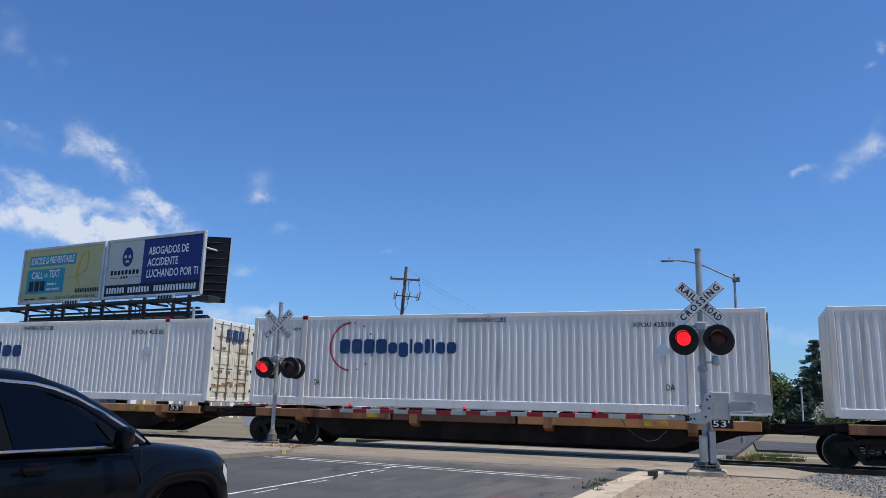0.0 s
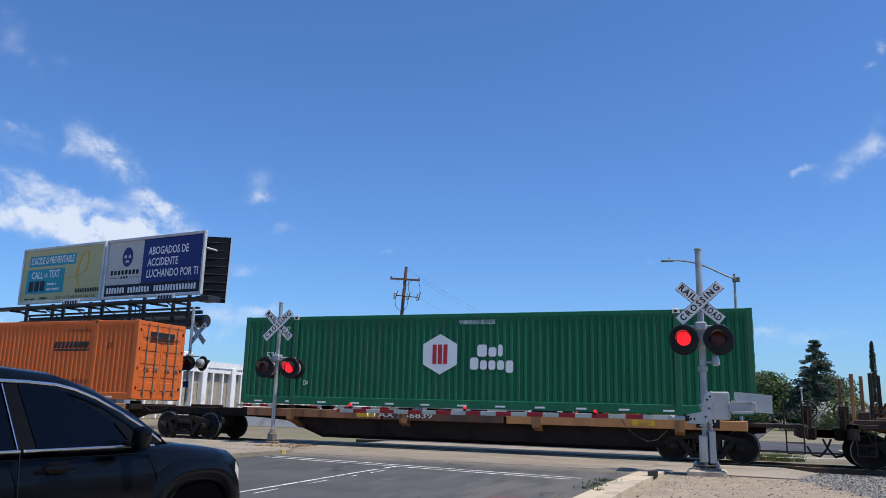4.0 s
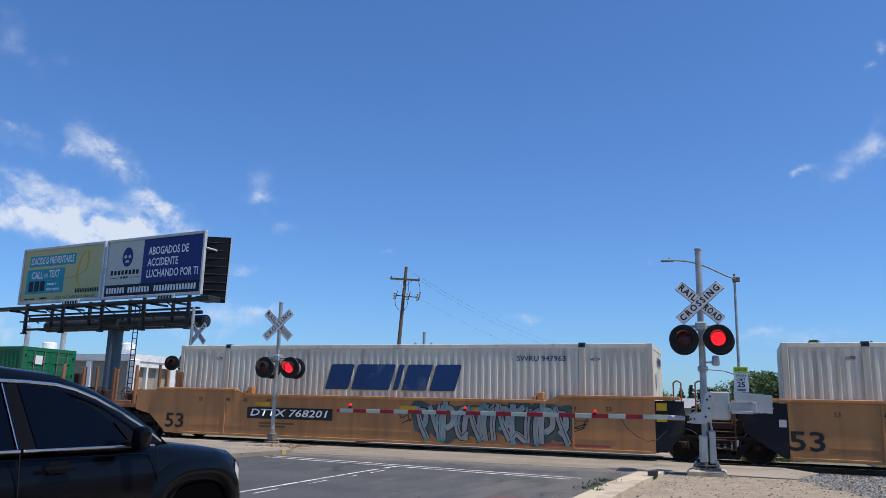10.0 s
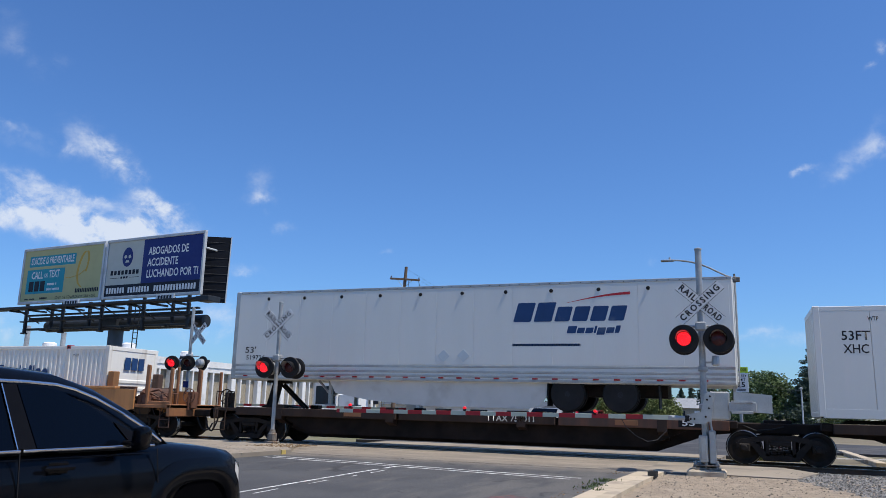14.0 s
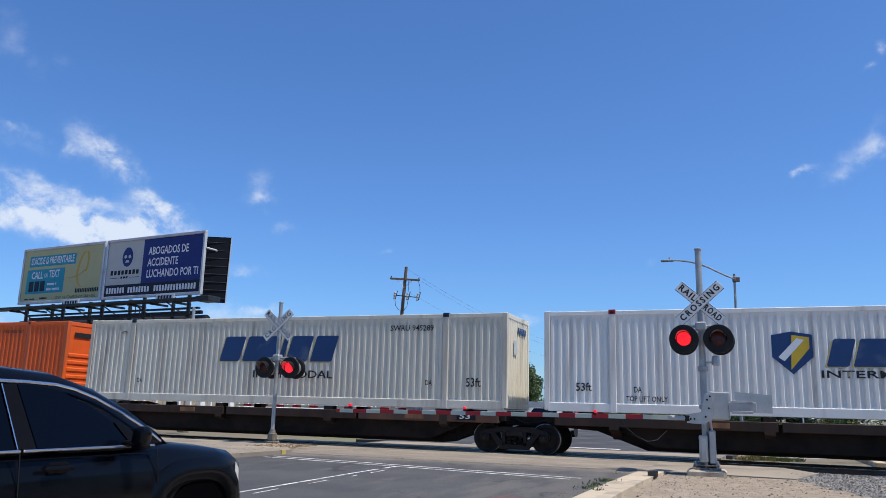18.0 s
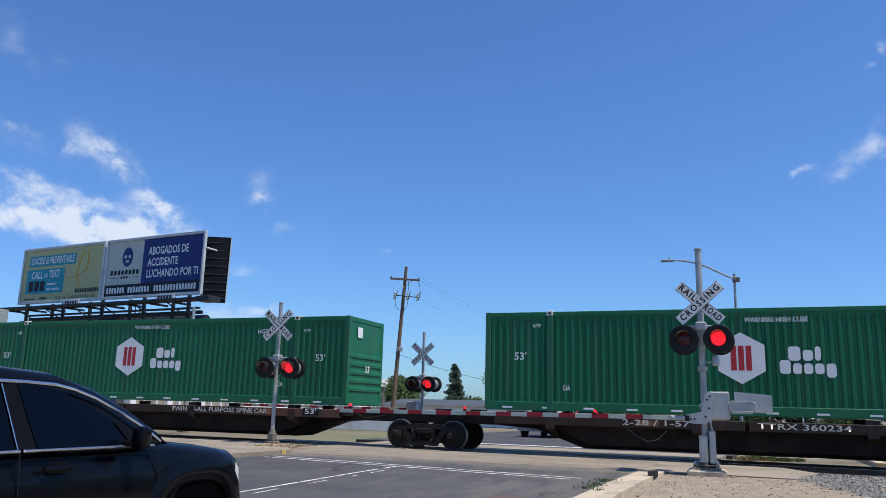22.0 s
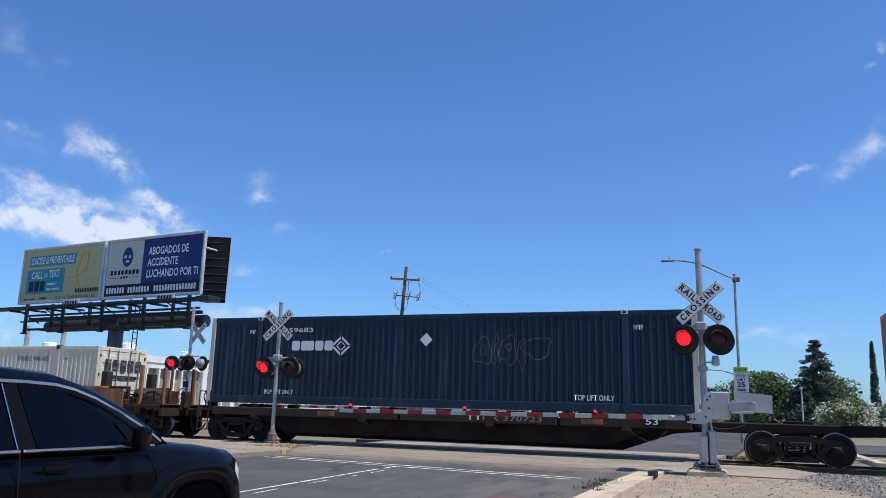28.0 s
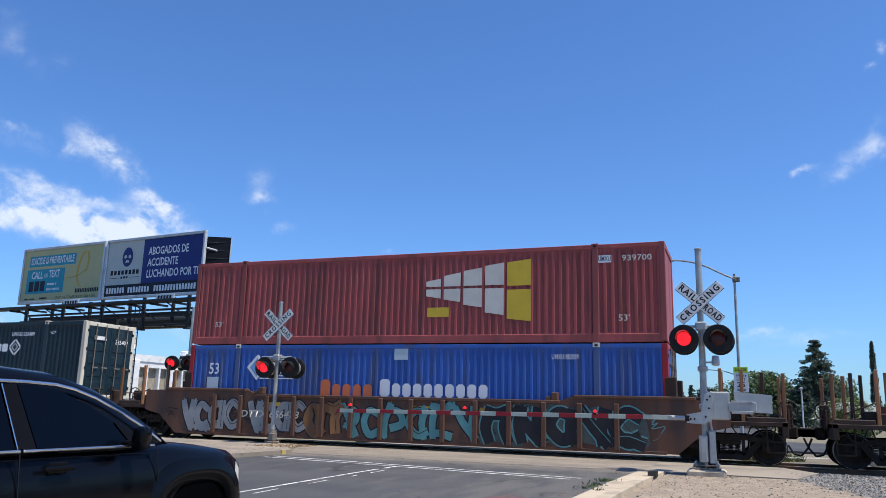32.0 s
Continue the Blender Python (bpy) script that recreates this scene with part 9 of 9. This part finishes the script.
cable((-22.7, 51.4, 11.3), (-14.5, 110, 9.6), 2.0, 0.005, "thin sagging overhead cable")
cable((-21.65, 51.6, 10.4), (-13.5, 110, 8.8), 2.0, 0.005, "thin sagging overhead cable")
cable((-22.2, 51.4, 9.4), (-14.0, 110, 7.8), 2.0, 0.004, "thin sagging overhead cable")
cable((-23.3, 51.2, 5.1), (-13.5, 60, 2.9), 0.5, 0.014, "thin sagging overhead cable")
cable((-0.02, 41.0, 3.3), (3.97, 60.0, 3.1), 0.2, 0.010, "thin sagging overhead cable")

lamp = thing("street_lamp", pose(-0.02, 41.0, -0.1), "Galvanised street lamp with a long curved arm", "street lamp")
part("pole", Geo().tube((0, 0, 0), (0, 0, 8.12), 0.085, 0.06, n=14), "galv", lamp)
part("arm", Geo().path([(0, -0.08, 8.10), (-0.4, -0.1, 8.28), (-0.8, -0.1, 8.50), (-1.2, -0.1, 8.72), (-1.65, -0.1, 8.93), (-2.1, -0.1, 9.06), (-2.55, -0.1, 9.14), (-2.95, -0.1, 9.17)], 0.045, 8), "galv", lamp, "curved lamp arm")
part("lamp_head", Geo().soft(-3.55, -0.2, 9.11, -2.9, 0.02, 9.21, 0.03).tube((-3.1, -0.1, 9.2), (-3.1, -0.1, 9.33), 0.05, n=8), "galv", lamp, "flat grey lamp head")
part("bracket", Geo().soft(-0.10, -0.12, 7.92, 0.10, 0.12, 8.22, 0.04).soft(0.06, -0.1, 7.95, 0.26, 0.06, 8.2, 0.03).tube((0.0, 0, 8.2), (0.0, 0, 8.36), 0.05, n=8), "cast_grey", lamp)
part("lower_arm", Geo().path([(-0.02, 0.02, 3.20), (-0.35, 0.02, 3.40), (-0.75, 0.02, 3.52), (-1.5, 0.02, 3.58)], 0.022, 6), "cast_grey", lamp, "thin lower bracket arm")
pale_pole = thing("light_pole", pose(3.97, 60.0, -0.1), "Slim white pole standing before trees", "pole")
part("pole", Geo().tube((0, 0, 0), (0, 0, 3.3), 0.06, 0.045, n=10), "frame", pale_pole)
part("cap", Geo().soft(-0.1, -0.1, 3.28, 0.1, 0.1, 3.42, 0.03), "frame", pale_pole)
sign = thing("speed_sign", pose(0.05, 40.75, 0), "Grey school speed limit sign with yellow-green header", "road sign")
part("sign_plate", Geo().soft(-0.33, -0.02, 2.38, 0.33, 0.0, 3.30, 0.006), "sign_white", sign)
part("header_plate", Geo().soft(-0.33, -0.024, 3.32, 0.33, 0.0, 3.60, 0.006), "lime", sign, "fluorescent yellow-green header")
words("SCHOOL", 0, -0.028, 3.46, 0.13, "sign_black", sign, 0.54, bold=0.02)
words("SPEED", 0, -0.024, 3.16, 0.13, "sign_black", sign, 0.46, bold=0.01)
words("LIMIT", 0, -0.024, 2.98, 0.12, "sign_black", sign, 0.40, bold=0.01)
words("25", 0, -0.024, 2.74, 0.24, "sign_black", sign, 0.36, bold=0.02)
for i in range(2):
    part("text_bar", Geo().box(-0.2, -0.024, 2.44 + i * 0.07, 0.2, -0.021, 2.475 + i * 0.07), "sign_black", sign)
part("sign_bracket", Geo().soft(-0.05, 0.0, 2.5, 0.05, 0.12, 2.6, 0.01).soft(-0.05, 0.0, 3.3, 0.05, 0.12, 3.4, 0.01), "galv", sign)

# ---- trees ----
def leaves(gg, c, rad, count, size, r, squash=0.8):
    """A clump of small leaf sprays about c."""
    for _ in range(count):
        while True:
            d = Vector((r.uniform(-1, 1), r.uniform(-1, 1), r.uniform(-1, 1)))
            if 0.2 < d.length < 1:
                break
        p = c + Vector((d.x, d.y, d.z * squash)) * rad
        s = size * r.uniform(0.6, 1.4)
        a = Vector((r.uniform(-1, 1), r.uniform(-1, 1), r.uniform(-0.7, 0.7))).normalized()
        b = a.orthogonal().normalized()
        b = (b * math.cos(1.0 * d.x) + a.cross(b) * math.sin(3 * d.y)).normalized()
        gg.add([tuple(p + a * s), tuple(p + b * s * 0.6), tuple(p - a * s), tuple(p - b * s * 0.6)], [(0, 1, 2, 3)])


def broad_tree(x, y, high, wide, mat, seed, label, size=0.13, dens=2.4, low=0.25):
    r = random.Random(seed)
    ob = thing("tree", pose(x, y, -0.15), label, "tree", "trees beyond the railway")
    tr = Geo().tube((0, 0, 0), (0.1, 0, high * 0.45), wide * 0.06, wide * 0.035, n=10)
    clumps = []
    for i in range(26):
        a = r.uniform(0, 6.28)
        q = r.uniform(0.15, 1.0) ** 0.6
        z = high * (low + (1 - low) * r.uniform(0.08, 0.96))
        k = math.sin(min(1.0, max(0.1, (z / high - low) / (1 - low) * 0.85 + 0.15)) * math.pi) ** 0.55
        clumps.append((Vector((math.cos(a) * q * wide * 0.42 * k, math.sin(a) * q * wide * 0.42 * k, z * 0.95)), r.uniform(0.14, 0.24) * wide))
    for c, rr in clumps[:12]:
        tr.tube((0.05, 0, high * 0.3), tuple(c), wide * 0.022, wide * 0.006, n=6)
    part("trunk", tr, "bark", ob, "grey-brown trunk and limbs")
    gg = Geo()
    for c, rr in clumps:
        leaves(gg, c, rr, int(230 * dens), size, r)
    part("crown", gg, mat, ob, "uneven leafy crown")
    return ob


def conifer(x, y, high, wide, seed, label, thin=1.0):
    r = random.Random(seed)
    ob = thing("tree", pose(x, y, -0.15), label, "tree", "trees beyond the railway")
    part("trunk", Geo().tube((0, 0, 0), (0, 0, high * 0.97), wide * 0.05, 0.03, n=8), "bark", ob)
    gg = Geo()
    layers = int(high * 2.6)
    for i in range(layers):
        f = i / layers
        z = high * (0.12 + 0.88 * f)
        rad = wide * 0.5 * (1 - f) ** 0.85 * r.uniform(0.7, 1.15) + 0.12
        for j in range(max(4, int(9 * (1 - f)) + 3)):
            a = r.uniform(0, 6.28)
            for k in range(4):
                q = (k + 1) / 4 * rad * r.uniform(0.8, 1.1)
                leaves(gg, Vector((math.cos(a) * q, math.sin(a) * q, z - q * 0.22 + r.uniform(-0.1, 0.1))), 0.26 * thin + 0.06 * rad, 26, 0.11, r, 0.6)
    part("crown", gg, "leaf_dark", ob, "layered dark needle crown")
    return ob


conifer(7.4, 89, 9.5, 8.6, 11, "Tall dark conifer with layered drooping branches")
conifer(-34.5, 95, 7.2, 3.4, 12, "Slim dark conifer beyond the railway")
conifer(-11.2, 200, 8.6, 5.0, 13, "Distant dark conifer beyond the railway")
conifer(-14.0, 205, 8.0, 4.6, 14, "Distant dark conifer beyond the railway")
conifer(-22.5, 210, 7.0, 4.2, 15, "Distant dark conifer beyond the railway")
conifer(-26, 215, 6.8, 4.2, 16, "Distant dark conifer beyond the railway")
broad_tree(-18.2, 90, 6.4, 6.6, "leaf", 21, "Round oak-green broadleaf tree beyond the railway")
broad_tree(-24.3, 88, 6.6, 7.2, "leaf", 22, "Round oak-green broadleaf tree beyond the railway")
broad_tree(-41, 92, 5.0, 7.0, "leaf", 23, "Low broadleaf tree beyond the railway")
broad_tree(-14.6, 98, 4.2, 8.0, "leaf_light", 24, "Yellow-green spreading shrub tree")
broad_tree(-10.5, 105, 3.6, 7.0, "leaf_light", 25, "Yellow-green spreading shrub tree")
broad_tree(2.0, 92, 5.9, 8.5, "leaf", 26, "Broad green shade tree beside the conifer", low=0.12)
broad_tree(8.2, 92, 5.6, 8.0, "leaf", 27, "Broad green shade tree beneath the conifer", low=0.05)
broad_tree(-1.6, 99, 5.0, 7.0, "leaf_dark", 28, "Dark green shade tree beyond the railway")
bush = broad_tree(7.6, 67.5, 2.5, 4.8, "leaf_light", 29, "Flowering pale cream-white oleander bush", size=0.10, low=0.05)
g = Geo()
r = random.Random(30)
for _ in range(90):
    a, q, z = r.uniform(0, 6.28), r.uniform(0.5, 1.0), r.uniform(0.7, 2.4)
    leaves(g, Vector((math.cos(a) * q * 2.3, math.sin(a) * q * 2.3, z)), 0.45, 50, 0.075, r)
part("blossom", g, "blossom", bush, "clusters of pale blossom")
# narrow cypress
cy = thing("tree", pose(12.95, 91, -0.1), "Tall narrow dark cypress beyond the railway", "tree", "trees beyond the railway")
part("trunk", Geo().tube((0, 0, 0), (0, 0, 8), 0.15, 0.03, n=8), "bark", cy)
g = Geo()
r = random.Random(31)
for i in range(230):
    f = r.uniform(0, 1)
    a = r.uniform(0, 6.28)
    rad = 0.40 * (1 - f) ** 0.7 * min(1.0, 0.35 + f * 4)
    leaves(g, Vector((math.cos(a) * rad, math.sin(a) * rad, 0.4 + f * 8.7)), 0.16 + 0.12 * (1 - f), 34, 0.085, r, 1.9)
part("crown", g, "leaf_dark", cy, "narrow dark crown")
# far belt of low trees on the horizon
g = Geo()
r = random.Random(40)
for i in range(70):
    x = -260 + i * 6.5 + r.uniform(-2, 2)
    y = r.uniform(240, 300)
    h = r.uniform(3.5, 8)
    for _ in range(4):
        leaves(g, Vector((x + r.uniform(-3, 3), y, h * r.uniform(0.3, 0.8))), h * 0.4, 55, 0.6, r)
thing("far_trees", pose(0, 0, 0), "distant belt of low green trees", "trees", kind="stuff", geo=g, mat="leaf")

# ---- buildings beyond the railway ----
hall = thing("warehouse", pose(-42.0, 46.0, -0.1), "Low white-framed warehouse with pebbled tan wall panels", "building")
part("wall", Geo().box(-45, 0, 0, -0.3, 46, 4.2), "stucco", hall, "pebbled tan wall")
part("roof", Geo().box(-45.3, -0.2, 4.2, 0.12, 46.3, 4.7), "wall_white", hall, "white flat roof edge")
for i in range(12):
    y = i * 4.0
    part("pilaster", Geo().soft(-0.3, y - 0.3, 0, 0.22, y + 0.3, 4.3, 0.05), "wall_white", hall, "white upright pier")
    for dy in (1.3, 2.65):
        part("mullion", Geo().soft(-0.3, y + dy - 0.09, 0, 0.06, y + dy + 0.09, 4.2, 0.02), "wall_white", hall)
    part("panel_head", Geo().soft(-0.3, y + 0.3, 3.75, 0.05, y + 3.7, 4.25, 0.04), "wall_white", hall)
for i in range(11):
    x = -i * 4.0 - 0.3
    part("pilaster", Geo().soft(x - 0.28, -0.2, 0, x + 0.28, 0.02, 4.3, 0.05), "wall_white", hall, "white upright pier")
for x, y in ((-4.5, 4.0), (-6.0, 13.0), (-12.0, 3.0)):
    part("roof_vent", Geo().turn([(0.38, 4.6), (0.38, 5.3), (0.55, 5.35), (0.55, 5.8), (0.38, 5.9)], (x, y, 0), "z", 16), "wall_white", hall, "round white roof vent")
for x, h in ((-9.5, 6.6), (-13.5, 7.2)):
    part("flue", Geo().tube((x, 2, 4.6), (x, 2, h), 0.2, n=12), "galv", hall, "tall metal flue")
part("notice", Geo().soft(0.05, 39.5, 1.6, 0.1, 42.0, 3.0, 0.02), "bb_navy", hall, "dark framed notice")
low = thing("low_building", pose(-27, 58, -0.1, 0, 0, -4), "Long low white building with blue-grey roof", "building")
part("wall", Geo().box(0, 0, 0, 13, 7, 1.6), "wall_white", low)
part("roof", Geo().prism([(-0.4, 1.55), (3.5, 2.05), (7.4, 1.55)], "x", -0.3, 13.3), "slate_roof", low, "shallow blue-grey roof")
for i in range(4):
    part("window", Geo().soft(1.5 + i * 3, -0.03, 0.7, 2.9 + i * 3, 0.05, 1.3, 0.01), "window_dark", low)
truck = thing("box_truck", pose(-29, 50, -0.1), "White box truck parked beyond the tracks", "truck")
part("box", Geo().soft(0, 0, 0.9, 1.9, 2.2, 3.0, 0.05), "wall_white", truck)
part("rails", Geo().soft(0.15, -0.02, 1.4, 1.75, 0.0, 2.7, 0.01), "window_dark", truck)
part("cab", Geo().soft(1.9, 0.1, 0.5, 3.4, 2.1, 2.2, 0.12), "wall_white", truck)
for x in (0.6, 2.8):
    part("wheel", Geo().turn([(0.2, -0.1), (0.42, -0.1), (0.42, 0.1), (0.2, 0.1)], (x, 0.15, 0.42), "y", 16), "tyre", truck)
fence = thing("white_wall", pose(-28, 40, -0.1, 0, 0, 2), "Low white block wall beyond the tracks", "wall")
part("panel", Geo().soft(0, 0, 0, 13, 0.2, 1.15, 0.02), "wall_white", fence)
house = thing("house", pose(-12.0, 150, -0.1), "Small grey-roofed house far down the road", "house")
part("wall", Geo().box(0, 0, 0, 8, 6, 2.6), "stucco", house)
part("roof", Geo().prism([(-0.4, 2.5), (3, 4.3), (6.4, 2.5)], "x", -0.4, 8.4), "roof_grey", house)
part("window", Geo().soft(1, -0.04, 1.0, 2.4, 0.05, 2.0, 0.02), "window_dark", house)
part("door", Geo().soft(4, -0.04, 0, 4.9, 0.05, 2.05, 0.02), "wall_white", house)


def small_car(x, y, rz, mat, label):
    ob = thing("car", pose(x, y, -0.05, 0, 0, rz), label, "car", "cars waiting beyond the tracks")
    prof = [(-2.2, 0.35), (-2.25, 0.75), (-1.9, 0.95), (-1.2, 1.0), (-0.6, 1.42), (0.9, 1.45), (1.6, 1.02), (2.15, 0.9), (2.25, 0.4)]
    part("body", Geo().prism(prof, "y", -0.86, 0.86), mat, ob)
    part("side_glass", Geo().prism([(-1.05, 1.02), (-0.52, 1.36), (0.82, 1.38), (1.4, 1.03)], "y", -0.875, 0.875), "tint", ob)
    part("windscreen", Geo().add([(-2.0 + 0.75, -0.7, 1.01), (-1.25, 0.7, 1.01), (-0.66, 0.62, 1.42), (-0.66, -0.62, 1.42)], [(0, 1, 2, 3)]), "tint", ob)
    for xx in (-1.4, 1.4):
        for s in (-1, 1):
            part("wheel", Geo().turn([(0.18, -0.09), (0.32, -0.09), (0.32, 0.09), (0.18, 0.09)], (xx, s * 0.8, 0.32), "y", 16), "tyre", ob)
    for s in (-1, 1):
        part("headlamp", Geo().soft(-2.27, s * 0.6 - 0.16, 0.66, -2.2, s * 0.6 + 0.16, 0.8, 0.02), "lens", ob)
    return ob


small_car(-8.9, 38.5, 84, "galv", "Silver car waiting beyond the tracks")
small_car(-11.2, 62, 86, "red_car", "Red car waiting beyond the tracks")

# weeds and dry grass beside the track
def tufts(name, label, spots, mat, seed):
    r_ = random.Random(seed)
    gg = Geo()
    for x, y, z, n, h in spots:
        for _ in range(n):
            a = r_.uniform(0, 6.28)
            q = r_.uniform(0, 0.22)
            bx, by = x + math.cos(a) * q, y + math.sin(a) * q
            hh = h * r_.uniform(0.4, 1.1)
            lx, ly = math.cos(a) * hh * 0.4, math.sin(a) * hh * 0.4
            w = 0.012
            gg.add([(bx - w, by, z), (bx + w, by, z), (bx + lx + w * 0.3, by + ly, z + hh)], [(0, 1, 2)])
    return thing(name, pose(0, 0, 0), label, "grass", kind="stuff", geo=gg, mat=mat)


r = random.Random(50)
tufts("weeds", "green weeds beside the track", [(r.uniform(0.1, 1.7), r.uniform(26.8, 29.2), -0.1, 22, 0.22) for _ in range(30)] + [(-2.44 + r.uniform(-0.12, 0.12), r.uniform(13.2, 15.6), 0.0, 16, 0.045) for _ in range(12)], "weed", 51)
tufts("dry_grass", "straw-dry grass beside the track", [(r.uniform(-0.2, 1.5), r.uniform(26.6, 28.4), -0.12, 16, 0.12) for _ in range(24)], "dry_grass", 52)


# ---- everything that moves ----
def motions():
    times = [0.0] + [float(t) for t in range(2, 32, 2)] + [32.0]
    for ob, u, y, z in TRAIN:
        walk(ob, [(t, pose(u - travel(t), y, z)) for t in times])
    walk(SUV, [(0.0, pose(-4.306, 6.02, -0.17)), (0.2, pose(-4.302, 6.12, -0.17)), (0.4, pose(-4.3, 6.18, -0.17)), (0.6, pose(-4.3, 6.19, -0.17)), (32.0, pose(-4.3, 6.19, -0.17))])
    # the lamp discs turn half round in their housings, first the one and then the other of each pair
    def turn_lamp(lamp_disc, first, period, phase):
        steps = []
        t = (0.5 - phase) * period
        while t < 32.2:
            # each half turn keeps clear of the full seconds
            near = round(t)
            late = t - near
            if abs(late) < 0.1:
                t_ = near + (0.07 if late > 0 and near < 32 else -0.1)
            else:
                t_ = t
            steps.append(t_)
            t += period / 2
        rows = []
        angle = 0.0 if first else 180.0
        rows.append((0.0, pose(0, 0, 0, 0, 0, angle)))
        for t in steps:
            if t + 0.067 > 31.99:
                break
            rows.append((round(t * 30) / 30 - 0.1 / 3, pose(0, 0, 0, 0, 0, angle)))
            rows.append((round(t * 30) / 30, pose(0, 0, 0, 0, 0, angle + 60)))
            rows.append((round(t * 30) / 30 + 0.1 / 3, pose(0, 0, 0, 0, 0, angle + 120)))
            rows.append((round(t * 30) / 30 + 0.2 / 3, pose(0, 0, 0, 0, 0, angle + 180)))
            angle += 180.0
        rows.append((32.0, pose(0, 0, 0, 0, 0, angle)))
        walk(lamp_disc, rows)

    for lamp_disc, first in FLASHERS:
        turn_lamp(lamp_disc, first, 1.0778, 0.2287 if lamp_disc.parent.parent == left_mast else 0.3009)



motions()
